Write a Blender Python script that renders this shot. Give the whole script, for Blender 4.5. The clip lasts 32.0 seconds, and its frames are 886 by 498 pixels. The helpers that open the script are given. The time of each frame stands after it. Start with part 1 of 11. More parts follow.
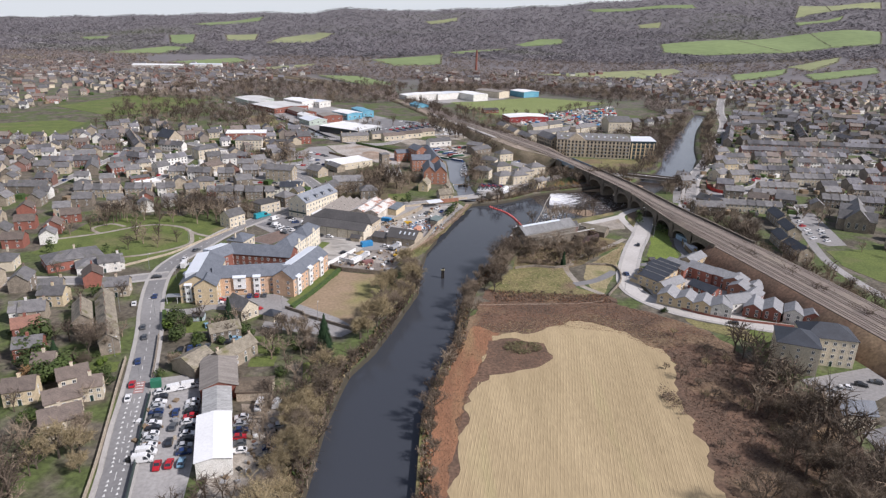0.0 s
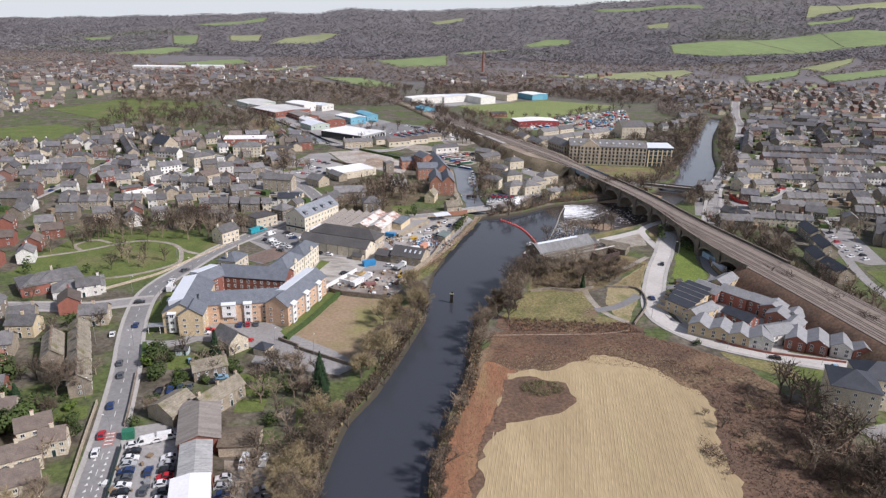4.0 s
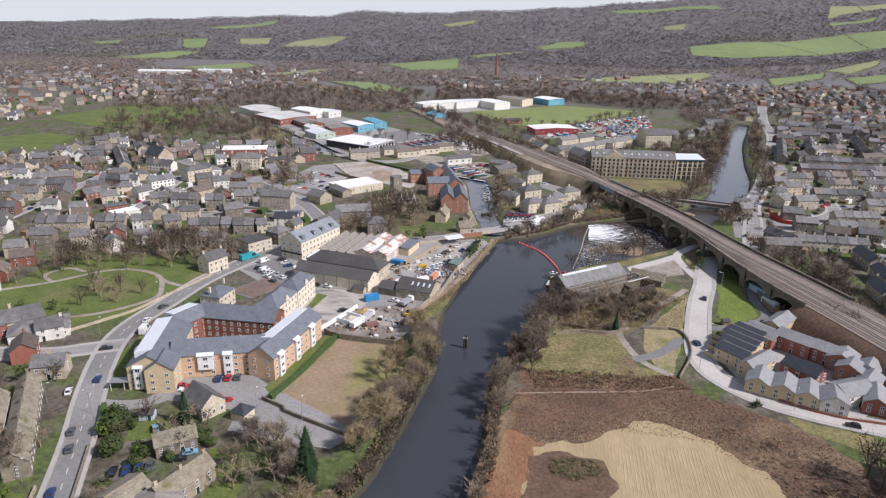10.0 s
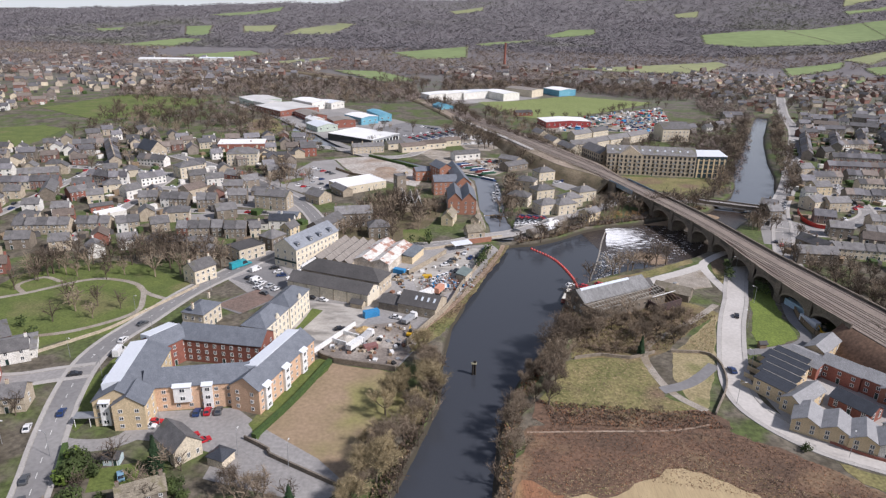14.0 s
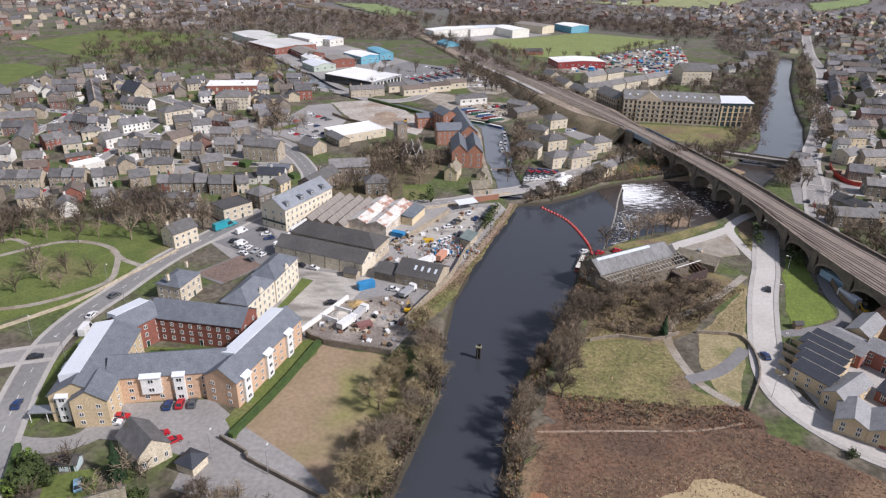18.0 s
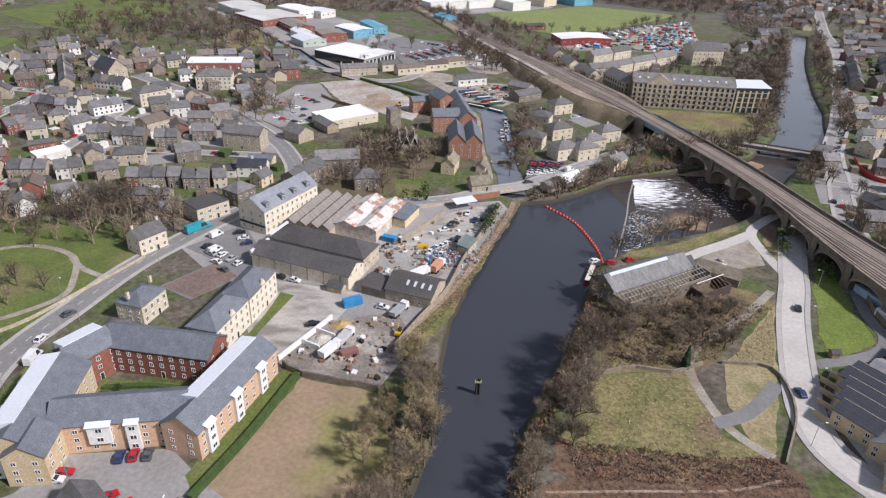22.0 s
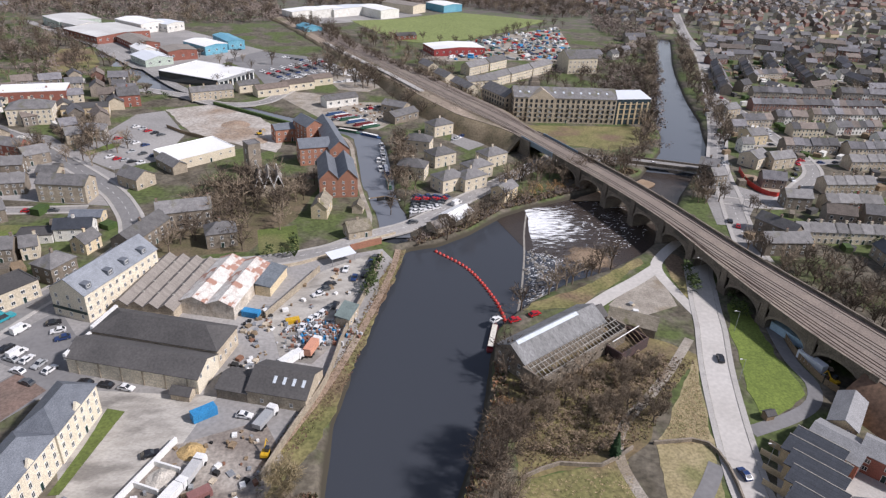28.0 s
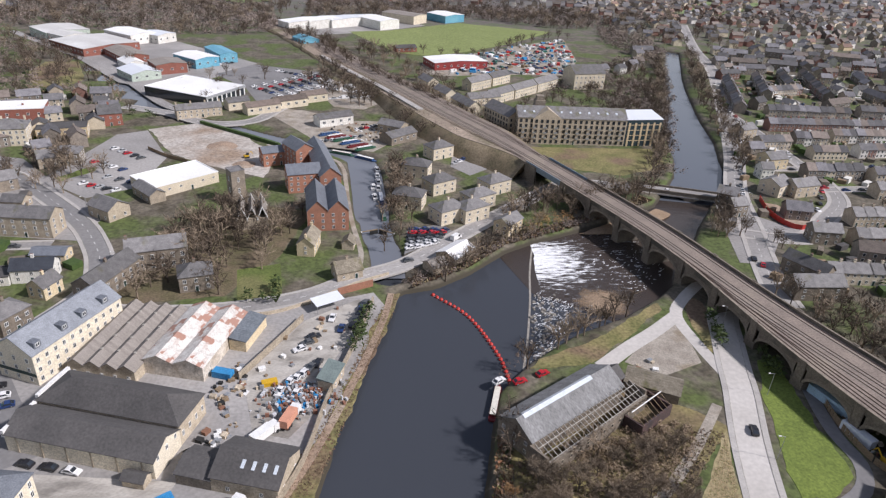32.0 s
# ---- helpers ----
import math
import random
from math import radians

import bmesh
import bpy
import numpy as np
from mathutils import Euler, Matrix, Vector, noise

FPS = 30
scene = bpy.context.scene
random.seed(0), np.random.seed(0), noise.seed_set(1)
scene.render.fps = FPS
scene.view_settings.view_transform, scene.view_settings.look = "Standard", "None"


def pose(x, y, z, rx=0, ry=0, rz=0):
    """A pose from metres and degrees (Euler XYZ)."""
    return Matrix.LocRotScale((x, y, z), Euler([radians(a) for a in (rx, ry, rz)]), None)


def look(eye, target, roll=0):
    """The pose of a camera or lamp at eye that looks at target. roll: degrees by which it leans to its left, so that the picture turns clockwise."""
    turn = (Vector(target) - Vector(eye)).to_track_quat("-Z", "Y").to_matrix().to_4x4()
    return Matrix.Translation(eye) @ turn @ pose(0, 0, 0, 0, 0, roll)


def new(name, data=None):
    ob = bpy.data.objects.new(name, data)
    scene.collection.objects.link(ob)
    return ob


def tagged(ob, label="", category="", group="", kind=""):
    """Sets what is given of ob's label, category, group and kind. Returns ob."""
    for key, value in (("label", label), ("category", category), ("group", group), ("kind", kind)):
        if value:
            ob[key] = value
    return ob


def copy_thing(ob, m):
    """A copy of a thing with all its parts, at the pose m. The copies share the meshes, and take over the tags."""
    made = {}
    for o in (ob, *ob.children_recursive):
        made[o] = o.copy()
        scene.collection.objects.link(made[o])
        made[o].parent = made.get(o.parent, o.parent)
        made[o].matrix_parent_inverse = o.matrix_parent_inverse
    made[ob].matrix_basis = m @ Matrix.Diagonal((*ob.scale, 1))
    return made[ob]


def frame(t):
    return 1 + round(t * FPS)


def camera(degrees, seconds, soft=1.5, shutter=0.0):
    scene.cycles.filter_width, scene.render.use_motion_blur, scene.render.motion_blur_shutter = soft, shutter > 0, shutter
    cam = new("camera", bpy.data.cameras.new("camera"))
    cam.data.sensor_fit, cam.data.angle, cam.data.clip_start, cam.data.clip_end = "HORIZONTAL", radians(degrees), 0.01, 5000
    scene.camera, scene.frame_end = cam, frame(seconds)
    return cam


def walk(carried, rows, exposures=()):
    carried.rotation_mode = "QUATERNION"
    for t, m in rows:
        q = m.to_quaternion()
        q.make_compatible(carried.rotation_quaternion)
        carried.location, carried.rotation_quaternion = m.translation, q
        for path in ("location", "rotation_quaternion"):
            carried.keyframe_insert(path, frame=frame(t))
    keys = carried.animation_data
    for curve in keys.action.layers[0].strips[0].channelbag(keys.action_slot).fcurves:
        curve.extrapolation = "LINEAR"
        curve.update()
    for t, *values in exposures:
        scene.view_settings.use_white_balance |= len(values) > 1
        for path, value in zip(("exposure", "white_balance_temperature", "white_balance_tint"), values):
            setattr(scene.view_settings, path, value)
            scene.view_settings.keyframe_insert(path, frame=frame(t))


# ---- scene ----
cam = camera(67.6, 32.0, soft=1.3)
PATH = [
    (0, (3.611, -7.315, 120.095), (3.616, -5.432, 119.421), 1.6),
    (1, (3.125, 0.077, 120.177), (3.126, 1.96, 119.501), 1.7),
    (2, (2.502, 7.074, 120.196), (2.501, 8.957, 119.52), 1.7),
    (3, (1.994, 13.745, 120.309), (1.989, 15.627, 119.633), 1.7),
    (3.5, (1.726, 17.122, 120.22), (1.719, 19.005, 119.545), 1.6),
    (5.5, (1.498, 30.848, 120.208), (1.48, 32.732, 119.535), 1.4),
    (6, (1.566, 34.208, 120.245), (1.544, 36.091, 119.573), 1.3),
    (7, (1.64, 40.656, 119.848), (1.612, 42.541, 119.181), 1.2),
    (8, (1.553, 47.472, 119.735), (1.519, 49.357, 119.069), 1.2),
    (9, (0.849, 54.523, 119.932), (0.812, 56.408, 119.264), 1.4),
    (10, (0.732, 61.05, 119.952), (0.687, 62.934, 119.283), 1.3),
    (11, (0.348, 67.652, 119.996), (0.299, 69.536, 119.327), 1.4),
    (12, (-0.193, 74.785, 120.001), (-0.245, 76.669, 119.33), 1.4),
    (13, (-0.291, 81.607, 119.94), (-0.349, 83.489, 119.266), 1.5),
    (13.5, (-0.413, 85.019, 119.91), (-0.473, 86.896, 119.224), 1.4),
    (14, (-0.418, 88.617, 119.908), (-0.48, 90.488, 119.206), 1.4),
    (14.5, (-0.571, 92.187, 119.799), (-0.633, 94.05, 119.075), 1.4),
    (16.5, (-0.62, 106.029, 119.842), (-0.686, 107.856, 119.032), 1.5),
    (17, (-0.636, 109.577, 119.856), (-0.702, 111.395, 119.024), 1.6),
    (18, (-0.827, 116.531, 119.924), (-0.895, 118.329, 119.049), 1.7),
    (19, (-1.541, 123.548, 120.292), (-1.607, 125.323, 119.373), 2.0),
    (19.5, (-2.137, 127.229, 120.568), (-2.2, 128.992, 119.626), 2.1),
    (20, (-2.365, 130.786, 120.853), (-2.429, 132.546, 119.904), 2.2),
    (20.5, (-2.283, 134.343, 120.937), (-2.348, 136.102, 119.987), 2.3),
    (21, (-2.368, 138.068, 121.04), (-2.434, 139.827, 120.089), 2.4),
    (21.5, (-2.449, 141.795, 121.072), (-2.516, 143.552, 120.12), 2.4),
    (22, (-2.43, 145.5, 121.072), (-2.48, 147.258, 120.119), 2.4),
    (22.5, (-2.418, 149.052, 121.154), (-2.428, 150.812, 120.204), 2.5),
    (23, (-2.384, 152.742, 121.283), (-2.392, 154.502, 120.332), 2.6),
    (23.5, (-2.097, 156.385, 121.43), (-2.057, 158.144, 120.48), 2.6),
    (24, (-2.017, 159.685, 121.582), (-1.905, 161.444, 120.635), 2.7),
    (24.5, (-2.069, 163.653, 121.608), (-1.906, 165.408, 120.663), 2.8),
    (25, (-1.897, 167.414, 121.641), (-1.701, 169.166, 120.696), 2.9),
    (25.5, (-1.689, 170.999, 121.633), (-1.463, 172.748, 120.691), 2.9),
    (27.5, (-0.162, 185.063, 120.95), (0.129, 186.808, 120.017), 3.1),
    (28, (0.396, 188.762, 120.958), (0.686, 190.507, 120.025), 3.2),
    (29, (1.279, 195.467, 121.162), (1.569, 197.213, 120.23), 3.3),
    (30, (2.445, 202.012, 121.17), (2.734, 203.76, 120.242), 3.2),
    (31, (3.751, 208.649, 121.288), (4.039, 210.398, 120.363), 3.3),
    (32, (5.311, 215.157, 121.8), (5.597, 216.911, 120.882), 3.4),
]
walk(cam, [(t, look(eye, aim, roll)) for t, eye, aim, roll in PATH])

# ---- light: thin bright overcast ----
world = bpy.data.worlds.new("overcast_sky")
scene.world = world
world.use_nodes = True
wn, wl = world.node_tree.nodes, world.node_tree.links
SUN_EL, SUN_ROT = radians(42), radians(114)
sky = wn.new("ShaderNodeTexSky")
sky.sky_type = "NISHITA"
sky.sun_disc = False
sky.sun_elevation, sky.sun_rotation = SUN_EL, SUN_ROT
sky.dust_density, sky.air_density = 3.0, 1.2
veil = wn.new("ShaderNodeMix")
veil.data_type = "RGBA"
veil.inputs[0].default_value = 0.74
# the cloud veil is whitest towards the horizon
sky_dir, sky_sep, sky_ramp, cloud = wn.new("ShaderNodeTexCoord"), wn.new("ShaderNodeSeparateXYZ"), wn.new("ShaderNodeMapRange"), wn.new("ShaderNodeMix")
cloud.data_type = "RGBA"
sky_ramp.inputs[1].default_value, sky_ramp.inputs[2].default_value = -0.05, 0.6
sky_ramp.interpolation_type = "SMOOTHSTEP"
cloud.inputs[6].default_value, cloud.inputs[7].default_value = (14.2, 14.9, 16.2, 1), (3.5, 4.0, 5.9, 1)
wl.new(sky_dir.outputs["Generated"], sky_sep.inputs[0])
wl.new(sky_sep.outputs[2], sky_ramp.inputs[0])
wl.new(sky_ramp.outputs[0], cloud.inputs[0])
wl.new(cloud.outputs[2], veil.inputs[7])
wl.new(sky.outputs[0], veil.inputs[6])
back = wn["Background"]
back.inputs[1].default_value = 0.068
wl.new(veil.outputs[2], back.inputs[0])

sun_data = bpy.data.lights.new("sun", "SUN")
sun_data.energy, sun_data.angle, sun_data.color = 5.0, radians(4), (1.0, 0.95, 0.985)
sun = new("sun", sun_data)
# a hazy sun from the right of the camera's way
sun_dir = Vector((math.sin(SUN_ROT) * math.cos(SUN_EL), math.cos(SUN_ROT) * math.cos(SUN_EL), math.sin(SUN_EL)))
sun.matrix_world = look(sun_dir * 400, (0, 0, 0))


# ---- materials ----
def mat(name, a, b=None, scale=0.6, fine=6.0, rough=0.85, metal=0.0, bump=0.25, c=None, vary=0.0, spec=0.4, stretch=None, detail=5.0, cpos=0.6, grain=0.3, islands=False):
    """Two-scale mottled surface from colour a to b, with patches of c; vary shifts the value from object to object."""
    m = bpy.data.materials.new(name)
    m.use_nodes = True
    n, l = m.node_tree.nodes, m.node_tree.links
    p = n["Principled BSDF"]
    p.inputs["Roughness"].default_value, p.inputs["Metallic"].default_value = rough, metal
    p.inputs["Specular IOR Level"].default_value = spec
    b = b or tuple(v * 0.7 for v in a)
    tc = n.new("ShaderNodeTexCoord")
    vec = tc.outputs["Object"]
    if stretch:
        mp = n.new("ShaderNodeMapping")
        mp.inputs["Scale"].default_value = stretch[:3]
        if len(stretch) > 3:
            mp.inputs["Rotation"].default_value[2] = radians(stretch[3])
        l.new(vec, mp.inputs["Vector"])
        vec = mp.outputs[0]
    big, small = n.new("ShaderNodeTexNoise"), n.new("ShaderNodeTexNoise")
    for t, s in ((big, scale), (small, fine)):
        t.inputs["Scale"].default_value, t.inputs["Detail"].default_value = s, detail
        l.new(vec, t.inputs["Vector"])
    ramp = n.new("ShaderNodeMapRange")
    ramp.inputs[1].default_value, ramp.inputs[2].default_value = 0.32, 0.68
    l.new(big.outputs[0], ramp.inputs[0])
    mix = n.new("ShaderNodeMix")
    mix.data_type = "RGBA"
    mix.inputs[6].default_value, mix.inputs[7].default_value = (*a, 1), (*b, 1)
    l.new(ramp.outputs[0], mix.inputs[0])
    col = mix.outputs[2]
    if c:
        patch = n.new("ShaderNodeTexNoise")
        patch.inputs["Scale"].default_value, patch.inputs["Detail"].default_value = scale * 0.37, 6.0
        l.new(vec, patch.inputs["Vector"])
        pr = n.new("ShaderNodeMapRange")
        pr.inputs[1].default_value, pr.inputs[2].default_value = cpos - 0.06, cpos + 0.06
        l.new(patch.outputs[0], pr.inputs[0])
        mc = n.new("ShaderNodeMix")
        mc.data_type = "RGBA"
        mc.inputs[7].default_value = (*c, 1)
        l.new(pr.outputs[0], mc.inputs[0])
        l.new(col, mc.inputs[6])
        col = mc.outputs[2]
    fr = n.new("ShaderNodeMapRange")
    fr.inputs[1].default_value, fr.inputs[2].default_value, fr.inputs[3].default_value, fr.inputs[4].default_value = 0.3, 0.7, 1 - grain, 1 + grain
    l.new(small.outputs[0], fr.inputs[0])
    hs = n.new("ShaderNodeHueSaturation")
    l.new(col, hs.inputs["Color"])
    if vary:
        oi = n.new("ShaderNodeObjectInfo")
        vr = n.new("ShaderNodeMapRange")
        vr.inputs[3].default_value, vr.inputs[4].default_value = 1 - vary, 1 + vary
        l.new(oi.outputs["Random"], vr.inputs[0])
        if islands:
            l.new(n.new("ShaderNodeNewGeometry").outputs["Random Per Island"], vr.inputs[0])
        mul = n.new("ShaderNodeMath")
        mul.operation = "MULTIPLY"
        l.new(vr.outputs[0], mul.inputs[0])
        l.new(fr.outputs[0], mul.inputs[1])
        l.new(mul.outputs[0], hs.inputs["Value"])
    else:
        l.new(fr.outputs[0], hs.inputs["Value"])
    l.new(hs.outputs[0], p.inputs["Base Color"])
    if bump:
        bp = n.new("ShaderNodeBump")
        bp.inputs["Strength"].default_value, bp.inputs["Distance"].default_value = bump, 0.08
        l.new(small.outputs[0], bp.inputs["Height"])
        l.new(bp.outputs[0], p.inputs["Normal"])
    return m


def plain(name, a, rough=0.5, metal=0.0, vary=0.0, spec=0.5):
    return mat(name, a, tuple(v * 0.85 for v in a), 0.8, 9.0, rough, metal, 0.05, vary=vary, spec=spec)


def courses(m, height, width, depth=0.35, dark=0.72, angle=False):
    """Lays coursed joints (stone, brick, slate) over a material's colour and relief."""
    n, l = m.node_tree.nodes, m.node_tree.links
    p = n["Principled BSDF"]
    old = p.inputs["Base Color"].links[0].from_socket
    tc = n.new("ShaderNodeTexCoord")
    sep = n.new("ShaderNodeSeparateXYZ")
    l.new(tc.outputs["Object"], sep.inputs[0])
    add = n.new("ShaderNodeMath")
    l.new(sep.outputs[0], add.inputs[0])
    l.new(sep.outputs[1], add.inputs[1])
    com = n.new("ShaderNodeCombineXYZ")
    l.new(add.outputs[0], com.inputs[0])
    l.new(sep.outputs[2], com.inputs[1])
    br = n.new("ShaderNodeTexBrick")
    br.inputs["Scale"].default_value = 1.0
    br.inputs["Brick Width"].default_value, br.inputs["Row Height"].default_value = width, height
    br.inputs["Mortar Size"].default_value = height * 0.07
    br.inputs["Color1"].default_value, br.inputs["Color2"].default_value = (1.0, 1.0, 1.0, 1), (0.9, 0.9, 0.9, 1)
    br.inputs["Mortar"].default_value = (dark, dark, dark, 1)
    l.new(com.outputs[0], br.inputs["Vector"])
    mx = n.new("ShaderNodeMix")
    mx.data_type, mx.blend_type = "RGBA", "MULTIPLY"
    mx.inputs[0].default_value = 1.0
    l.new(old, mx.inputs[6])
    l.new(br.outputs[0], mx.inputs[7])
    l.new(mx.outputs[2], p.inputs["Base Color"])
    return m


STONE = courses(mat("sandstone", (0.49, 0.42, 0.32), (0.35, 0.295, 0.225), 0.5, 3.0, 0.9, vary=0.22), 0.28, 0.6)
STONE_DARK = courses(mat("sooty_sandstone", (0.28, 0.235, 0.185), (0.175, 0.15, 0.12), 0.5, 3.0, 0.9, vary=0.2), 0.28, 0.6)
STONE_CREAM = courses(mat("cream_sandstone", (0.66, 0.585, 0.455), (0.56, 0.49, 0.375), 0.35, 3.0, 0.9, vary=0.08), 0.25, 0.5, dark=0.85)
BUFF = courses(mat("buff_brick", (0.6, 0.48, 0.31), (0.54, 0.425, 0.27), 0.3, 5.0, 0.88, vary=0.05), 0.15, 0.45, dark=0.88)
PINKBRICK = courses(mat("salmon_brick", (0.62, 0.42, 0.285), (0.55, 0.365, 0.245), 0.3, 5.0, 0.88, vary=0.05), 0.15, 0.45, dark=0.88)
REDBRICK = courses(mat("red_brick", (0.3, 0.115, 0.085), (0.235, 0.095, 0.07), 0.4, 5.0, 0.88, vary=0.15), 0.15, 0.45, dark=0.9)
ORANGEBRICK = courses(mat("orange_red_brick", (0.4, 0.19, 0.125), (0.32, 0.155, 0.105), 0.4, 5.0, 0.88, vary=0.1), 0.15, 0.45, dark=0.9)
RENDER = mat("white_render", (0.72, 0.71, 0.67), (0.6, 0.58, 0.53), 0.3, 3.0, 0.85, vary=0.08)
CREAMREND = mat("cream_render", (0.62, 0.52, 0.35), (0.55, 0.45, 0.3), 0.3, 3.0, 0.85, vary=0.08)
SLATE = courses(mat("grey_slate", (0.195, 0.188, 0.186), (0.125, 0.121, 0.121), 0.5, 4.0, 0.65, vary=0.32, c=(0.12, 0.115, 0.08), cpos=0.62), 0.3, 0.5, dark=0.8)
SLATE_BLUE = courses(mat("blue_grey_slate", (0.165, 0.18, 0.205), (0.125, 0.137, 0.158), 0.4, 4.0, 0.6, vary=0.08), 0.3, 0.5, dark=0.85)
SLATE_PALE = courses(mat("pale_estate_slate", (0.3, 0.3, 0.305), (0.24, 0.24, 0.245), 0.4, 4.0, 0.6, vary=0.1), 0.3, 0.5, dark=0.88)
SLATE_BLACK = courses(mat("black_slate", (0.055, 0.062, 0.075), (0.04, 0.044, 0.054), 0.4, 4.0, 0.55), 0.3, 0.5)
STONESLATE = courses(mat("mossy_stone_slates", (0.3, 0.265, 0.205), (0.19, 0.165, 0.125), 0.5, 3.0, 0.9, vary=0.15, c=(0.14, 0.13, 0.06), cpos=0.6), 0.4, 0.7)
TILE_BROWN = courses(mat("brown_concrete_tile", (0.185, 0.148, 0.125), (0.13, 0.105, 0.09), 0.5, 4.0, 0.85, vary=0.25), 0.3, 0.35)
TILE_RED = courses(mat("red_clay_tile", (0.27, 0.14, 0.1), (0.2, 0.105, 0.08), 0.5, 4.0, 0.85, vary=0.2), 0.3, 0.35)
FELT = mat("black_roof_felt", (0.07, 0.067, 0.066), (0.095, 0.09, 0.088), 0.12, 1.6, 0.85, vary=0.1, c=(0.1, 0.094, 0.088), cpos=0.64, grain=0.2)
ASBESTOS = mat("weathered_cement_sheet", (0.27, 0.245, 0.22), (0.2, 0.178, 0.158), 0.2, 3.0, 0.9, stretch=(4, 0.4, 1))
METALROOF = mat("pale_standing_seam", (0.68, 0.71, 0.75), (0.63, 0.66, 0.7), 0.12, 1.5, 0.45, 0.0, 0.02, grain=0.05)
WHITEROOF = mat("white_membrane", (0.82, 0.82, 0.81), (0.74, 0.74, 0.73), 0.08, 1.5, 0.6, 0.0, 0.02, c=(0.66, 0.66, 0.64), cpos=0.64, grain=0.06)
TEALMETAL = mat("blue_cladding", (0.1, 0.3, 0.42), (0.16, 0.38, 0.48), 0.1, 1.5, 0.5)
REDMETAL = mat("dark_red_cladding", (0.3, 0.05, 0.05), (0.24, 0.04, 0.04), 0.1, 1.5, 0.5)
PALEROOF = mat("dusty_sheet_roof", (0.58, 0.575, 0.555), (0.5, 0.49, 0.47), 0.05, 0.8, 0.7, c=(0.66, 0.66, 0.64), cpos=0.6, grain=0.08)
GREENCORR = mat("green_corrugated", (0.16, 0.2, 0.19), (0.12, 0.15, 0.145), 0.3, 3.0, 0.6)
WHITEPAINT = plain("white_paint", (0.78, 0.78, 0.76), 0.5)
DARKTRIM = plain("dark_green_fascia", (0.015, 0.04, 0.035), 0.5)
GLASS = plain("dark_window_glass", (0.03, 0.036, 0.045), 0.08, 0.0, 0.0, 0.8)
SKYLIGHT = plain("pale_skylight", (0.6, 0.65, 0.7), 0.2)
TARMAC = mat("worn_tarmac", (0.3, 0.288, 0.278), (0.235, 0.225, 0.216), 0.05, 0.9, 0.9, c=(0.345, 0.33, 0.315), cpos=0.58, grain=0.16, bump=0.05)
ROADTAR = mat("main_road_tarmac", (0.225, 0.22, 0.217), (0.185, 0.18, 0.178), 0.04, 0.8, 0.9, c=(0.27, 0.262, 0.255), cpos=0.6, grain=0.12, bump=0.05)
TARMAC_DARK = mat("dark_tarmac", (0.21, 0.205, 0.205), (0.17, 0.166, 0.166), 0.08, 0.8, 0.9, c=(0.26, 0.25, 0.24), cpos=0.62, grain=0.1, bump=0.05)
YARDCONCRETE = mat("stained_yard_concrete", (0.45, 0.425, 0.385), (0.33, 0.308, 0.275), 0.3, 2.2, 0.9, c=(0.21, 0.195, 0.175), cpos=0.57, grain=0.15, bump=0.05, stretch=(0.5, 1.0, 1.0, -62))
CONCRETE = mat("pale_concrete", (0.52, 0.495, 0.465), (0.44, 0.415, 0.385), 0.05, 0.8, 0.9, c=(0.36, 0.335, 0.305), cpos=0.62, grain=0.1, bump=0.05)
PAVING = mat("pavement_slabs", (0.43, 0.41, 0.385), (0.35, 0.33, 0.31), 0.2, 2.0, 0.9, grain=0.12)
KERB = mat("kerb_stone", (0.4, 0.38, 0.34), None, 0.5, 3.0, 0.9)
LANEPAINT = plain("road_paint", (0.7, 0.7, 0.67), 0.7)
GRAVEL = mat("pale_gravel", (0.37, 0.335, 0.285), (0.25, 0.22, 0.185), 0.25, 2.5, 0.95, c=(0.24, 0.2, 0.15), cpos=0.58)
DIRT = mat("bare_dirt", (0.33, 0.245, 0.18), (0.26, 0.19, 0.14), 0.12, 1.5, 0.95, c=(0.35, 0.29, 0.23), cpos=0.6)
LAWN = mat("mown_lawn", (0.125, 0.155, 0.04), (0.09, 0.118, 0.031), 0.12, 1.5, 0.95, c=(0.15, 0.148, 0.06), cpos=0.6)
MEADOW = mat("rough_meadow", (0.235, 0.2, 0.092), (0.135, 0.135, 0.05), 0.1, 1.0, 0.95, c=(0.17, 0.118, 0.078), cpos=0.56, grain=0.38)
PASTURE = mat("trampled_pasture", (0.31, 0.225, 0.15), (0.25, 0.19, 0.115), 0.07, 0.8, 0.95, c=(0.24, 0.22, 0.09), cpos=0.57, grain=0.15)
STRAW = mat("straw_stubble", (0.405, 0.315, 0.185), (0.335, 0.258, 0.148), 0.05, 0.8, 0.95, stretch=(3.0, 0.35, 1, -9), c=(0.36, 0.31, 0.16), cpos=0.62, grain=0.14)
RUST_GRASS = mat("rust_brown_grass", (0.31, 0.155, 0.085), (0.215, 0.11, 0.062), 0.08, 0.9, 0.95, stretch=(2.5, 0.5, 1, -9), c=(0.28, 0.18, 0.095), cpos=0.6, grain=0.22)
BRACKEN = mat("dead_bracken", (0.165, 0.1, 0.066), (0.1, 0.066, 0.046), 0.09, 0.9, 0.95, c=(0.235, 0.165, 0.1), cpos=0.6, grain=0.35)
HEDGE = mat("clipped_hedge", (0.06, 0.1, 0.025), (0.04, 0.07, 0.02), 0.6, 5.0, 0.9, bump=0.8)
BALLAST = mat("rail_ballast", (0.25, 0.205, 0.172), (0.185, 0.152, 0.13), 0.15, 2.0, 0.95, c=(0.25, 0.21, 0.17), cpos=0.6)
RAILSTEEL = plain("rail_steel", (0.16, 0.11, 0.085), 0.5, 0.4)
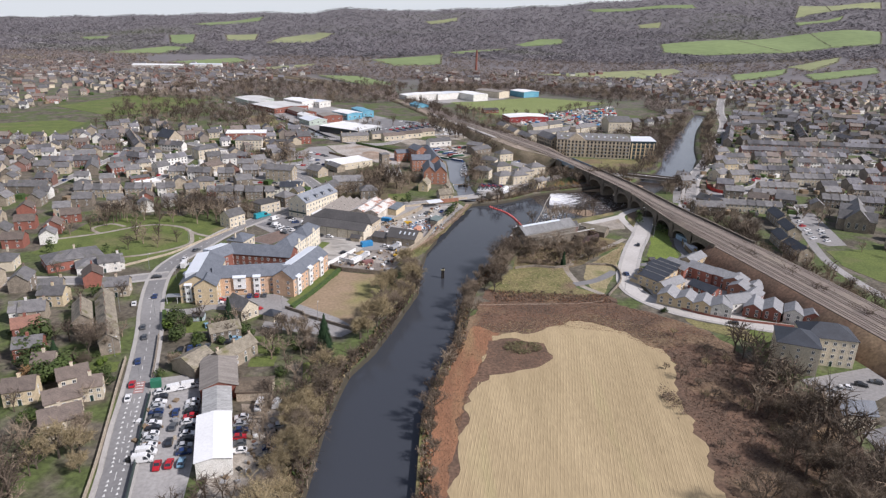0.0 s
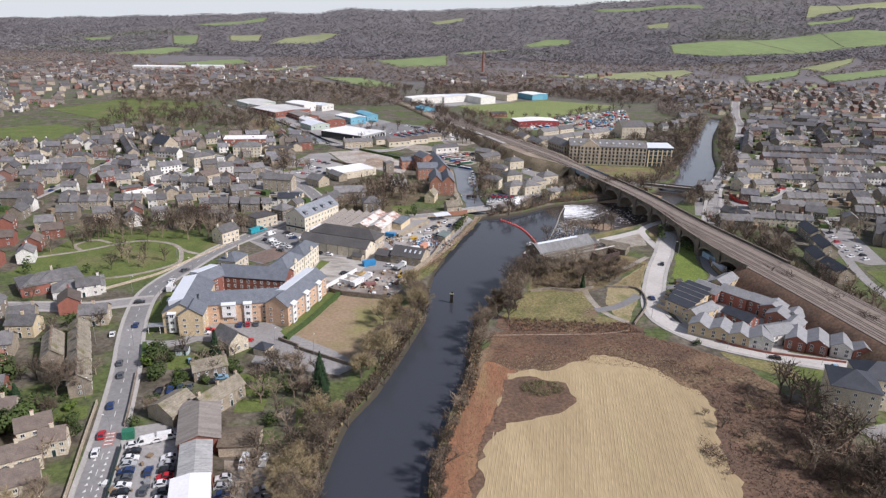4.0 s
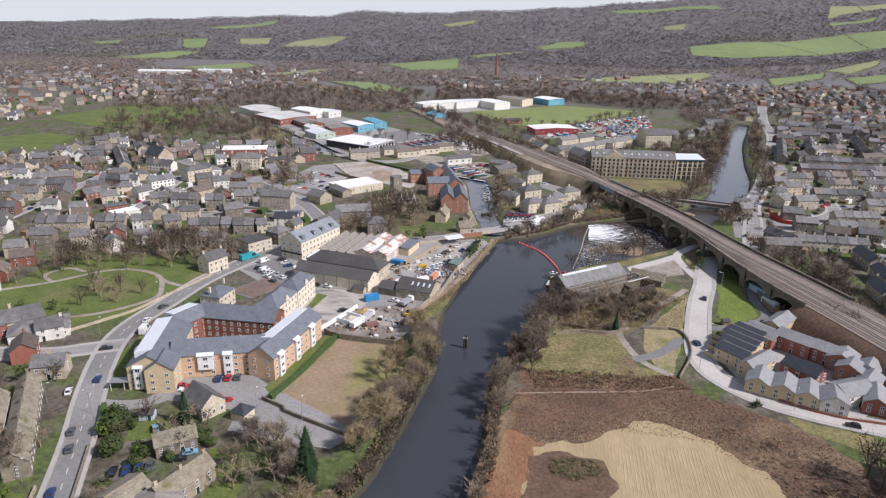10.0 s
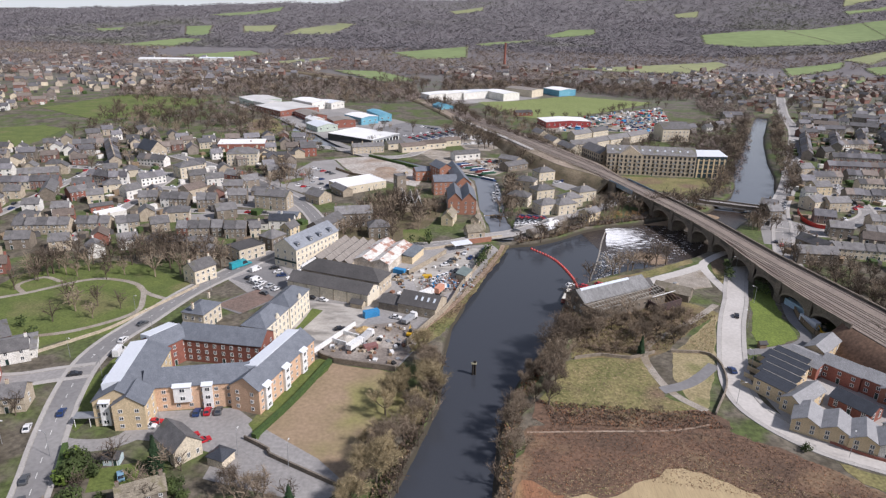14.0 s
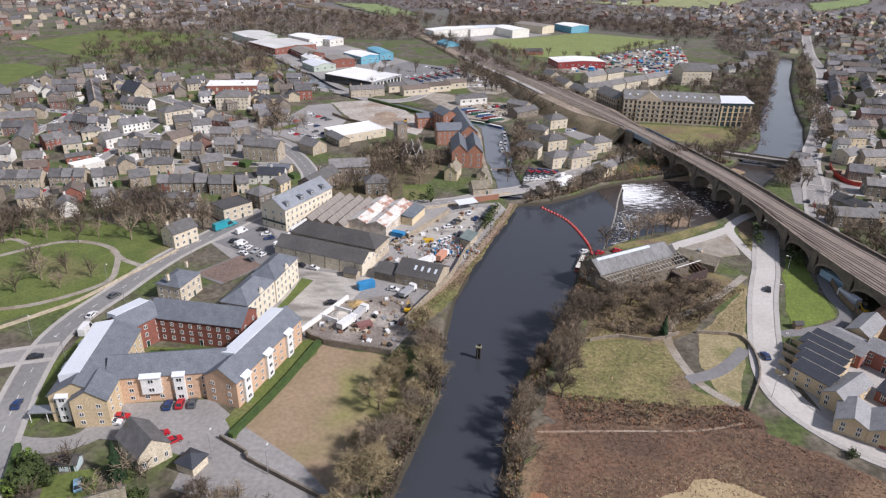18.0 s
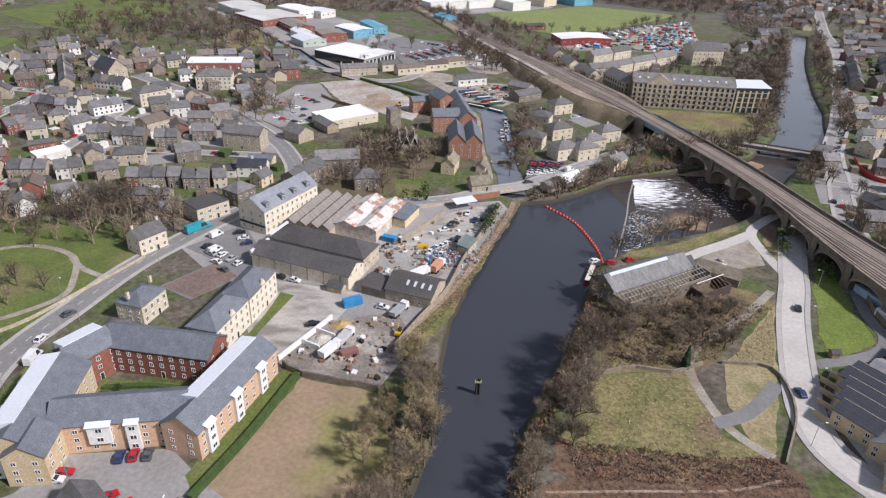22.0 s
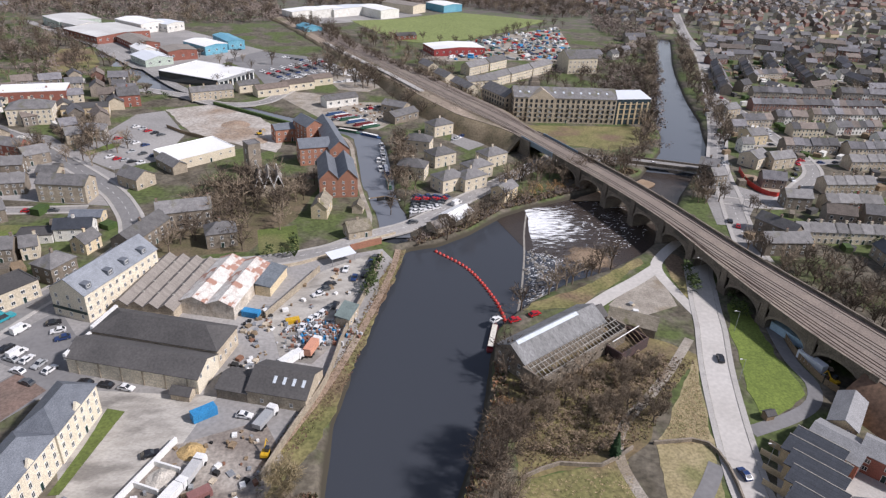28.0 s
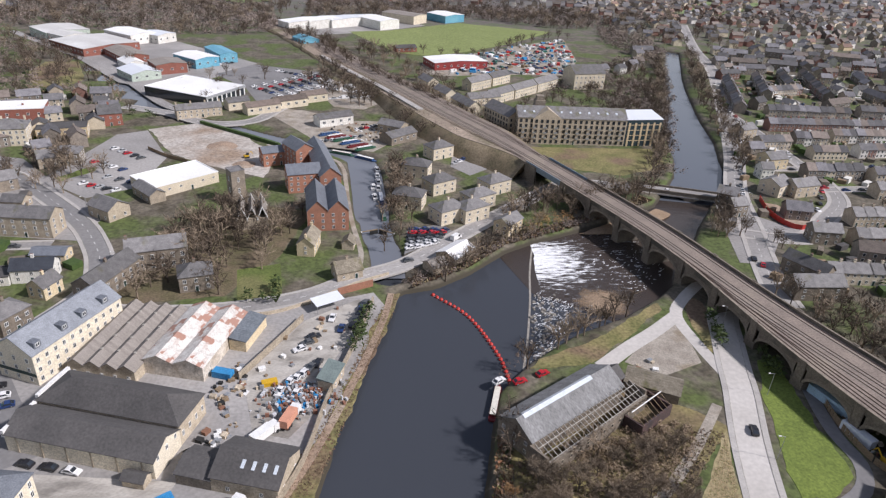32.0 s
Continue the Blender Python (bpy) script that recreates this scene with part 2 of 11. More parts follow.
SLEEPER = plain("concrete_sleeper", (0.26, 0.23, 0.2), 0.9)
VIADUCT = courses(mat("viaduct_stone", (0.22, 0.185, 0.145), (0.13, 0.11, 0.088), 0.2, 2.0, 0.92, c=(0.09, 0.08, 0.065), cpos=0.56), 0.45, 0.9)
BARK = mat("grey_brown_bark", (0.14, 0.115, 0.088), (0.095, 0.078, 0.06), 0.6, 4.0, 0.95)
TWIG = mat("brown_twigs", (0.16, 0.122, 0.09), (0.095, 0.073, 0.055), 0.2, 2.0, 0.95, vary=0.3)
TWIG_OLIVE = mat("olive_willow_twigs", (0.34, 0.275, 0.16), (0.225, 0.18, 0.105), 0.2, 2.0, 0.95, vary=0.25)
TWIG_RUST = mat("russet_twigs", (0.34, 0.205, 0.095), (0.23, 0.14, 0.07), 0.2, 2.0, 0.95, vary=0.25)
TWIG_GREY = mat("pale_brown_twigs", (0.235, 0.185, 0.133), (0.15, 0.118, 0.087), 0.2, 2.0, 0.95, vary=0.3)
NEEDLE = mat("conifer_foliage", (0.022, 0.05, 0.018), (0.012, 0.03, 0.01), 0.5, 4.0, 0.9, vary=0.25)
LEAF = mat("evergreen_leaves", (0.06, 0.085, 0.022), (0.035, 0.055, 0.015), 0.4, 3.0, 0.85, vary=0.3)
LEAF_LIME = mat("spring_green_leaves", (0.13, 0.19, 0.03), (0.085, 0.13, 0.025), 0.4, 3.0, 0.85, vary=0.2)
ROCK = mat("river_rocks", (0.28, 0.26, 0.23), (0.17, 0.155, 0.135), 0.4, 2.0, 0.85, vary=0.3)
SAND = mat("wet_sandbank", (0.3, 0.19, 0.1), (0.22, 0.14, 0.075), 0.2, 1.5, 0.7)
FOAM = mat("white_water", (0.82, 0.83, 0.84), (0.62, 0.63, 0.65), 0.25, 1.2, 0.6, stretch=(0.6, 2.0, 1))
TIMBER = mat("weathered_timber", (0.26, 0.19, 0.12), (0.19, 0.14, 0.09), 0.5, 3.0, 0.9)
RUBBER = plain("black_rubber", (0.02, 0.02, 0.02), 0.8)
REDPLASTIC = plain("red_plastic", (0.5, 0.035, 0.025), 0.45)
BLUEPLASTIC = mat("blue_tarp", (0.04, 0.25, 0.5), (0.03, 0.19, 0.4), 0.4, 3.0, 0.55)
YELLOWPAINT = plain("yellow_paint", (0.6, 0.36, 0.02), 0.45)
GREYSTEEL = plain("galvanised_steel", (0.4, 0.41, 0.42), 0.45, 0.5)
# the mauve-grey puts distance haze into the base colour of the far woods
HAZEWOOD = mat("hazed_bare_woodland", (0.205, 0.188, 0.196), (0.145, 0.135, 0.144), 0.004, 0.03, 0.95, c=(0.16, 0.163, 0.125), cpos=0.6, bump=0.0, vary=0.12, islands=True)
FLOORWOOD = mat("valley_bare_woodland", (0.235, 0.188, 0.16), (0.16, 0.13, 0.114), 0.012, 0.1, 0.95, c=(0.25, 0.21, 0.145), cpos=0.6, bump=0.0, vary=0.2, islands=True)


def rusty_sheets():
    """White-painted corrugated sheets, some of them rusted through to orange, some patched grey or teal."""
    m = mat("patched_rusty_sheets", (0.66, 0.64, 0.6), (0.5, 0.47, 0.43), 0.5, 3.0, 0.7)
    n, l = m.node_tree.nodes, m.node_tree.links
    p = n["Principled BSDF"]
    old = p.inputs["Base Color"].links[0].from_socket
    tc = n.new("ShaderNodeTexCoord")
    vor = n.new("ShaderNodeTexBrick")
    vor.inputs["Scale"].default_value = 1.0
    vor.inputs["Brick Width"].default_value, vor.inputs["Row Height"].default_value = 1.1, 2.6
    vor.inputs["Color1"].default_value, vor.inputs["Color2"].default_value = (0, 0, 0, 1), (1, 1, 1, 1)
    vor.inputs["Mortar Size"].default_value, vor.inputs["Bias"].default_value = 0.0, 0.0
    sw = n.new("ShaderNodeMapping")
    sw.inputs["Rotation"].default_value[2] = radians(90)
    l.new(tc.outputs["Object"], sw.inputs[0])
    l.new(sw.outputs[0], vor.inputs["Vector"])
    reg = n.new("ShaderNodeTexNoise")
    reg.inputs["Scale"].default_value = 0.11
    l.new(tc.outputs["Object"], reg.inputs["Vector"])
    add = n.new("ShaderNodeMath")
    add.operation = "MULTIPLY_ADD"
    add.inputs[1].default_value = 0.22
    l.new(vor.outputs[0], add.inputs[0])
    l.new(reg.outputs[0], add.inputs[2])
    ramp = n.new("ShaderNodeValToRGB")
    ramp.color_ramp.interpolation = "CONSTANT"
    e = ramp.color_ramp.elements
    e[0].position, e[0].color = 0.0, (0, 0, 0, 1)
    e[1].position, e[1].color = 0.66, (0.9, 0.9, 0.9, 1)
    k = ramp.color_ramp.elements.new(0.6)
    k.color = (0.25, 0.25, 0.25, 1)
    l.new(add.outputs[0], ramp.inputs[0])
    mx = n.new("ShaderNodeMix")
    mx.data_type = "RGBA"
    mx.inputs[7].default_value = (0.33, 0.165, 0.115, 1)
    l.new(ramp.outputs[0], mx.inputs[0])
    l.new(old, mx.inputs[6])
    l.new(mx.outputs[2], p.inputs["Base Color"])
    return m


RUSTY = rusty_sheets()


def water_material(name, tint, rough, ripple, dist):
    m = bpy.data.materials.new(name)
    m.use_nodes = True
    n, l = m.node_tree.nodes, m.node_tree.links
    p = n["Principled BSDF"]
    p.inputs["Base Color"].default_value = (*tint, 1)
    p.inputs["Roughness"].default_value, p.inputs["IOR"].default_value = rough, 1.33
    tc = n.new("ShaderNodeTexCoord")
    ns = n.new("ShaderNodeTexNoise")
    ns.inputs["Scale"].default_value, ns.inputs["Detail"].default_value = ripple, 4.0
    l.new(tc.outputs["Object"], ns.inputs["Vector"])
    b = n.new("ShaderNodeBump")
    b.inputs["Strength"].default_value, b.inputs["Distance"].default_value = 0.35, dist
    l.new(ns.outputs[0], b.inputs["Height"])
    l.new(b.outputs[0], p.inputs["Normal"])
    return m


WATER = water_material("dark_river_water", (0.048, 0.053, 0.063), 0.07, 0.8, 0.06)
UPSTREAM = water_material("upstream_water", (0.1, 0.112, 0.135), 0.12, 0.35, 0.06)
CANALWATER = water_material("silty_canal_water", (0.15, 0.162, 0.185), 0.1, 0.5, 0.03)
RAPIDS = water_material("broken_water", (0.05, 0.04, 0.035), 0.16, 1.2, 0.5)


def terrain_material():
    """Garden ground near by; further out the tone of the far woods; a dark earth tone by the water, painted in to mute
    the sunlit bank slope.
    """
    m = mat("valley_ground", (0.155, 0.135, 0.105), (0.07, 0.06, 0.042), 0.13, 0.7, 0.95, c=(0.082, 0.105, 0.034), cpos=0.51, grain=0.4)
    n, l = m.node_tree.nodes, m.node_tree.links
    p = n["Principled BSDF"]
    near = p.inputs["Base Color"].links[0].from_socket
    tc = n.new("ShaderNodeTexCoord")
    sep = n.new("ShaderNodeSeparateXYZ")
    l.new(tc.outputs["Object"], sep.inputs[0])
    # far ground: mottled grey matched to HAZEWOOD, blended in from y 850 to 1300
    far_noise = n.new("ShaderNodeTexNoise")
    far_noise.inputs["Scale"].default_value, far_noise.inputs["Detail"].default_value = 0.03, 7.0
    l.new(tc.outputs["Object"], far_noise.inputs["Vector"])
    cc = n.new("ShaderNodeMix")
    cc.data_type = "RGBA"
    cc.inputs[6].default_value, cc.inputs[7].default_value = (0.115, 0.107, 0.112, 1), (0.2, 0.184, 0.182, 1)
    l.new(far_noise.outputs[0], cc.inputs[0])
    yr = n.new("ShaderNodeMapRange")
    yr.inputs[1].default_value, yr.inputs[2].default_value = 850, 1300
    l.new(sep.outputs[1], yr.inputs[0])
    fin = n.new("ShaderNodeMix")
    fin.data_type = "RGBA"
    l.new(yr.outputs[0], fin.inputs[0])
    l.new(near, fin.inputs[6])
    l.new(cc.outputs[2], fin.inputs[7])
    # low on the bank the colour is darkened to hold down its sunlit slope
    low_dark = n.new("ShaderNodeMapRange")
    low_dark.inputs[1].default_value, low_dark.inputs[2].default_value, low_dark.inputs[3].default_value, low_dark.inputs[4].default_value = 0.9, 1.7, 1.0, 0.0
    l.new(sep.outputs[2], low_dark.inputs[0])
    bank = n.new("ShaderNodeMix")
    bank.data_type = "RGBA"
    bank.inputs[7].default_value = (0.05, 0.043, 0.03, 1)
    l.new(low_dark.outputs[0], bank.inputs[0])
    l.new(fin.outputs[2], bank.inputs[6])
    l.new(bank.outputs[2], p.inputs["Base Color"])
    return m


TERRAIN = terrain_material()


def foam_material():
    """Streaked white water, open between the streaks."""
    m = mat("streaked_foam", (0.85, 0.86, 0.87), (0.7, 0.71, 0.73), 0.5, 2.0, 0.6)
    n, l = m.node_tree.nodes, m.node_tree.links
    p, out = n["Principled BSDF"], n["Material Output"]
    tc, mp, ns = n.new("ShaderNodeTexCoord"), n.new("ShaderNodeMapping"), n.new("ShaderNodeTexNoise")
    mp.inputs["Scale"].default_value = (0.22, 0.9, 1)
    mp.inputs["Rotation"].default_value[2] = radians(-12)
    ns.inputs["Scale"].default_value, ns.inputs["Detail"].default_value, ns.inputs["Roughness"].default_value = 0.9, 7.0, 0.65
    l.new(tc.outputs["Object"], mp.inputs[0])
    l.new(mp.outputs[0], ns.inputs["Vector"])
    dist = n.new("ShaderNodeVectorMath")
    dist.operation = "DISTANCE"
    dist.inputs[1].default_value = (79, 438, 0.1)
    l.new(tc.outputs["Object"], dist.inputs[0])
    fade = n.new("ShaderNodeMapRange")
    fade.inputs[1].default_value, fade.inputs[2].default_value, fade.inputs[3].default_value, fade.inputs[4].default_value = 4, 27, 0.17, -0.12
    l.new(dist.outputs["Value"], fade.inputs[0])
    add = n.new("ShaderNodeMath")
    l.new(ns.outputs[0], add.inputs[0])
    l.new(fade.outputs[0], add.inputs[1])
    th = n.new("ShaderNodeMapRange")
    th.inputs[1].default_value, th.inputs[2].default_value = 0.47, 0.62
    l.new(add.outputs[0], th.inputs[0])
    tr, mx = n.new("ShaderNodeBsdfTransparent"), n.new("ShaderNodeMixShader")
    l.new(th.outputs[0], mx.inputs[0])
    l.new(tr.outputs[0], mx.inputs[1])
    l.new(p.outputs[0], mx.inputs[2])
    l.new(mx.outputs[0], out.inputs[0])
    return m


STREAKS = foam_material()


def shoal_material():
    """Orange sand showing through shallow water, thinning out to nothing at its rim."""
    m = mat("shallow_sand", (0.34, 0.25, 0.17), (0.25, 0.18, 0.12), 0.2, 1.5, 0.6)
    n, l = m.node_tree.nodes, m.node_tree.links
    p, out = n["Principled BSDF"], n["Material Output"]
    tc, ns, dist = n.new("ShaderNodeTexCoord"), n.new("ShaderNodeTexNoise"), n.new("ShaderNodeVectorMath")
    dist.operation = "DISTANCE"
    dist.inputs[1].default_value = (95, 405, 0.1)
    ns.inputs["Scale"].default_value, ns.inputs["Detail"].default_value = 0.25, 4.0
    l.new(tc.outputs["Object"], dist.inputs[0])
    l.new(tc.outputs["Object"], ns.inputs["Vector"])
    add = n.new("ShaderNodeMath")
    add.operation = "MULTIPLY_ADD"
    add.inputs[1].default_value = 12.0
    l.new(ns.outputs[0], add.inputs[0])
    l.new(dist.outputs["Value"], add.inputs[2])
    th = n.new("ShaderNodeMapRange")
    th.inputs[1].default_value, th.inputs[2].default_value, th.inputs[3].default_value, th.inputs[4].default_value = 11, 15.5, 0.85, 0.0
    l.new(add.outputs[0], th.inputs[0])
    tr, mx = n.new("ShaderNodeBsdfTransparent"), n.new("ShaderNodeMixShader")
    l.new(th.outputs[0], mx.inputs[0])
    l.new(tr.outputs[0], mx.inputs[1])
    l.new(p.outputs[0], mx.inputs[2])
    l.new(mx.outputs[0], out.inputs[0])
    return m


SHOAL = shoal_material()
MILLSTONE = courses(mat("washed_mill_stone", (0.5, 0.425, 0.325), (0.4, 0.335, 0.255), 0.3, 3.0, 0.9), 0.3, 0.6, dark=0.85)
CREAMWALL = courses(mat("pale_cream_stone", (0.74, 0.67, 0.54), (0.66, 0.59, 0.46), 0.35, 3.0, 0.9), 0.25, 0.5, dark=0.88)
LEADROOF = courses(mat("pale_slate_roof", (0.27, 0.29, 0.32), (0.21, 0.225, 0.25), 0.4, 4.0, 0.6), 0.3, 0.5, dark=0.85)
MUD = mat("muddy_yard", (0.25, 0.215, 0.185), (0.175, 0.15, 0.13), 0.12, 1.2, 0.85, c=(0.36, 0.325, 0.285), cpos=0.6)

# ---- mesh kit ----
G = 2.2  # level of the valley floor over the river
rnd = random.Random(7)


class Mesh:
    """Collects vertices and faces; faces carry a material slot."""

    def __init__(self):
        self.v, self.f, self.s = [], [], []

    def face(self, pts, slot=0):
        k = len(self.v)
        self.v.extend(tuple(q) for q in pts)
        self.f.append(tuple(range(k, k + len(pts))))
        self.s.append(slot)
        return self

    def solid(self, bottom, top, slot=0, cap=True):
        """A prism between two rings of points, bottom ring anticlockwise from above."""
        k, n = len(self.v), len(bottom)
        self.v.extend(tuple(q) for q in bottom)
        self.v.extend(tuple(q) for q in top)
        for i in range(n):
            j = (i + 1) % n
            self.f.append((k + i, k + j, k + n + j, k + n + i))
            self.s.append(slot)
        if cap:
            self.f.append(tuple(range(k + n, k + 2 * n)))
            self.f.append(tuple(reversed(range(k, k + n))))
            self.s += [slot, slot]
        return self

    def box(self, x0, x1, y0, y1, z0, z1, slot=0, turn=None):
        ring = [(x0, y0), (x1, y0), (x1, y1), (x0, y1)]
        if turn:
            cx, cy, a = turn
            ca, sa = math.cos(a), math.sin(a)
            ring = [(cx + ca * x - sa * y, cy + sa * x + ca * y) for x, y in ring]
        return self.solid([(x, y, z0) for x, y in ring], [(x, y, z1) for x, y in ring], slot)

    def tube(self, p, q, r0, r1, sides=5, slot=0, cap=False):
        p, q = Vector(p), Vector(q)
        d = (q - p).normalized()
        u = d.orthogonal().normalized()
        w = d.cross(u)
        a = [p + (u * math.cos(2 * math.pi * i / sides) + w * math.sin(2 * math.pi * i / sides)) * r0 for i in range(sides)]
        b = [q + (u * math.cos(2 * math.pi * i / sides) + w * math.sin(2 * math.pi * i / sides)) * r1 for i in range(sides)]
        return self.solid(a, b, slot, cap)

    def data(self, name, mats, smooth=False):
        me = bpy.data.meshes.new(name)
        me.from_pydata(self.v, [], self.f)
        for m in mats if isinstance(mats, (list, tuple)) else [mats]:
            me.materials.append(m)
        if max(self.s, default=0):
            me.polygons.foreach_set("material_index", self.s)
        if smooth:
            me.polygons.foreach_set("use_smooth", [True] * len(self.f))
        me.update()
        return me


def thing(name, mesh, mats, m=None, label="", category="", group="", kind="", smooth=False):
    ob = new(name, mesh.data(name, mats, smooth) if mesh else None)
    if m is not None:
        ob.matrix_world = m
    return tagged(ob, label, category, group, kind)


def part(name, mesh, mats, parent, label="", m=None, smooth=False):
    """One mesh as a part under its thing; m is local to the parent. mesh may be ready mesh data, shared between parts."""
    ob = new(name, mesh.data(name, mats, smooth) if isinstance(mesh, Mesh) else mesh)
    ob.parent = parent
    if m is not None:
        ob.matrix_local = m
    return tagged(ob, label)


def ragged(pts, amp):
    """An outline broken into short wandering steps, as growing things have."""
    out = []
    for i in range(len(pts)):
        a, b = Vector(pts[i]), Vector(pts[(i + 1) % len(pts)])
        n = max(1, int((b - a).length / 2.2))
        s = (b - a).normalized()
        for k in range(n):
            q = a.lerp(b, k / n)
            d = amp * (noise.noise(Vector((q.x * 0.13, q.y * 0.13, 2.0))) * 1.6 + 0.6 * noise.noise(Vector((q.x * 0.5, q.y * 0.5, 7.0))))
            out.append((q.x - s.y * d, q.y + s.x * d))
    return out


patch_count = 0


def ground_patch(name, pts, z, material, label, category, depth=0.4, rough=None):
    """A flat piece of ground cover with an edge, cut to a plan outline."""
    global patch_count
    patch_count += 1
    z += 0.0015 * (patch_count % 9)
    soft = category in ("field", "grass", "wasteland", "lawn", "bank", "plot", "grounds", "sandbank")
    rough = (0.9 if soft else 0.0) if rough is None else rough
    if rough:
        pts = ragged(pts, rough)
    bm = bmesh.new()
    low = [bm.verts.new((x, y, z)) for x, y in pts]
    f = bm.faces.new(low)
    if f.normal.z < 0:
        f.normal_flip()
    f.normal_update()
    if f.normal.z < 0:
        f.normal_flip()
    ext = bmesh.ops.extrude_face_region(bm, geom=[f])
    for v in ext["geom"]:
        if isinstance(v, bmesh.types.BMVert):
            v.co.z -= depth
    bmesh.ops.recalc_face_normals(bm, faces=bm.faces[:])
    bmesh.ops.triangulate(bm, faces=bm.faces[:])
    me = bpy.data.meshes.new(name)
    bm.to_mesh(me)
    bm.free()
    me.materials.append(material)
    return tagged(new(name, me), label, category, kind="structure")


def smooth_line(pts, step=4.0):
    """Catmull-Rom through plan points, about evenly stepped."""
    p = [Vector(q) for q in pts]
    p = [2 * p[0] - p[1]] + p + [2 * p[-1] - p[-2]]
    out = []
    for i in range(1, len(p) - 2):
        a, b, c, d = p[i - 1 : i + 3]
        n = max(2, int((c - b).length / step))
        for k in range(n):
            t = k / n
            out.append(0.5 * ((2 * b) + (c - a) * t + (2 * a - 5 * b + 4 * c - d) * t * t + (3 * b - a - 3 * c + d) * t**3))
    out.append(p[-2])
    return out


def ribbon(line, half0, half1, z0, z1, mesh=None, slot=0, zs=None):
    """A strip along a plan line from offset half0 to half1 (to the right of travel), between heights z0 and z1."""
    mesh = mesh or Mesh()
    n = len(line)
    side = []
    for i in range(n):
        d = (line[min(i + 1, n - 1)] - line[max(i - 1, 0)]).normalized()
        side.append(Vector((d.y, -d.x)))
    k = len(mesh.v)
    for i, q in enumerate(line):
        a = q + side[i] * (half0[i] if isinstance(half0, list) else half0)
        b = q + side[i] * (half1[i] if isinstance(half1, list) else half1)
        dz = zs[i] if zs else 0
        mesh.v += [(a.x, a.y, z0 + dz), (b.x, b.y, z0 + dz), (b.x, b.y, z1 + dz), (a.x, a.y, z1 + dz)]
    for i in range(n - 1):
        for j in range(4):
            a, b = k + 4 * i + j, k + 4 * i + (j + 1) % 4
            mesh.f.append((a, a + 4, b + 4, b))
            mesh.s.append(slot)
    for e in (k, k + 4 * (n - 1)):
        mesh.f.append((e, e + 1, e + 2, e + 3))
        mesh.s.append(slot)
    return mesh


def inside(x, y, poly):
    hit = False
    j = len(poly) - 1
    for i in range(len(poly)):
        (xi, yi), (xj, yj) = poly[i], poly[j]
        if (yi > y) != (yj > y) and x < (xj - xi) * (y - yi) / (yj - yi) + xi:
            hit = not hit
        j = i
    return hit


# ---- windows, doors, chimneys: shared meshes ----
_win = {}


def window_mesh(w, h, frame_m=None, style="cross"):
    """One framed window in a single skin: frame, recessed panes and a sill."""
    key = (w, h, frame_m.name if frame_m else "", style)
    if key not in _win:
        m = Mesh()
        t = 0.1
        xs = [-w / 2, -w / 2 + t, -t / 2, t / 2, w / 2 - t, w / 2] if style else [-w / 2, -w / 2 + t, w / 2 - t, w / 2]
        zs = [0, t, h - t, h]
        y0, y1, yb = -0.09, -0.02, 0.05
        nx = len(xs)
        m.v = [(x, y0, z) for z in zs for x in xs]

        def at(i, j):
            return j * nx + i

        for j in range(3):
            for i in range(nx - 1):
                ring = (at(i, j), at(i + 1, j), at(i + 1, j + 1), at(i, j + 1))
                if j == 1 and i % 2 == 1:
                    k = len(m.v)
                    m.v += [(m.v[q][0], y1, m.v[q][2]) for q in ring]
                    for e in range(4):
                        m.f.append((ring[e], ring[(e + 1) % 4], k + (e + 1) % 4, k + e))
                        m.s.append(0)
                    m.f.append((k, k + 1, k + 2, k + 3))
                    m.s.append(1)
                else:
                    m.f.append(ring)
                    m.s.append(0)
        c = (at(0, 0), at(nx - 1, 0), at(nx - 1, 3), at(0, 3))
        k = len(m.v)
        m.v += [(m.v[q][0], yb, m.v[q][2]) for q in c]
        for e in range(4):
            m.f.append((c[e], c[(e + 1) % 4], k + (e + 1) % 4, k + e))
            m.s.append(0)
        _win[key] = m.data("window", [frame_m or WHITEPAINT, GLASS])
    return _win[key]


def door_mesh(w=0.95, h=2.1):
    if "door" not in _win:
        m = Mesh()
        m.box(-w / 2, w / 2, -0.05, 0.05, 0, h, 1)
        m.box(-w / 2 - 0.1, -w / 2, -0.09, 0.05, 0, h + 0.1)
        m.box(w / 2, w / 2 + 0.1, -0.09, 0.05, 0, h + 0.1)
        m.box(-w / 2, w / 2, -0.09, 0.05, h, h + 0.1)
        _win["door"] = m.data("door", [WHITEPAINT, DARKTRIM])
    return _win["door"]


def chimney_mesh(mat_):
    key = "chimney" + mat_.name
    if key not in _win:
        m = Mesh()
        m.box(-0.45, 0.45, -0.35, 0.35, -1.0, 1.1)
        m.box(-0.52, 0.52, -0.42, 0.42, 1.1, 1.25)
        for px in (-0.22, 0.22):
            m.tube((px, 0, 1.25), (px, 0, 1.65), 0.13, 0.11, 7, 1, True)
        _win[key] = m.data("chimney", [mat_, TILE_RED])
    return _win[key]


def wall_ring(w, d):
    return [(-w / 2, -d / 2), (w / 2, -d / 2), (w / 2, d / 2), (-w / 2, d / 2)]


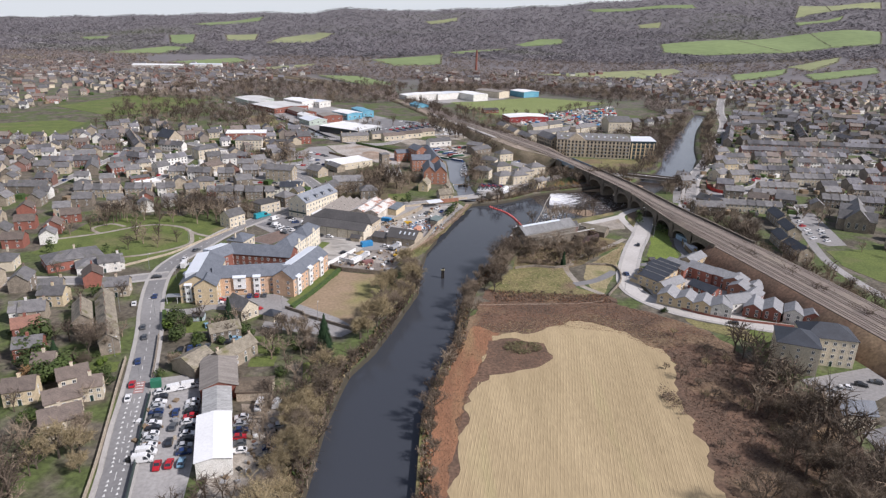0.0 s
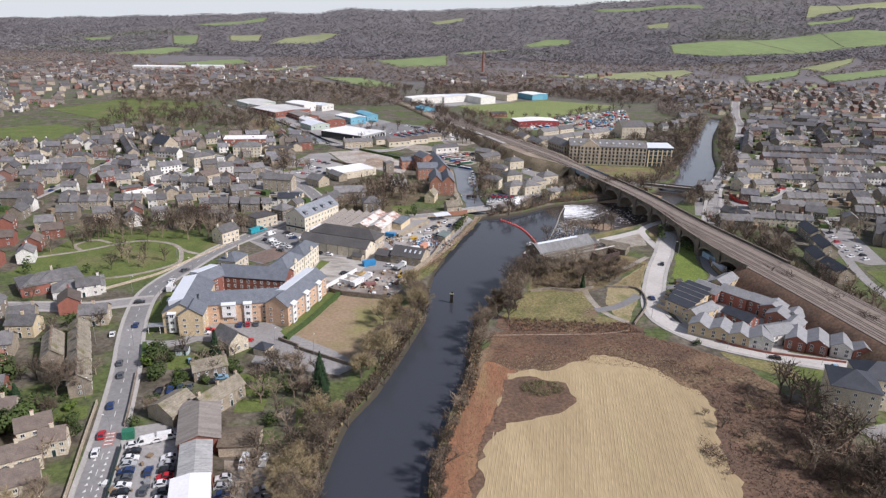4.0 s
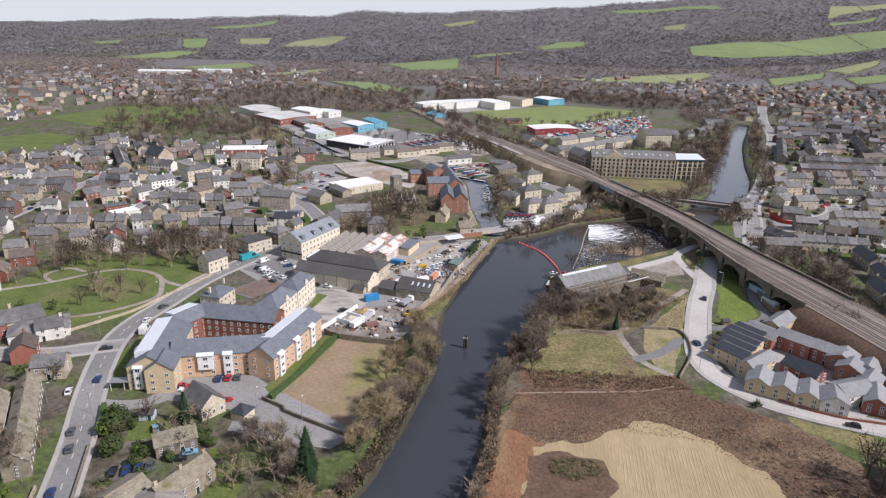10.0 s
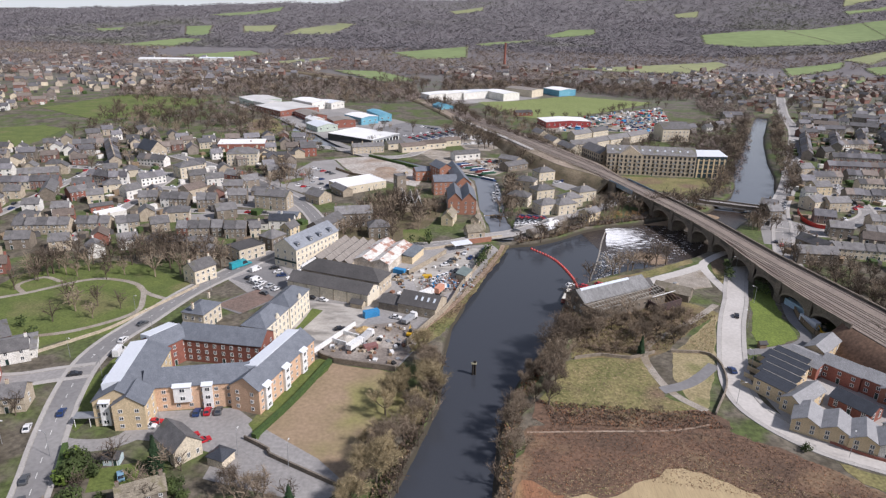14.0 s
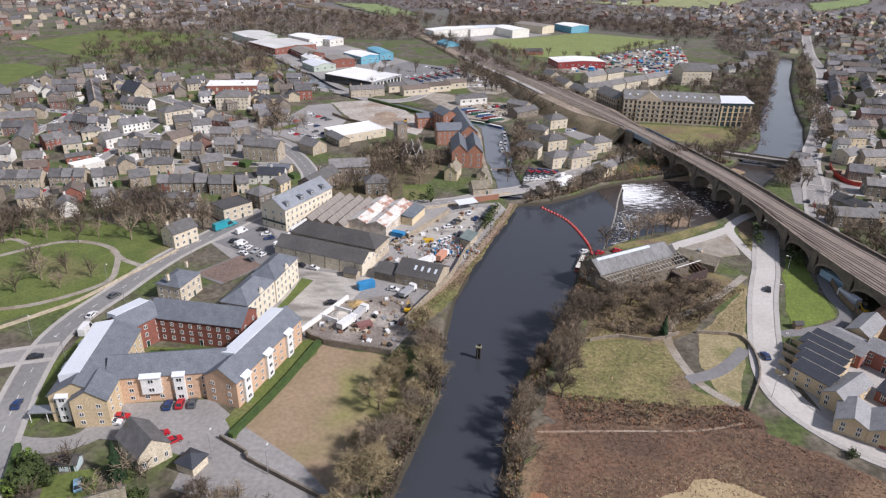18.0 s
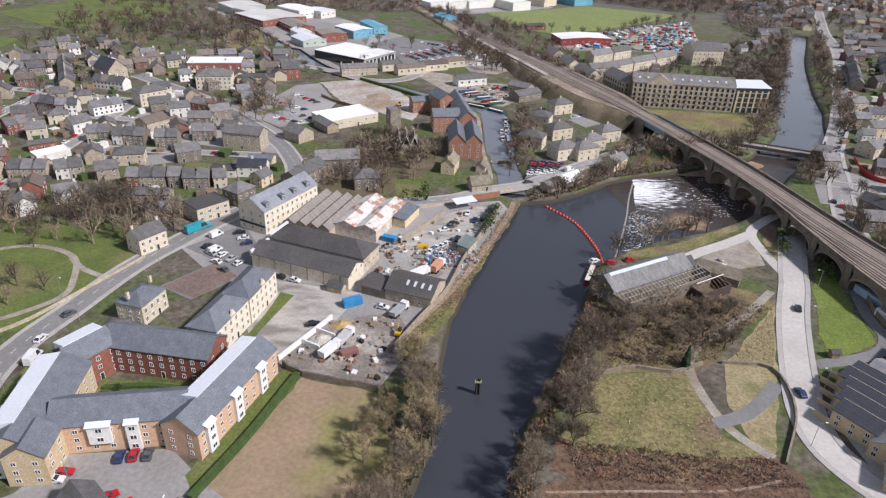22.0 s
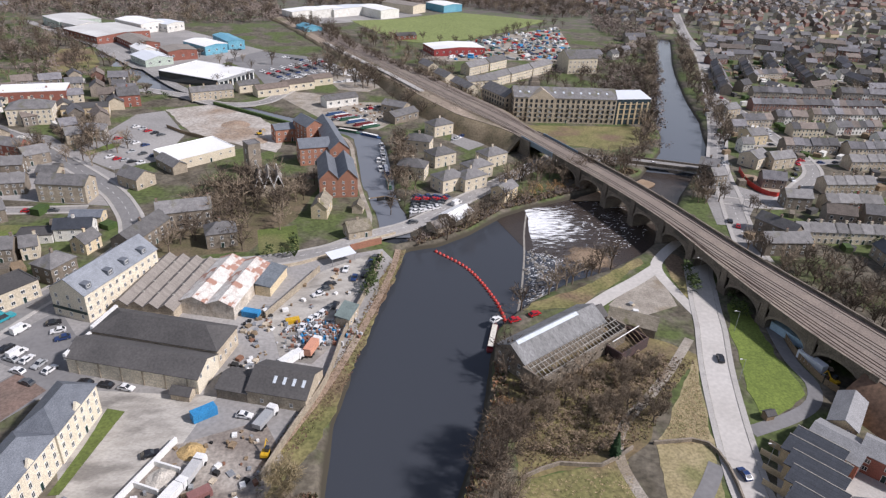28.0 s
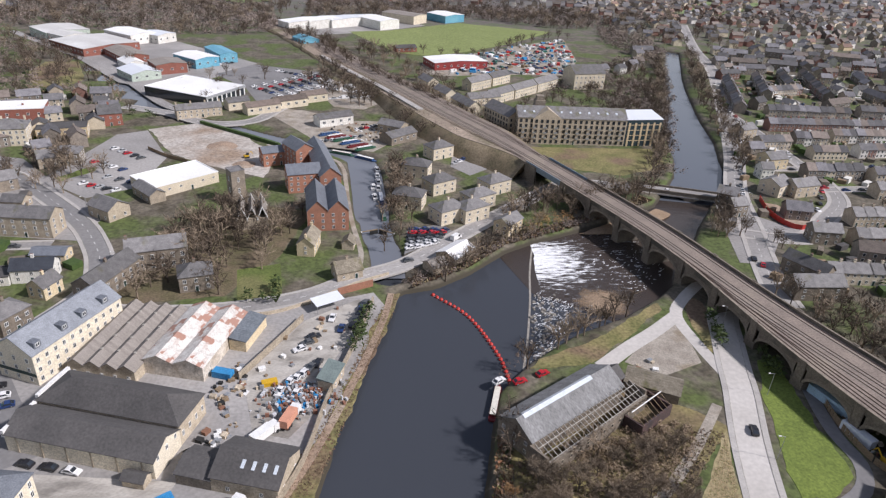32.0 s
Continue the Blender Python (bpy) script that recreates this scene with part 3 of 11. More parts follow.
def gable_roof(m, x0, x1, y0, y1, eave, rise, over=0.35, t=0.18, slot=0):
    """One folded thick roof with the ridge along x."""
    yc, half = (y0 + y1) / 2, (y1 - y0) / 2
    ze = eave - over * rise / half
    prof = [(yc - half - over, ze), (yc, eave + rise), (yc + half + over, ze), (yc + half + over, ze + t), (yc, eave + rise + t), (yc - half - over, ze + t)]
    k = len(m.v)
    m.v += [(x0 - over, y, z) for y, z in prof] + [(x1 + over, y, z) for y, z in prof]
    for i in range(6):
        q = (i + 1) % 6
        m.f.append((k + i, k + q, k + 6 + q, k + 6 + i))
    for e in (0, 6):
        m.f += [(k + e, k + e + 1, k + e + 4, k + e + 5), (k + e + 1, k + e + 2, k + e + 3, k + e + 4)]
    m.s += [slot] * 10
    return m


def hip_roof(m, x0, x1, y0, y1, eave, rise, over=0.35, slot=0):
    x0, x1, y0, y1 = x0 - over, x1 + over, y0 - over, y1 + over
    half = min(x1 - x0, y1 - y0) / 2
    if x1 - x0 >= y1 - y0:
        r0, r1 = (x0 + half, (y0 + y1) / 2, eave + rise), (x1 - half, (y0 + y1) / 2, eave + rise)
        c = [(x0, y0), (x1, y0), (x1, y1), (x0, y1)]
    else:
        r0, r1 = ((x0 + x1) / 2, y0 + half, eave + rise), ((x0 + x1) / 2, y1 - half, eave + rise)
        c = [(x1, y0), (x1, y1), (x0, y1), (x0, y0)]
    lo, e = [(x, y, eave - 0.15) for x, y in c], [(x, y, eave + 0.02) for x, y in c]
    for i in range(4):
        j = (i + 1) % 4
        m.face([lo[i], lo[j], e[j], e[i]], slot)
    m.face(list(reversed(lo)), slot)
    m.face([e[0], e[1], r1, r0], slot)
    m.face([e[1], e[2], r1], slot)
    m.face([e[2], e[3], r0, r1], slot)
    m.face([e[3], e[0], r0], slot)
    return m


def walls(w, d, eave, rise=0.0, roof="gable", spans=1):
    """Outer walls with their gables, as one closed shell."""
    m = Mesh()
    prof = [(-d / 2, -0.6), (d / 2, -0.6), (d / 2, eave - 0.02)]
    if roof in ("gable", "spans"):
        for k in range(spans - 1, -1, -1):
            a, b = -d / 2 + d * k / spans, -d / 2 + d * (k + 1) / spans
            prof.append(((a + b) / 2, eave + rise - 0.04))
            prof.append((a, eave - 0.02))
    else:
        prof.append((-d / 2, eave - 0.02))
    return m.solid([(-w / 2, y, z) for y, z in prof], [(w / 2, y, z) for y, z in prof])


def roof_mesh(w, d, eave, rise, roof, spans=1):
    m = Mesh()
    if roof == "hip":
        hip_roof(m, -w / 2, w / 2, -d / 2, d / 2, eave, rise)
    elif roof == "flat":
        m.box(-w / 2 + 0.3, w / 2 - 0.3, -d / 2 + 0.3, d / 2 - 0.3, eave - 0.1, eave + 0.12)
        for a in ((-w / 2 - 0.1, w / 2 + 0.1, -d / 2 - 0.1, -d / 2 + 0.3), (-w / 2 - 0.1, w / 2 + 0.1, d / 2 - 0.3, d / 2 + 0.1), (-w / 2 - 0.1, -w / 2 + 0.3, -d / 2 + 0.3, d / 2 - 0.3), (w / 2 - 0.3, w / 2 + 0.1, -d / 2 + 0.3, d / 2 - 0.3)):
            m.box(*a, eave + 0.003, eave + 0.35)
    elif roof == "mono":
        lo = [(-w / 2 - 0.3, -d / 2 - 0.3, eave), (w / 2 + 0.3, -d / 2 - 0.3, eave), (w / 2 + 0.3, d / 2 + 0.3, eave + rise), (-w / 2 - 0.3, d / 2 + 0.3, eave + rise)]
        m.solid(lo, [(a, b, c + 0.2) for a, b, c in lo])
        m.solid([(-w / 2, -d / 2, eave - 0.1), (w / 2, -d / 2, eave - 0.1), (w / 2, d / 2, eave - 0.1), (-w / 2, d / 2, eave - 0.1)], [(-w / 2, -d / 2, eave), (w / 2, -d / 2, eave), (w / 2, d / 2, eave + rise), (-w / 2, d / 2, eave + rise)])
    else:
        for k in range(spans):
            a, b = -d / 2 + d * k / spans, -d / 2 + d * (k + 1) / spans
            gable_roof(m, -w / 2, w / 2, a, b, eave, rise, 0.35 if spans == 1 else 0.02)
    return m


def side_pose(side, u, z, w, d):
    """Pose of an opening on one face of a w by d block: u runs along the face."""
    if side == "s":
        return pose(u, -d / 2, z)
    if side == "n":
        return pose(-u, d / 2, z, 0, 0, 180)
    if side == "e":
        return pose(w / 2, u, z, 0, 0, 90)
    return pose(-w / 2, -u, z, 0, 0, -90)


def building(name, label, category, x, y, w, d, rot, eave, rise=2.5, roof="gable", wall=STONE, cover=SLATE, floors=2, bays=None, win=(1.0, 1.5), spans=1, chimneys=0, group="", first=1.0, door=True, frame_m=None, sills=True):
    """A house or works: walls, roof, each window, doors and chimneys. bays: openings for the faces s, n, e, w."""
    ob = thing(name, walls(w, d, eave, rise, roof, spans), wall, pose(x, y, G, 0, 0, rot), label, category, group)
    if roof == "spans":
        for k in range(spans):
            part("roof", roof_mesh(w, d / spans - 0.04, eave, rise, "gable"), cover, ob, m=pose(0, -d / 2 + d * (k + 0.5) / spans, 0))
    else:
        part("roof", roof_mesh(w, d, eave, rise, roof), cover, ob)
    if bays is None:
        bays = {"s": max(1, int(w / 3)), "n": max(1, int(w / 3)), "e": max(1, int(d / 4)), "w": max(1, int(d / 4))}
    wm = window_mesh(win[0], win[1], frame_m)
    step = (eave - first) / floors if floors else 0
    for side, n in bays.items():
        span = w if side in "sn" else d
        for k in range(floors):
            for i in range(n):
                u = -span / 2 + span * (i + 0.5) / n
                if door and k == 0 and side in "sn" and i == n // 2:
                    part("door", door_mesh(), None, ob, m=side_pose(side, u, 0.02, w, d))
                else:
                    part("window", wm, None, ob, m=side_pose(side, u, first + step * k, w, d))
    for i in range(chimneys):
        u = 0 if chimneys == 1 else -w / 2 + 0.6 + (w - 1.2) * i / (chimneys - 1)
        top = eave + rise
        part("chimney", chimney_mesh(wall), None, ob, m=pose(u, 0, top))
    return ob

# ---- the valley: one sheet with the river cut into it, rising to hills ----
LEFT_BANK = [(-34, -260), (-31, -100), (-30, 40), (-30, 133), (-30, 165), (-27, 193), (-20, 210), (-13.5, 235), (-6, 267), (-6, 290), (-4, 319), (0.5, 336), (2, 350), (9, 376), (17, 396), (21.5, 411), (25, 414)]
LEFT_UP = [(36, 416.5), (50, 426), (68, 443), (80, 450), (100, 459), (125, 471), (150, 487), (165, 507), (178, 525), (191, 553), (205, 595), (224, 643), (245, 693), (276, 752), (300, 806), (335, 880)]
RIGHT_UP = [(345, 872), (313, 800), (293, 756), (276, 714), (259, 668), (245, 629), (231, 583), (218, 553), (203, 514), (178, 486), (160, 463), (145, 440), (131, 420), (116, 406), (98, 394), (78, 385), (60, 372), (52, 364)]
RIGHT_BANK = [(46, 357), (43, 346), (36, 322), (29.5, 305), (21, 286), (15, 270), (11, 248), (8.6, 215), (1.5, 190), (-1.5, 170), (-1.5, 134), (-1.5, 40), (-2.5, -100), (-5, -260)]
RIVER = LEFT_BANK + LEFT_UP + RIGHT_UP + RIGHT_BANK
CANAL = smooth_line([(20, 424), (20.3, 438), (17.4, 461), (15.8, 482), (15.2, 510), (14.0, 538), (6.5, 556), (-33, 579), (-63, 601), (-85, 615), (-109, 638), (-127, 664), (-166, 728), (-201, 791), (-260, 880)], 6)
CANAL_HALF = 6.3


def signed_distance(px, py, poly):
    """Distance from plan points to an outline, negative inside."""
    best, ins = np.full(px.shape, 1e9), np.zeros(px.shape, bool)
    for i in range(len(poly)):
        (ax, ay), (bx, by) = poly[i - 1], poly[i]
        dx, dy = bx - ax, by - ay
        t = np.clip(((px - ax) * dx + (py - ay) * dy) / (dx * dx + dy * dy), 0, 1)
        best = np.minimum(best, np.hypot(px - ax - t * dx, py - ay - t * dy))
        if ay != by:
            ins ^= ((ay > py) != (by > py)) & (px < dx * (py - ay) / dy + ax)
    return np.where(ins, -best, best)


def sstep(a, b, v):
    t = np.clip((v - a) / (b - a), 0, 1)
    return t * t * (3 - 2 * t)


def hill(px, py):
    """Height of the valley sides over the floor."""
    a = px / np.maximum(py, 400.0)
    amp = np.interp(a, (-0.8, -0.64, -0.4, -0.28, -0.19, -0.14, -0.07, 0.09, 0.21, 0.4, 0.8), (20, 27, 64, 86, 93, 124, 114, 145, 176, 215, 260)) + 3 * np.sin(a * 67)
    up = np.clip((py - 1300) / 2300, 0, 1) ** 1.7
    z = amp * up
    z += 46 * sstep(420, 1500, px) * sstep(850, 1900, py) * (1 - 0.5 * up)
    z += (14 * np.sin(px * 0.0041 + 1.3) * np.sin(py * 0.0053) + 9 * np.sin(px * 0.009 + py * 0.004)) * sstep(1350, 2200, py) * (1 - sstep(2700, 3400, py)) * np.clip(0.4 + a, 0.25, 1)
    return z * (1 - 0.6 * sstep(3650, 4300, py))


def spaced(lo, hi, step, a, b):
    """Even steps between lo and hi, then widening ones out to a and b."""
    core = list(np.arange(lo, hi + 0.1, step))
    s, v = step, hi
    while v < b:
        s = min(s * 1.16, 90)
        v += s
        core.append(v)
    s, v = step, lo
    while v > a:
        s = min(s * 1.16, 90)
        v -= s
        core.insert(0, v)
    return np.array(core)


gx, gy = spaced(-70, 345, 2.5, -3600, 3600), spaced(-40, 870, 2.5, -1200, 4600)
X, Y = np.meshgrid(gx, gy)
sd = signed_distance(X.ravel(), Y.ravel(), RIVER).reshape(X.shape)
canal_pts = [(q.x, q.y) for q in CANAL]
cd = np.full(X.shape, 1e9)
for (ax, ay), (bx, by) in zip(canal_pts, canal_pts[1:]):
    t = np.clip(((X - ax) * (bx - ax) + (Y - ay) * (by - ay)) / ((bx - ax) ** 2 + (by - ay) ** 2), 0, 1)
    cd = np.minimum(cd, np.hypot(X - ax - t * (bx - ax), Y - ay - t * (by - ay)))
Z = -2.0 + (G + 2.0) * sstep(-2.2, 2.2, sd)
basin = CANAL_HALF + 1.6 * sstep(468, 482, Y) * (1 - sstep(535, 560, Y))
Z = np.minimum(Z, -0.4 + (G + 0.4) * sstep(basin - 2.0, basin + 1.5, cd))
Z = np.where((Z > G - 0.01), G + hill(X, Y), Z)
ny, nx = X.shape
gm = bpy.data.meshes.new("ground")
idx = np.arange(nx * ny).reshape(ny, nx)
quads = np.stack([idx[:-1, :-1], idx[:-1, 1:], idx[1:, 1:], idx[1:, :-1]], -1).reshape(-1, 4)
gm.from_pydata(np.stack([X, Y, Z], -1).reshape(-1, 3).tolist(), [], quads.tolist())
gm.polygons.foreach_set("use_smooth", [True] * len(quads))
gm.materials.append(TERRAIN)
tagged(new("ground", gm), "valley floor of rough grass and gardens rising to hill fields", "ground", kind="structure")

wm_ = Mesh()
wm_.face([(-60, -280, 0), (120, -280, 0), (120, 460, 0), (-60, 460, 0)])
thing("water_river", wm_, WATER, None, "still dark river water between wooded banks", "river", kind="structure")
wm_ = Mesh()
wm_.face([(71, 412, 0.06), (100, 388, 0.06), (140, 415, 0.06), (215, 500, 0.06), (140, 510, 0.06), (60, 462, 0.06)])
thing("water_upstream", wm_, RAPIDS, None, "rippled river water below the stone bridge", "river", kind="structure")
wm_ = Mesh()
wm_.face([(140, 500, 0.1), (215, 480, 0.1), (260, 560, 0.1), (380, 800, 0.1), (380, 900, 0.1), (300, 900, 0.1)])
thing("water_above_bridge", wm_, UPSTREAM, None, "smooth grey river water above the stone bridge", "river", kind="structure")
thing("water_canal", ribbon(CANAL, -10.5, 10.5, 0.6, 0.9), CANALWATER, None, "calm canal water lined with moored boats", "canal", kind="structure")


# ---- roads, lanes and paths ----
road_count = 0


def road(name, pts, width, label, surface=TARMAC, z=0.09, verge=1.8, category="road", dashes=True):
    global road_count
    road_count += 1
    z += 0.003 * (road_count % 9)
    line = smooth_line(pts, 3.0)
    h = width / 2
    ob = thing(name, ribbon(line, -h, h, G - 0.4, G + z), surface, None, label, category, kind="structure")
    if verge:
        for s in (-1, 1):
            a, b = sorted((s * h, s * (h + verge)))
            part("pavement", ribbon(line, a, b, G - 0.4, G + z + 0.1), PAVING, ob, "slabbed pavement")
            a, b = sorted((s * h, s * (h - 0.18)))
            part("kerb", ribbon(line, a, b, G - 0.3, G + z + 0.115), KERB, ob, "stone kerb")
    if dashes:
        m = Mesh()
        for i in range(0, len(line) - 1, 2):
            ribbon([line[i], line[i].lerp(line[i + 1], 0.75)], -0.08, 0.08, G + z - 0.02, G + z + 0.012, m)
        tagged(part("lane_marking", m, LANEPAINT, ob, "white dashed centre line"), kind="stuff")
    return ob


road("road_main", [(-20, -260), (-42, -60), (-62, 60), (-71, 100), (-80.4, 135), (-84, 146.5), (-88.6, 161), (-93.5, 178), (-99.8, 198), (-107.3, 220), (-115.5, 241), (-122.5, 262), (-126.5, 280), (-126, 295), (-122, 312), (-116, 338), (-107, 360), (-97, 381), (-88, 396), (-79.5, 418), (-82.4, 437), (-90, 454.5), (-99.7, 470.7), (-116.4, 491.3), (-138, 515), (-160, 536.6), (-176, 551), (-230, 590)], 7.6, "worn grey main road with dashed centre line", ROADTAR, verge=1.3)
road("road_side", [(-122, 276), (-133, 272), (-146, 267), (-168, 266), (-200, 262)], 6.4, "side road joining the main road", dashes=False)
road("road_estate", [(230, 222), (181, 230), (157, 233.5), (132, 239.7), (106, 251.5), (93.5, 267), (92, 282), (97.5, 302), (107.5, 330), (117, 352), (121, 363), (127, 378), (133, 392), (150, 420)], 7.4, "pale concrete estate road bending round the wasteland", CONCRETE, verge=1.5, dashes=False)
road("road_spur", [(117, 356), (115.5, 374), (116, 392), (124, 403), (135, 413)], 4.2, "pale gravelled spur under the viaduct", CONCRETE, z=0.07, verge=0, dashes=False)
road("road_yard", [(116, 392), (104, 383), (92, 375), (80, 366)], 5.0, "pale concrete apron beside the derelict works", CONCRETE, z=0.075, verge=0, dashes=False)
road("lane_lawn", [(104, 306), (118, 310), (128, 315), (133.2, 323), (133.6, 334), (137, 348), (141.5, 360), (146.5, 371)], 4.0, "narrow tarmac lane beside the lawn", TARMAC_DARK, z=0.08, verge=0, dashes=False)
road("road_lock", [(-86, 408), (-60, 403), (-32, 404), (-8, 411), (8, 422), (26, 431.5), (42, 446.5), (58, 462), (72, 475.5), (101, 503), (114, 513), (126, 513), (140, 508.5), (158, 502.7), (176, 496), (189, 491), (197, 487)], 6.4, "lane over the lock and under the railway", TARMAC, z=0.1, verge=1.2)
road("road_riverside", [(160, 395), (163, 408), (172, 432), (183, 459), (199, 500), (230, 558), (273, 647), (336, 785), (375, 900), (440, 1060)], 8.0, "straight riverside street lined with parked cars", TARMAC)
road("road_terraces", [(176, 454), (190, 449), (204, 449), (225, 467), (246, 486), (256, 510), (262, 545)], 7.0, "street past the hoarded building plot", TARMAC)
road("road_court", [(-118, 240), (-108, 237), (-97, 238.5), (-88, 246), (-74, 249), (-64, 244), (-55, 238), (-40, 229)], 5.5, "drive to the apartment court", TARMAC, z=0.075, verge=0, dashes=False)
road("park_path", [(-201, 320), (-182, 332), (-164, 348), (-150, 349), (-138, 343), (-131, 330), (-129, 318), (-141, 304), (-155, 297), (-175, 294)], 2.2, "curving pale park path", GRAVEL, z=0.1, verge=0, category="path", dashes=False)
road("park_path", [(-139, 343), (-131, 336), (-120, 331)], 2.2, "pale park path to the road gate", GRAVEL, z=0.105, verge=0, category="path", dashes=False)
road("park_path", [(-182, 332), (-190, 340), (-184, 349), (-174, 345)], 2.0, "looping pale park path", GRAVEL, z=0.11, verge=0, category="path", dashes=False)
road("towpath", [(-21, 303), (-13, 318), (-6, 332), (-0.3, 345.6), (8.2, 369), (16.5, 395), (20.0, 411)], 2.2, "trodden earth path along the river wall", DIRT, z=0.1, verge=0, category="path", dashes=False)
road("towpath", [(8, 424), (10.5, 440), (8.0, 464), (6.2, 486), (5.2, 512), (3.4, 534), (-4, 548), (-37, 569)], 2.0, "gravel canal towpath", GRAVEL, z=0.1, verge=0, category="path", dashes=False)
road("wasteland_track", [(107, 347), (95, 333.7), (83, 322), (72.6, 312.8), (66.2, 303), (66, 290), (69.5, 276), (77, 267)], 2.8, "pale worn track across the wasteland", GRAVEL, z=0.08, verge=0, category="track", dashes=False)
road("wasteland_track", [(66, 278), (75, 282), (82, 288), (89, 296)], 4.0, "grey track back to the estate road", TARMAC_DARK, z=0.085, verge=0, category="track", dashes=False)
road("wasteland_path", [(20, 252), (41, 254), (63, 256), (76, 260)], 0.7, "trodden path through dead bracken", DIRT, z=0.16, verge=0, category="path", dashes=False)
road("lane_church", [(240, 432), (233.5, 414), (219.4, 368), (208.6, 330), (205.6, 309), (206.5, 282), (212, 255), (222, 225)], 5.0, "pale lane past the playing field", TARMAC, z=0.07, verge=0, dashes=False)
road("wasteland_path", [(-0.8, -100), (-0.6, 145), (0.4, 170), (3.4, 188), (7.4, 209), (12, 226)], 1.5, "grassy trodden path along the river edge", MEADOW, z=0.12, verge=0, category="path", dashes=False)
road("road_north", [(-130, 640), (-100, 626), (-74, 607), (-50, 612), (-36, 640), (-10, 700)], 6.5, "road over the canal by the store", TARMAC, verge=1.4)
road("road_bypass", [(-88, 627), (-107, 646), (-133, 687), (-158, 730), (-190, 771), (-220, 800), (-290, 880)], 7.0, "grey road beside the canal", TARMAC, verge=0)

# ---- grounds ----
P = ground_patch
P("yard_works", [(-84, 396), (-98, 372), (-104, 354), (-92, 342), (-76, 332), (-62, 300), (-52, 291), (-22, 284), (-14, 305), (-8, 326), (4, 352), (12, 376), (18, 402), (14, 412), (-8, 405), (-34, 399), (-62, 398)], G + 0.03, TARMAC, "patched tarmac and concrete works yards", "yard")
P("yard_concrete", [(-66, 336), (-34, 331), (-43, 304), (-53, 292), (-63, 300)], G + 0.06, YARDCONCRETE, "pale concrete yard beside the shed", "yard")
P("yard_stone", [(-52, 292), (-41, 314), (-21, 321), (-15, 307), (-22, 285)], G + 0.07, MUD, "stone merchant's yard of grit and gravel", "yard")
P("yard_scrap", [(-24, 368), (-8, 396), (9, 408), (12, 401), (0, 372), (-1, 356), (-10, 343), (-19, 346)], G + 0.065, YARDCONCRETE, "pale scrap yard", "yard")
P("car_park", [(-103, 355), (-88, 376), (-79, 362), (-62, 345), (-77, 336), (-88, 321), (-101, 328), (-88, 346)], G + 0.075, TARMAC_DARK, "tarmac car park beside the works", "car park")
P("car_park", [(-100, 328), (-88, 345), (-78, 337), (-87, 322)], G + 0.085, mat("red_tarmac", (0.2, 0.14, 0.115), (0.16, 0.12, 0.1), 0.15, 1.5, 0.9), "faded red tarmac parking court", "car park")
P("court_forecourt", [(-97, 241), (-92, 254), (-68, 258), (-56, 248), (-38, 236), (-28, 226), (-34, 219), (-50, 222), (-66, 226), (-66, 236), (-80, 240)], G + 0.05, TARMAC, "pale tarmac forecourt with parking bays", "car park")
P("court_garden", [(-97, 281), (-69, 281), (-69, 264), (-92, 264)], G + 0.05, LAWN, "courtyard lawn inside the apartment block", "garden")
P("court_verge", [(-117, 246), (-109, 243), (-109, 262), (-112, 280), (-118, 290), (-120, 268)], G + 0.05, LAWN, "grass verge between road and apartments", "lawn")
P("pasture", [(-44, 286), (-22, 282), (-15, 262), (-19, 242), (-29, 226), (-34, 228), (-60, 243)], G + 0.04, PASTURE, "bare trampled pasture behind the apartments", "field")
P("hedge_lawn", [(-57, 243), (-44, 286), (-47, 290), (-51, 288), (-62, 250)], G + 0.06, LAWN, "strip of lawn beside the apartments", "lawn")
P("park_lawn", [(-200, 300), (-196, 352), (-160, 372), (-120, 352), (-114, 340), (-121, 322), (-129, 302), (-150, 290), (-176, 290)], G + 0.05, LAWN, "mown park lawn under bare trees", "lawn")
P("field_stubble", [(24, 224), (36, 227), (49, 232), (59, 239), (68, 237), (77, 229), (87, 216), (88.5, 205), (84, 185), (82.5, 165), (80, 134), (74, -120), (0, -120), (5, 120), (10, 148), (12, 165), (14, 182), (19, 191)], G + 0.09, STRAW, "field of pale straw stubble in rows", "field", rough=2.2)
P("field_base", [(-1, -120), (3, 131), (5, 190), (12, 214), (16, 240), (30, 256), (76, 257), (100, 243), (112, 232), (124, 190), (130, 167), (121, 120), (115, -120)], G + 0.015, BRACKEN, "dead grass and bracken between the fields", "wasteland")
P("field_margin", [(17, 231), (28, 226), (20, 205), (13, 182), (7, 140), (0, -120), (-1.4, -120), (1.0, 131), (2.5, 170), (5, 190), (11, 215)], G + 0.06, RUST_GRASS, "rust-brown dead grass along the field", "field", rough=1.4)
P("field_bracken", [(17, 230), (19, 252), (29, 259), (76, 259), (90, 251), (101, 243), (112, 232), (124, 190), (131, 167), (122, 120), (116, -120), (73, -120), (79, 134), (86, 190), (88, 210), (77, 230), (66, 238), (58, 240), (48, 233), (28, 226)], G + 0.05, BRACKEN, "wasteland of dead brown bracken", "wasteland", rough=2.0)
P("field_thicket", [(18, 194), (30, 195), (41, 201), (46, 209), (43, 217), (34, 222), (23, 219), (20, 206)], G + 0.11, BRACKEN, "tongue of brown bracken reaching into the stubble", "wasteland", rough=1.6)
P("field_bramble", [(26, 270), (30, 267), (60, 267), (78, 268), (82, 262), (80, 256), (28, 255), (22, 260)], G + 0.072, BRACKEN, "belt of dark brambles across the wasteland", "wasteland", rough=1.2)
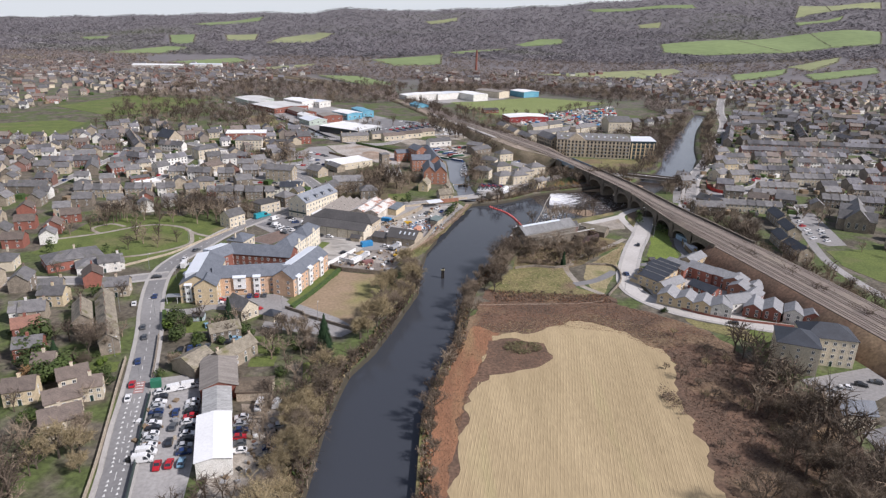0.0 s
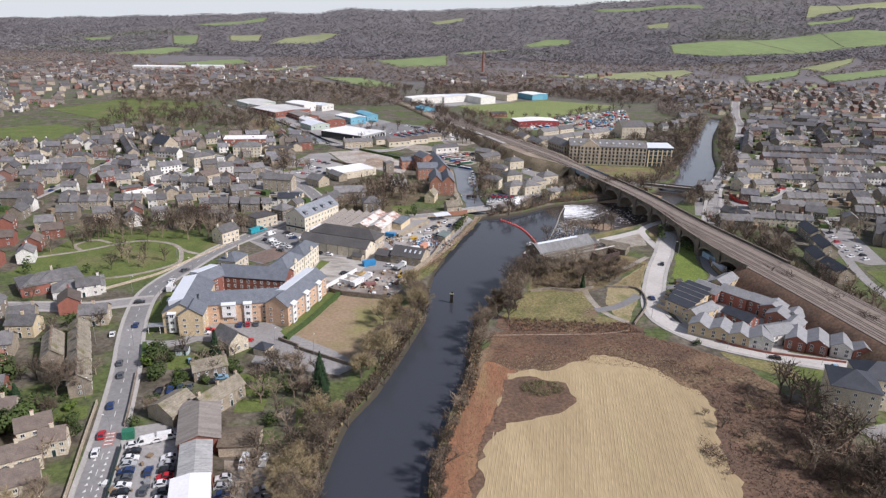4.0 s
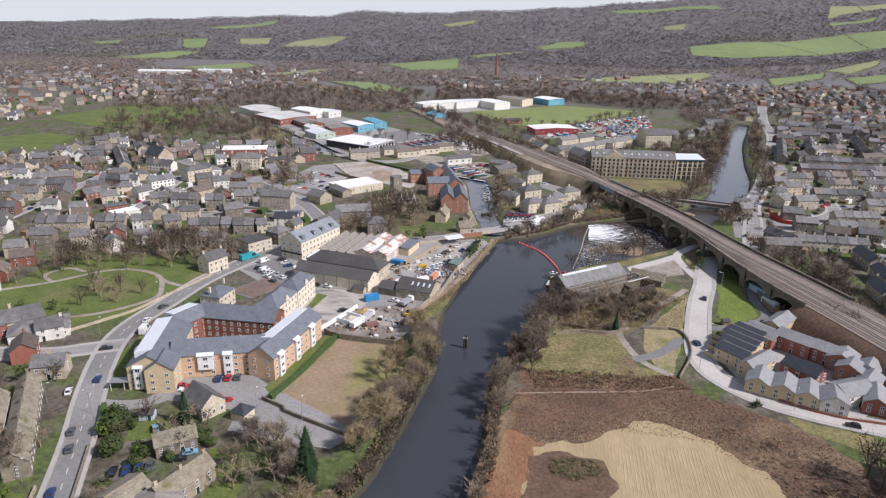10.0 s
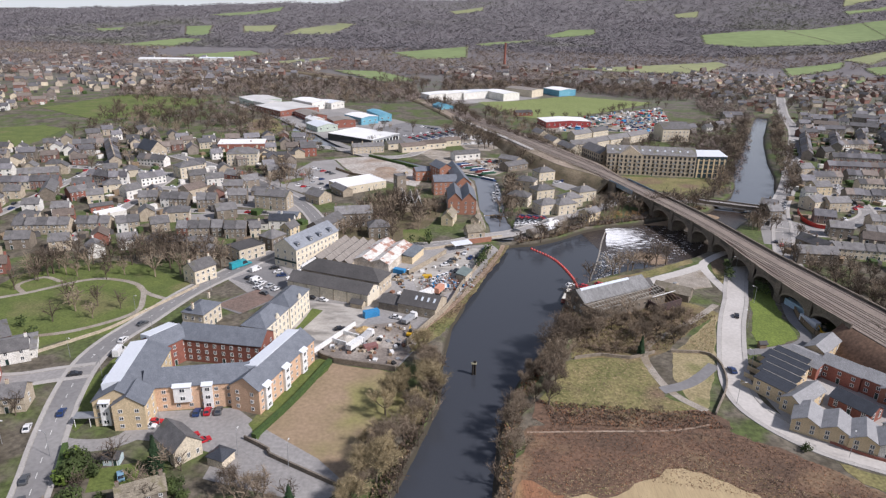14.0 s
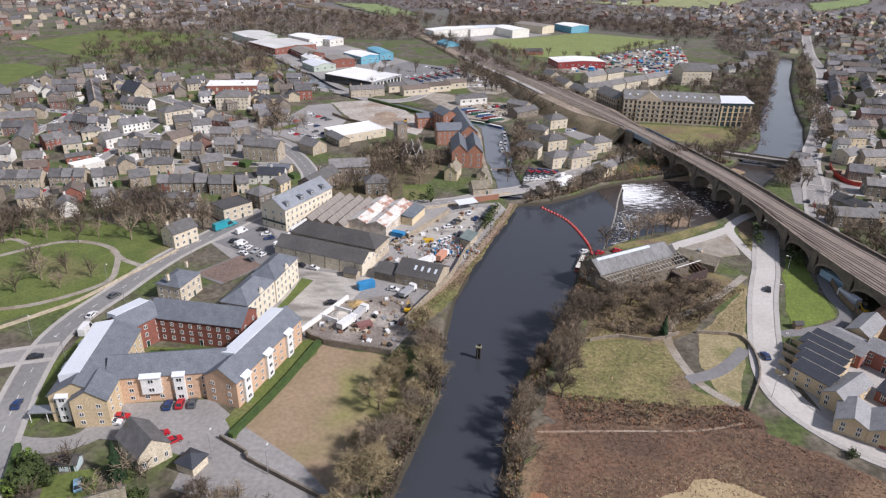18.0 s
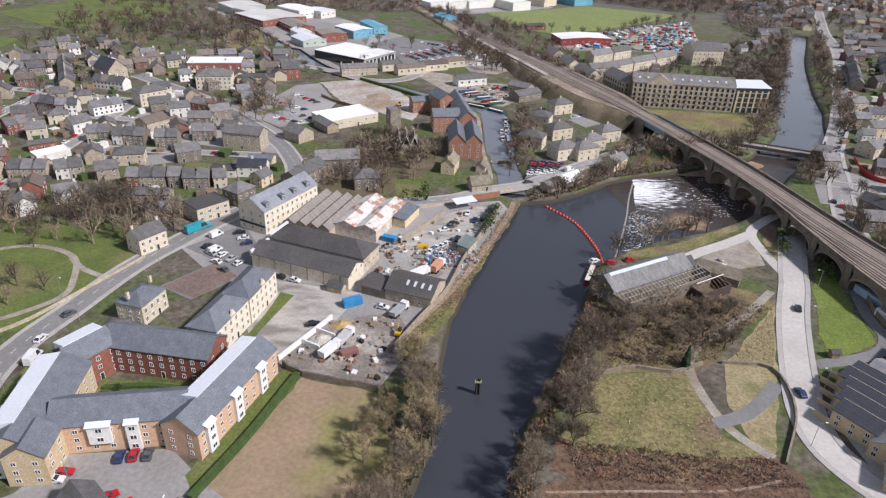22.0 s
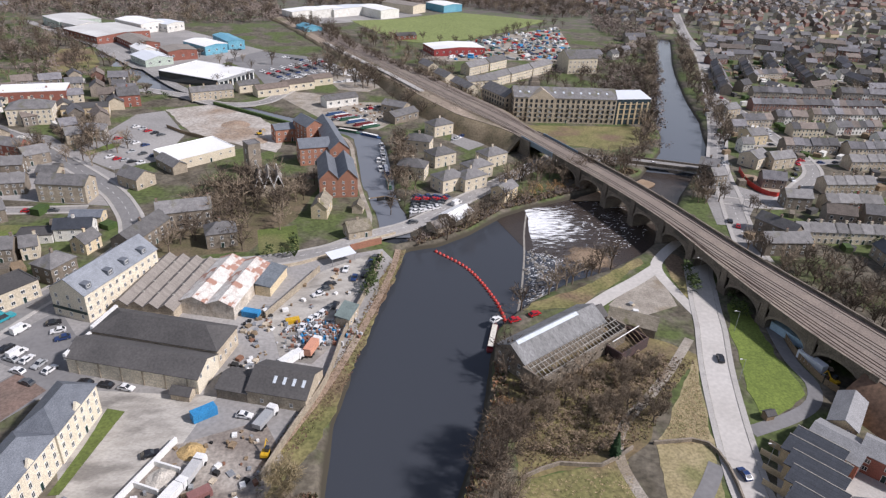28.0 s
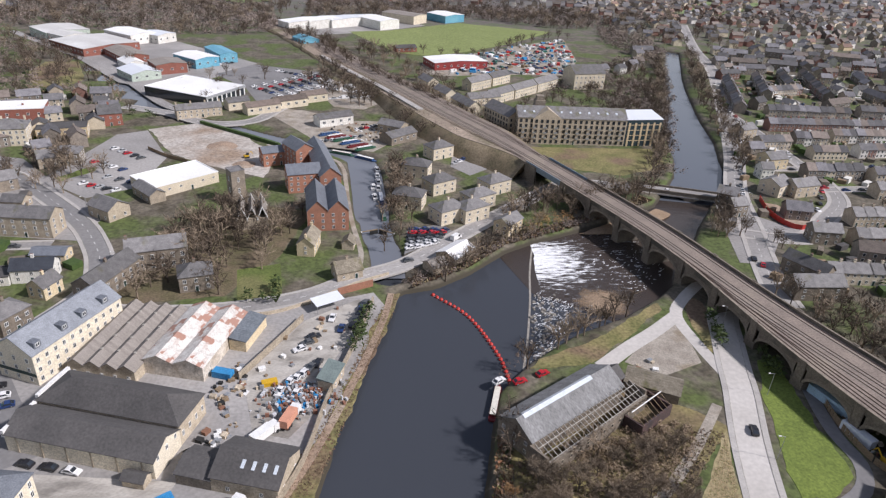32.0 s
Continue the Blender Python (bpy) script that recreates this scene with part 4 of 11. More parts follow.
P("field_clearing", [(37, 294), (52, 298), (67, 299), (66, 274), (76, 268), (60, 266), (30, 266), (26, 270)], G + 0.075, MEADOW, "rough grass clearing by the river", "grass")
P("field_wedge", [(104, 337), (91, 302), (88, 292), (77, 266), (75, 268), (72, 285), (77, 304)], G + 0.055, mat("tufted_straw_grass", (0.33, 0.275, 0.16), (0.24, 0.2, 0.105), 0.2, 1.5, 0.95, c=(0.19, 0.18, 0.08), cpos=0.56), "wedge of yellow tufted grass", "grass")
P("field_verge", [(106, 244), (130, 234), (158, 228), (160, 220), (128, 222), (108, 236)], G + 0.055, MEADOW, "rough grass beside the estate road", "grass")
P("field_scrub", [(40, 296), (44, 330), (52, 350), (70, 362), (100, 345), (106, 338), (92, 326), (76, 306), (66, 299)], G + 0.04, mat("scrubby_earth", (0.17, 0.125, 0.075), (0.13, 0.11, 0.05), 0.12, 1.2, 0.95, c=(0.22, 0.19, 0.08), cpos=0.56), "scrubby ground behind the derelict works", "wasteland")
P("lawn_strip", [(130.5, 366), (138, 368), (134, 352), (130.5, 338), (130.3, 326), (127.5, 319.5), (121, 314), (114, 311), (109.3, 311.5), (112.8, 322), (121.5, 347)], G + 0.07, mat("bright_lawn", (0.15, 0.195, 0.04), (0.12, 0.16, 0.033), 0.15, 1.5, 0.95), "bright mown lawn beside the road", "lawn")
P("spur_island", [(118, 368), (123, 368), (130, 395), (128, 402), (121, 400), (118.5, 385)], G + 0.06, MEADOW, "grass island between the lanes", "grass")
P("spur_bank", [(113, 400), (100, 392), (84, 380), (62, 371), (58, 366), (78, 368), (95, 381), (112, 396)], G + 0.03, MEADOW, "grassy river bank beside the apron", "grass")
P("apron", [(115, 388), (100, 379), (88, 368), (96, 360), (112, 366)], G + 0.05, GRAVEL, "cracked concrete apron", "yard")
P("mill_lawn", [(108, 568), (185, 566), (180, 545), (168, 531), (147, 523), (125, 532), (112, 546)], G + 0.06, MEADOW, "mown green before the stone mill", "lawn")
P("demolition_plot", [(-104, 594), (-80, 607), (-52, 585), (-28, 550), (-34, 520), (-58, 534), (-82, 552)], G + 0.04, mat("broken_slabs", (0.45, 0.42, 0.385), (0.34, 0.3, 0.26), 0.06, 0.7, 0.95, c=(0.28, 0.21, 0.155), cpos=0.6), "cleared demolition plot of rubble and earth", "plot")
P("car_park", [(-132, 518), (-118, 584), (-104, 592), (-84, 548), (-88, 508), (-106, 496)], G + 0.045, TARMAC, "town car park", "car park")
P("car_park", [(-90, 730), (-66, 766), (-34, 752), (-16, 745), (4, 707), (-14, 681), (-27, 668), (-50, 650), (-63, 690)], G + 0.045, TARMAC_DARK, "store car park full of cars", "car park")
P("field_sports", [(10.8, 930), (53.7, 945), (136.7, 1010), (237, 968), (173, 891), (124, 844), (81, 817.6), (51, 826)], G + 0.2, mat("sports_turf", (0.2, 0.235, 0.085), (0.175, 0.21, 0.07), 0.02, 0.6, 0.95), "wide green sports field", "field")
P("field_left", [(-460, 790), (-425, 910), (-310, 880), (-320, 775), (-365, 728)], G + 0.2, LAWN, "green playing field among houses", "field")
P("field_left", [(-470, 650), (-398, 694), (-368, 680), (-356, 598), (-420, 575)], G + 0.2, LAWN, "green field at the edge of town", "field")
P("field_school", [(215, 335), (262, 343), (290, 300), (240, 268), (217, 292), (211, 314)], G + 0.1, LAWN, "mown green beside the railway", "field")
P("church_parking", [(224, 396), (237, 415), (247, 410), (232, 346), (221, 344), (216, 352)], G + 0.06, TARMAC, "pale tarmac parking beside the stone church", "car park")
P("verge_green", [(128, 236), (139, 235), (135, 217), (124, 207), (121, 214), (128, 223)], G + 0.07, LAWN, "mown grass beside the stone flats", "lawn")
P("canal_court", [(59, 536), (62, 551), (79, 557), (82, 536), (67, 523)], G + 0.06, TARMAC, "tarmac court between the cream houses", "car park")
P("canal_lawn", [(62, 567), (74, 562), (73, 551), (60, 551)], G + 0.05, LAWN, "small lawn beside the cream houses", "lawn")
P("station_yard", [(-24, 730), (16, 705), (34, 664), (17, 640), (-2, 646), (-18, 700)], G + 0.04, GRAVEL, "pale station yard with parked vans", "yard")
P("garden_memorial", [(-34, 430), (-19, 434), (-16.5, 409), (-31, 407)], G + 0.05, LAWN, "small memorial garden lawn", "garden")
P("churchyard", [(-72, 408), (-36, 412), (-20, 440), (-10, 480), (-40, 490), (-62, 470), (-70, 440)], G + 0.03, mat("leaf_litter", (0.15, 0.115, 0.075), (0.1, 0.09, 0.045), 0.15, 1.5, 0.95), "leaf-strewn churchyard ground", "grounds")
P("boatyard", [(-17, 586), (-6, 566), (20, 558), (33, 577), (33, 614), (9, 615), (-20, 636), (-34, 640), (-38, 622)], G + 0.04, GRAVEL, "gravel boatyard by the canal", "yard")
P("estate_court", [(98, 285), (108, 300), (128, 303), (146, 285), (150, 258), (128, 243), (112, 250), (100, 264)], G + 0.04, PAVING, "paved court of the new estate", "yard")
P("flats_parking", [(130, 196), (136, 180), (150, 184), (176, 200), (180, 214), (160, 206)], G + 0.06, TARMAC, "parking bays behind the stone flats", "car park")
P("house_drive", [(134, 166), (131, 130), (128, 60), (138, 60), (142, 130), (146, 170)], G + 0.05, TARMAC_DARK, "tarmac drive past the gardens", "drive")
P("yard_cars", [(-72, 120), (-79, 146), (-83.4, 161), (-87.5, 175), (-90, 186), (-78, 190), (-66, 160), (-58, 118)], G + 0.04, TARMAC, "worn yard packed with parked cars", "yard")
P("yard_cars", [(-58, 126), (-54, 160), (-58, 172), (-42, 172), (-34, 160), (-36, 128)], G + 0.045, GRAVEL, "oil-stained yard beside the white shed", "yard")
P("sandbank", [(78, 398), (84, 391), (98, 393), (114, 408), (112, 420), (98, 421), (84, 414), (78, 406)], 0.13, SHOAL, "wet orange sandbank below the weir", "sandbank", depth=0.03)
P("gravel_bar", [(118, 458), (134, 462), (154, 478), (150, 484), (128, 473), (104, 459)], 0.7, mat("reedy_bar", (0.33, 0.24, 0.16), (0.24, 0.17, 0.11), 0.2, 1.5, 0.95), "pale reedy bar between the bridges", "bank")
P("building_plot", [(205, 488), (202, 471), (202.4, 462), (206.5, 458), (216, 463), (221, 472), (211, 484)], G + 0.15, DIRT, "bare earth building plot", "plot")
P("scrap_field", [(88, 812), (131, 838), (178, 880), (238, 925), (216, 810), (187, 752), (130, 750), (86, 741), (63, 745), (72, 790)], G + 0.05, GRAVEL, "yard of parked vehicles and scrap", "yard")
P("river_wall_bank", [(-23, 300), (-14, 318), (-1, 346), (7.5, 370), (15, 397), (20, 411), (23, 411), (20, 398), (11, 372), (4, 348), (-1.5, 330), (-8, 310), (-18, 296)], G + 0.04, MEADOW, "mossy river bank below the yard wall", "bank")

# ---- railway ----
RAIL = smooth_line([(199, 150), (191, 184), (180, 233), (166, 293), (154, 339), (141.5, 383), (127.5, 443), (108.5, 501), (91.5, 549), (67.5, 609), (39.5, 693), (-0.5, 800), (-52, 928), (-140, 1076), (-260, 1206), (-420, 1330)], 3.0)
RAIL_Z = [10.6 - 6.2 * float(sstep(560, 800, q.y)) for q in RAIL]
y_of = [q.y for q in RAIL]


def cut(y0, y1):
    ids = [i for i, q in enumerate(RAIL) if y0 <= q.y <= y1]
    return [RAIL[i] for i in ids], [RAIL_Z[i] for i in ids]


def west_half(y):
    """Half width of the line on its river side: two more tracks join from the south."""
    return 6.9 + 9.5 * (1 - float(sstep(330, 420, y)))


def edge(line, extra):
    return [-west_half(q.y) - extra for q in line]


rail = thing("railway", ribbon(RAIL, edge(RAIL, 0.0), 6.9, -0.3, 0.0, zs=RAIL_Z), BALLAST, None, "double railway on brown ballast with a disused bed", "railway", kind="structure")
for off in (-5.4, -1.8, 5.0):
    for s in (-0.72, 0.72):
        part("rail", ribbon(RAIL, off + s - 0.08, off + s + 0.08, 0.0, 0.18, zs=RAIL_Z), RAILSTEEL, rail)
south, south_z = cut(150, 428)
for reach in (4.8, 8.4):
    offs = [-5.4 - reach * (1 - float(sstep(320, 426, q.y))) for q in south]
    for s in (-0.72, 0.72):
        part("rail", ribbon(south, [o + s - 0.08 for o in offs], [o + s + 0.08 for o in offs], 0.0, 0.18, zs=south_z), RAILSTEEL, rail)
sl = Mesh()
for i in range(len(RAIL) - 1):
    if RAIL[i].y > 760:
        break
    d = (RAIL[i + 1] - RAIL[i]).normalized()
    a = math.atan2(-d.x, d.y)
    for k in range(4):
        q = RAIL[i].lerp(RAIL[i + 1], k / 4)
        for off in (-13.8, -10.2, -5.4, -1.8, 5.0) if q.y < 322 else (-5.4, -1.8, 5.0):
            sl.box(off - 1.25, off + 1.25, -0.13, 0.13, RAIL_Z[i] - 0.1, RAIL_Z[i] + 0.05, turn=(q.x, q.y, a))
tagged(part("sleeper", sl, SLEEPER, rail, "concrete sleepers"), kind="stuff")


def embankment(y0, y1, name, label, toe=9.0, top=(7.6, 7.6)):
    line, zs = cut(y0, y1)
    m = Mesh()
    for s in (-1, 1):
        k = len(m.v)
        for i, q in enumerate(line):
            w_ = (west_half(q.y) + 0.7 if s < 0 else 7.6) + (top[0 if s < 0 else 1] - 7.6) * float(sstep(524, 572, q.y))
            d = (line[min(i + 1, len(line) - 1)] - line[max(i - 1, 0)]).normalized()
            n = Vector((d.y, -d.x)) * s
            wob = 1.2 * noise.noise(Vector((q.x * 0.11, q.y * 0.11, s)))
            spread = toe * max(0.12, (zs[i] - G) / 8.4)
            for off, z in ((0, zs[i] - 0.31), (w_, zs[i] - 0.31), (w_ + spread * 0.5 + wob, (zs[i] + G) / 2 + 0.5 * wob), (w_ + spread + wob, G - 0.5)):
                e = q + n * off
                m.v.append((e.x, e.y, z))
        for i in range(len(line) - 1):
            for j in range(3):
                a = k + 4 * i + j
                m.f.append((a, a + 1, a + 5, a + 4))
                m.s.append(0)
        m.f.append((k, k + 1, k + 2, k + 3))
        m.s.append(0)
    return thing(name, m, BRACKEN if y0 < 300 else mat("bank_scrub", (0.2, 0.155, 0.1), (0.13, 0.11, 0.065), 0.1, 1.0, 0.95, c=(0.26, 0.21, 0.14), cpos=0.58), None, label, "embankment", kind="structure", smooth=True)


embankment(100, 322, "embankment_south", "scrubby railway embankment")
embankment(520, 1300, "embankment_north", "scrubby railway embankment running north", 9.0, (19.0, 14.0))
yl, yz = cut(526, 1010)
wide = [float(sstep(526, 575, q.y)) for q in yl]
thing("railway_land", ribbon(yl, [-6.96 - 11.5 * k for k in wide], -6.95, -0.5, -0.04, zs=yz), mat("stony_railway_land", (0.34, 0.275, 0.215), (0.23, 0.185, 0.145), 0.06, 0.7, 0.95, c=(0.16, 0.14, 0.09), cpos=0.57), None, "bare tan railway land beside the tracks", "railway", kind="structure")
thing("siding", ribbon(yl, 6.95, [6.96 + 6.0 * k for k in wide], -0.5, -0.05, zs=yz), BALLAST, None, "weedy disused siding beside the tracks", "railway", kind="structure")
for off in (-5.4 - 4.2, -5.4 - 2.8, 5.0 + 3.2, 5.0 + 4.6):
    part("rail", ribbon(yl, [off * (0.62 + 0.38 * k) - 0.08 for k in wide], [off * (0.62 + 0.38 * k) + 0.08 for k in wide], -0.04, 0.14, zs=yz), RAILSTEEL, rail)
for y0, y1, a, b in ((700, 800, -16.5, -12.5), (618, 700, -15.5, -11.5)):
    pl, pz = cut(y0, y1)
    thing("station_platform", ribbon(pl, a, b, -0.3, 0.9, zs=pz), PAVING, None, "long bare railway platform with a pale edge", "platform", kind="structure")
# the long stone viaduct: piers, arches and parapets
vline, vz = cut(318, 494)
viaduct = thing("viaduct", ribbon(vline, edge(vline, 0.4), 7.3, 9.6, 10.28), VIADUCT, None, "weathered stone railway viaduct of round arches", "viaduct", kind="structure")
length = sum((vline[i + 1] - vline[i]).length for i in range(len(vline) - 1))


def along(line, s):
    for i in range(len(line) - 1):
        l_ = (line[i + 1] - line[i]).length
        if s <= l_ or i == len(line) - 2:
            return line[i].lerp(line[i + 1], s / l_), (line[i + 1] - line[i]).normalized()
        s -= l_


NB = 9
bay = length / NB
for b in range(NB + 1):
    q, d = along(vline, min(b * bay, length - 0.01))
    m = Mesh()
    wh = west_half(q.y)
    m.box(-wh - 0.6, 7.5, -2.0, 2.0, -2.0, 4.6)
    m.box(-wh - 0.85, 7.75, -2.2, 2.2, 4.6, 5.0)
    m.box(-wh - 1.0, -wh - 0.4, -1.3, 1.3, 5.0, 11.9)
    m.box(7.3, 7.9, -1.0, 1.0, 5.0, 11.9)
    part("pier", m, VIADUCT, viaduct, m=Matrix.Translation((q.x, q.y, 0)) @ Matrix.Rotation(math.atan2(-d.x, d.y), 4, "Z"))
    if b == NB:
        break
    q2, _ = along(vline, min((b + 1) * bay, length - 0.01))
    c = (q + q2) / 2
    ang = math.atan2(-(q2 - q).x, (q2 - q).y)
    half = (q2 - q).length / 2
    r = half - 1.95
    wl0, wl1 = -west_half(q.y) - 0.4, -west_half(q2.y) - 0.4
    arc = [(r * math.cos(math.pi * (1 - k / 12)), 4.5 + 3.9 * math.sin(math.pi * k / 12)) for k in range(13)]
    m = Mesh()
    for sgn in (-1, 1):
        for k in range(12):
            (y0, z0), (y1, z1) = arc[k], arc[k + 1]
            x0, x1 = (7.3, 7.3) if sgn > 0 else (wl0 + (wl1 - wl0) * k / 12, wl0 + (wl1 - wl0) * (k + 1) / 12)
            m.face([(x0, y0, z0), (x1, y1, z1), (x1, y1, 9.7), (x0, y0, 9.7)])
            m.face([(x0 + sgn * 0.14, y0, z0), (x1 + sgn * 0.14, y1, z1), (x1 + sgn * 0.14, y1 * 1.07, z1 + 0.75), (x0 + sgn * 0.14, y0 * 1.07, z0 + 0.75)], 1)
    for k in range(12):
        (y0, z0), (y1, z1) = arc[k], arc[k + 1]
        m.face([(wl0 + (wl1 - wl0) * k / 12, y0, z0), (7.3, y0, z0), (7.3, y1, z1), (wl0 + (wl1 - wl0) * (k + 1) / 12, y1, z1)])
    part("arch", m, [VIADUCT, STONE_DARK], viaduct, m=Matrix.Translation((c.x, c.y, 0)) @ Matrix.Rotation(ang, 4, "Z"))
for lo, hi, z0, z1, nm, mt, lab in ((0.05, 0.55, 9.6, 11.5, "parapet", VIADUCT, "stone parapet"), (-0.05, 0.65, 11.5, 11.7, "coping", STONE_DARK, "weathered stone coping")):
    part(nm, ribbon(vline, edge(vline, hi), edge(vline, lo), z0, z1), mt, viaduct, lab)
    part(nm, ribbon(vline, 6.9 + lo, 6.9 + hi, z0, z1), mt, viaduct, lab)
gline, gz = cut(491, 523)
girder = thing("girder_bridge", ribbon(gline, -7.0, 7.0, 9.5, 10.3), GREYSTEEL, None, "steel girder railway bridge over the lane", "bridge", kind="structure")
for s in (-1, 1):
    a, b = sorted((s * 7.0, s * 7.35))
    part("girder", ribbon(gline, a, b, 8.9, 11.6), plain("blue_grey_girder", (0.2, 0.26, 0.32), 0.5, 0.3), girder)
    a, b = sorted((s * 7.2, s * 8.0))
    part("retaining_wall", ribbon(cut(511, 530)[0], a, b, G - 0.5, 10.9), VIADUCT, girder, "stone retaining wall")

# garden lawns among the old houses, and the green beside the cream flats
for x, y, w, d, r, lab in ((-89, 225, 12, 9, 20, "garden lawn behind the summer house"), (-58.5, 199, 9, 7, 5, "small square garden lawn"), (-59, 208, 9, 6, 5, "small square garden lawn"), (-63, 215.5, 10, 5, 5, "narrow garden lawn by the cottages"), (-111, 192, 9, 7, 15, "garden lawn below the old terrace"), (-37, 193, 12, 14, 10, "riverside lawn under bare trees"), (-118, 163, 9, 6, 20, "front garden lawn"), (-114.5, 204, 7, 8, 15, "garden lawn below the road wall"), (-84, 198, 10, 6, 20, "rough garden lawn"), (-136, 236, 12, 9, 20, "back garden lawn")):
    ca_, sa_ = math.cos(math.radians(r)), math.sin(math.radians(r))
    P("garden_lawn", [(x + ca_ * u - sa_ * v, y + sa_ * u + ca_ * v) for u, v in ((-w / 2, -d / 2), (w / 2, -d / 2), (w / 2, d / 2), (-w / 2, d / 2))], G + 0.05, LAWN, lab, "lawn", rough=0.25)
P("flats_lawn", [(-60.6, 328.5), (-56, 327), (-62.6, 301), (-65, 301), (-62, 316)], G + 0.09, LAWN, "strip of lawn beside the cream flats", "lawn", rough=0.1)
P("works_grounds", [(-205, 780), (-150, 700), (-118, 680), (-92, 712), (-64, 770), (-92, 800), (-140, 850), (-170, 870), (-215, 840)], G + 0.03, TARMAC, "grey tarmac round the industrial sheds", "yard")
P("factory_grounds", [(-60, 920), (-20, 905), (40, 935), (95, 985), (60, 1030), (-40, 1000)], G + 0.03, TARMAC, "grey yards round the white factory", "yard")
P("meadow_left", [(-218, 758), (-196, 762), (-174, 708), (-180, 676), (-200, 688), (-216, 720)], G + 0.03, MEADOW, "pale green meadow among bare trees", "field")
P("town_paving", [(-186, 470), (-96, 455), (-92, 480), (-118, 505), (-150, 545), (-196, 560)], G + 0.025, TARMAC, "paved yards between the town houses", "yard")
P("junction_apron", [(160, 428), (172, 426), (190, 448), (204, 446), (214, 456), (200, 462), (190, 476), (196, 492), (184, 496), (174, 470)], G + 0.06, TARMAC, "wide pale road junction at the bridge end", "road")
# faded red speed patch with white bars on the main road
patch_mesh = Mesh()
patch_mesh.box(-1.5, 1.5, -3.6, 3.6, 0.1, 0.125)
rp = thing("road_marking", patch_mesh, mat("faded_red_surface", (0.36, 0.2, 0.18), (0.3, 0.18, 0.165), 0.3, 2.0, 0.9), pose(-93.6, 180.0, G + 0.02, 0, 0, 17), "faded red road patch with white painted bars", "road marking", kind="structure")
for v_ in (-2.6, -0.9, 0.9, 2.6):
    bar = Mesh()
    bar.box(-1.1, 1.1, v_ - 0.22, v_ + 0.22, 0.125, 0.133)
    part("bar", bar, LANEPAINT, rp)

teeth = Mesh()
tline = smooth_line([(-71, 100), (-80.4, 135), (-84, 146.5), (-88.6, 161), (-93.0, 176)], 2.4)
for i in range(len(tline) - 1):
    d = (tline[i + 1] - tline[i]).normalized()
    n_ = Vector((d.y, -d.x))
    for off in (-1.55, 1.55):
        q = tline[i] + n_ * off
        pts_ = [q - n_ * 0.4 - d * 0.45, q + n_ * 0.4 - d * 0.45, q + n_ * 0.08 + d * 0.75]
        teeth.face([(v.x, v.y, G + 0.122) for v in pts_])
thing("road_teeth", teeth, LANEPAINT, None, "rows of white painted teeth along the main road", "road marking", kind="stuff")

# ---- trees and scrub: shared meshes ----
def limb(m, p, d, length, r, depth, tips, rg, spread=0.55, up=0.25):
    n = 3 if r > 0.12 else 2
    q = p
    for i in range(n):
        dd = (d + Vector((rg.uniform(-1, 1), rg.uniform(-1, 1), rg.uniform(-0.6, 1))) * 0.16).normalized()
        e = q + dd * length / n
        m.tube(q, e, r * (1 - 0.25 * i / n), r * (1 - 0.25 * (i + 1) / n), 5 if r > 0.12 else 3)
        q, d = e, dd
        if depth > 0 and (i > 0 or n < 3):
            for _ in range(2):
                side = Vector((rg.uniform(-1, 1), rg.uniform(-1, 1), rg.uniform(-0.1, 0.6))).normalized()
                nd = (d * (1 - spread) + side * spread + Vector((0, 0, up))).normalized()
                limb(m, q, nd, length * rg.uniform(0.5, 0.7), r * 0.5, depth - 1, tips, rg, spread, up)
    tips.append((q, d, r))


def twigs(m, tips, n, length, width, rg, droop=0.0):
    """Fine twigs as thin forked slivers round every branch tip."""
    for p, d, r in tips:
        for _ in range(n):
            o = Vector((rg.gauss(0, 1), rg.gauss(0, 1), rg.gauss(0.3, 0.8))).normalized()
            t = (d * 0.5 + o + Vector((0, 0, -droop))).normalized()
            a = p - d * rg.uniform(-0.2, 1.0) * length * 0.6
            l_ = length * rg.uniform(0.6, 1.4)
            s = t.cross(Vector((rg.uniform(-1, 1), rg.uniform(-1, 1), 0.3))).normalized() * width
            mid = a + t * l_ * 0.45
            m.face([a - s, a + s, a + t * l_])
            for _ in range(2):
                f = Vector((rg.gauss(0, 1), rg.gauss(0, 1), rg.gauss(0.2, 0.7))).normalized()
                m.face([mid - s * 0.8, mid + s * 0.8, mid + (t + f * 0.9).normalized() * l_ * 0.65])


def bare_tree(seed, height, spread, twig_m, ntw, label, droop=0.0, depth=3):
    rg = random.Random(seed)
    m, tips = Mesh(), []
    base = height * 0.022 + 0.05
    h0 = height * rg.uniform(0.2, 0.3)
    top = Vector((rg.uniform(-0.3, 0.3), rg.uniform(-0.3, 0.3), h0))
    m.tube((0, 0, -0.4), top, base * 1.25, base * 0.85, 7)
    for k in range(5):
        a = 2 * math.pi * k / 5 + rg.uniform(-0.4, 0.4)
        d = Vector((math.cos(a) * spread, math.sin(a) * spread, rg.uniform(0.7, 1.2))).normalized()
        if k == 0:
            d = Vector((0.1, 0, 1)).normalized()
        limb(m, top - Vector((0, 0, rg.uniform(0, 0.25) * h0)), d, height * rg.uniform(0.3, 0.42), base * 0.55, depth - 1, tips, rg)
    tree = thing("tree", m, BARK, pose(0, 0, -500), label, "tree")
    tw = Mesh()
    twigs(tw, tips, ntw + 1, height * 0.15, 0.026 + height * 0.0016, rg, droop)
    part("crown", tw, twig_m, tree, "fine bare twigs")
    return tree


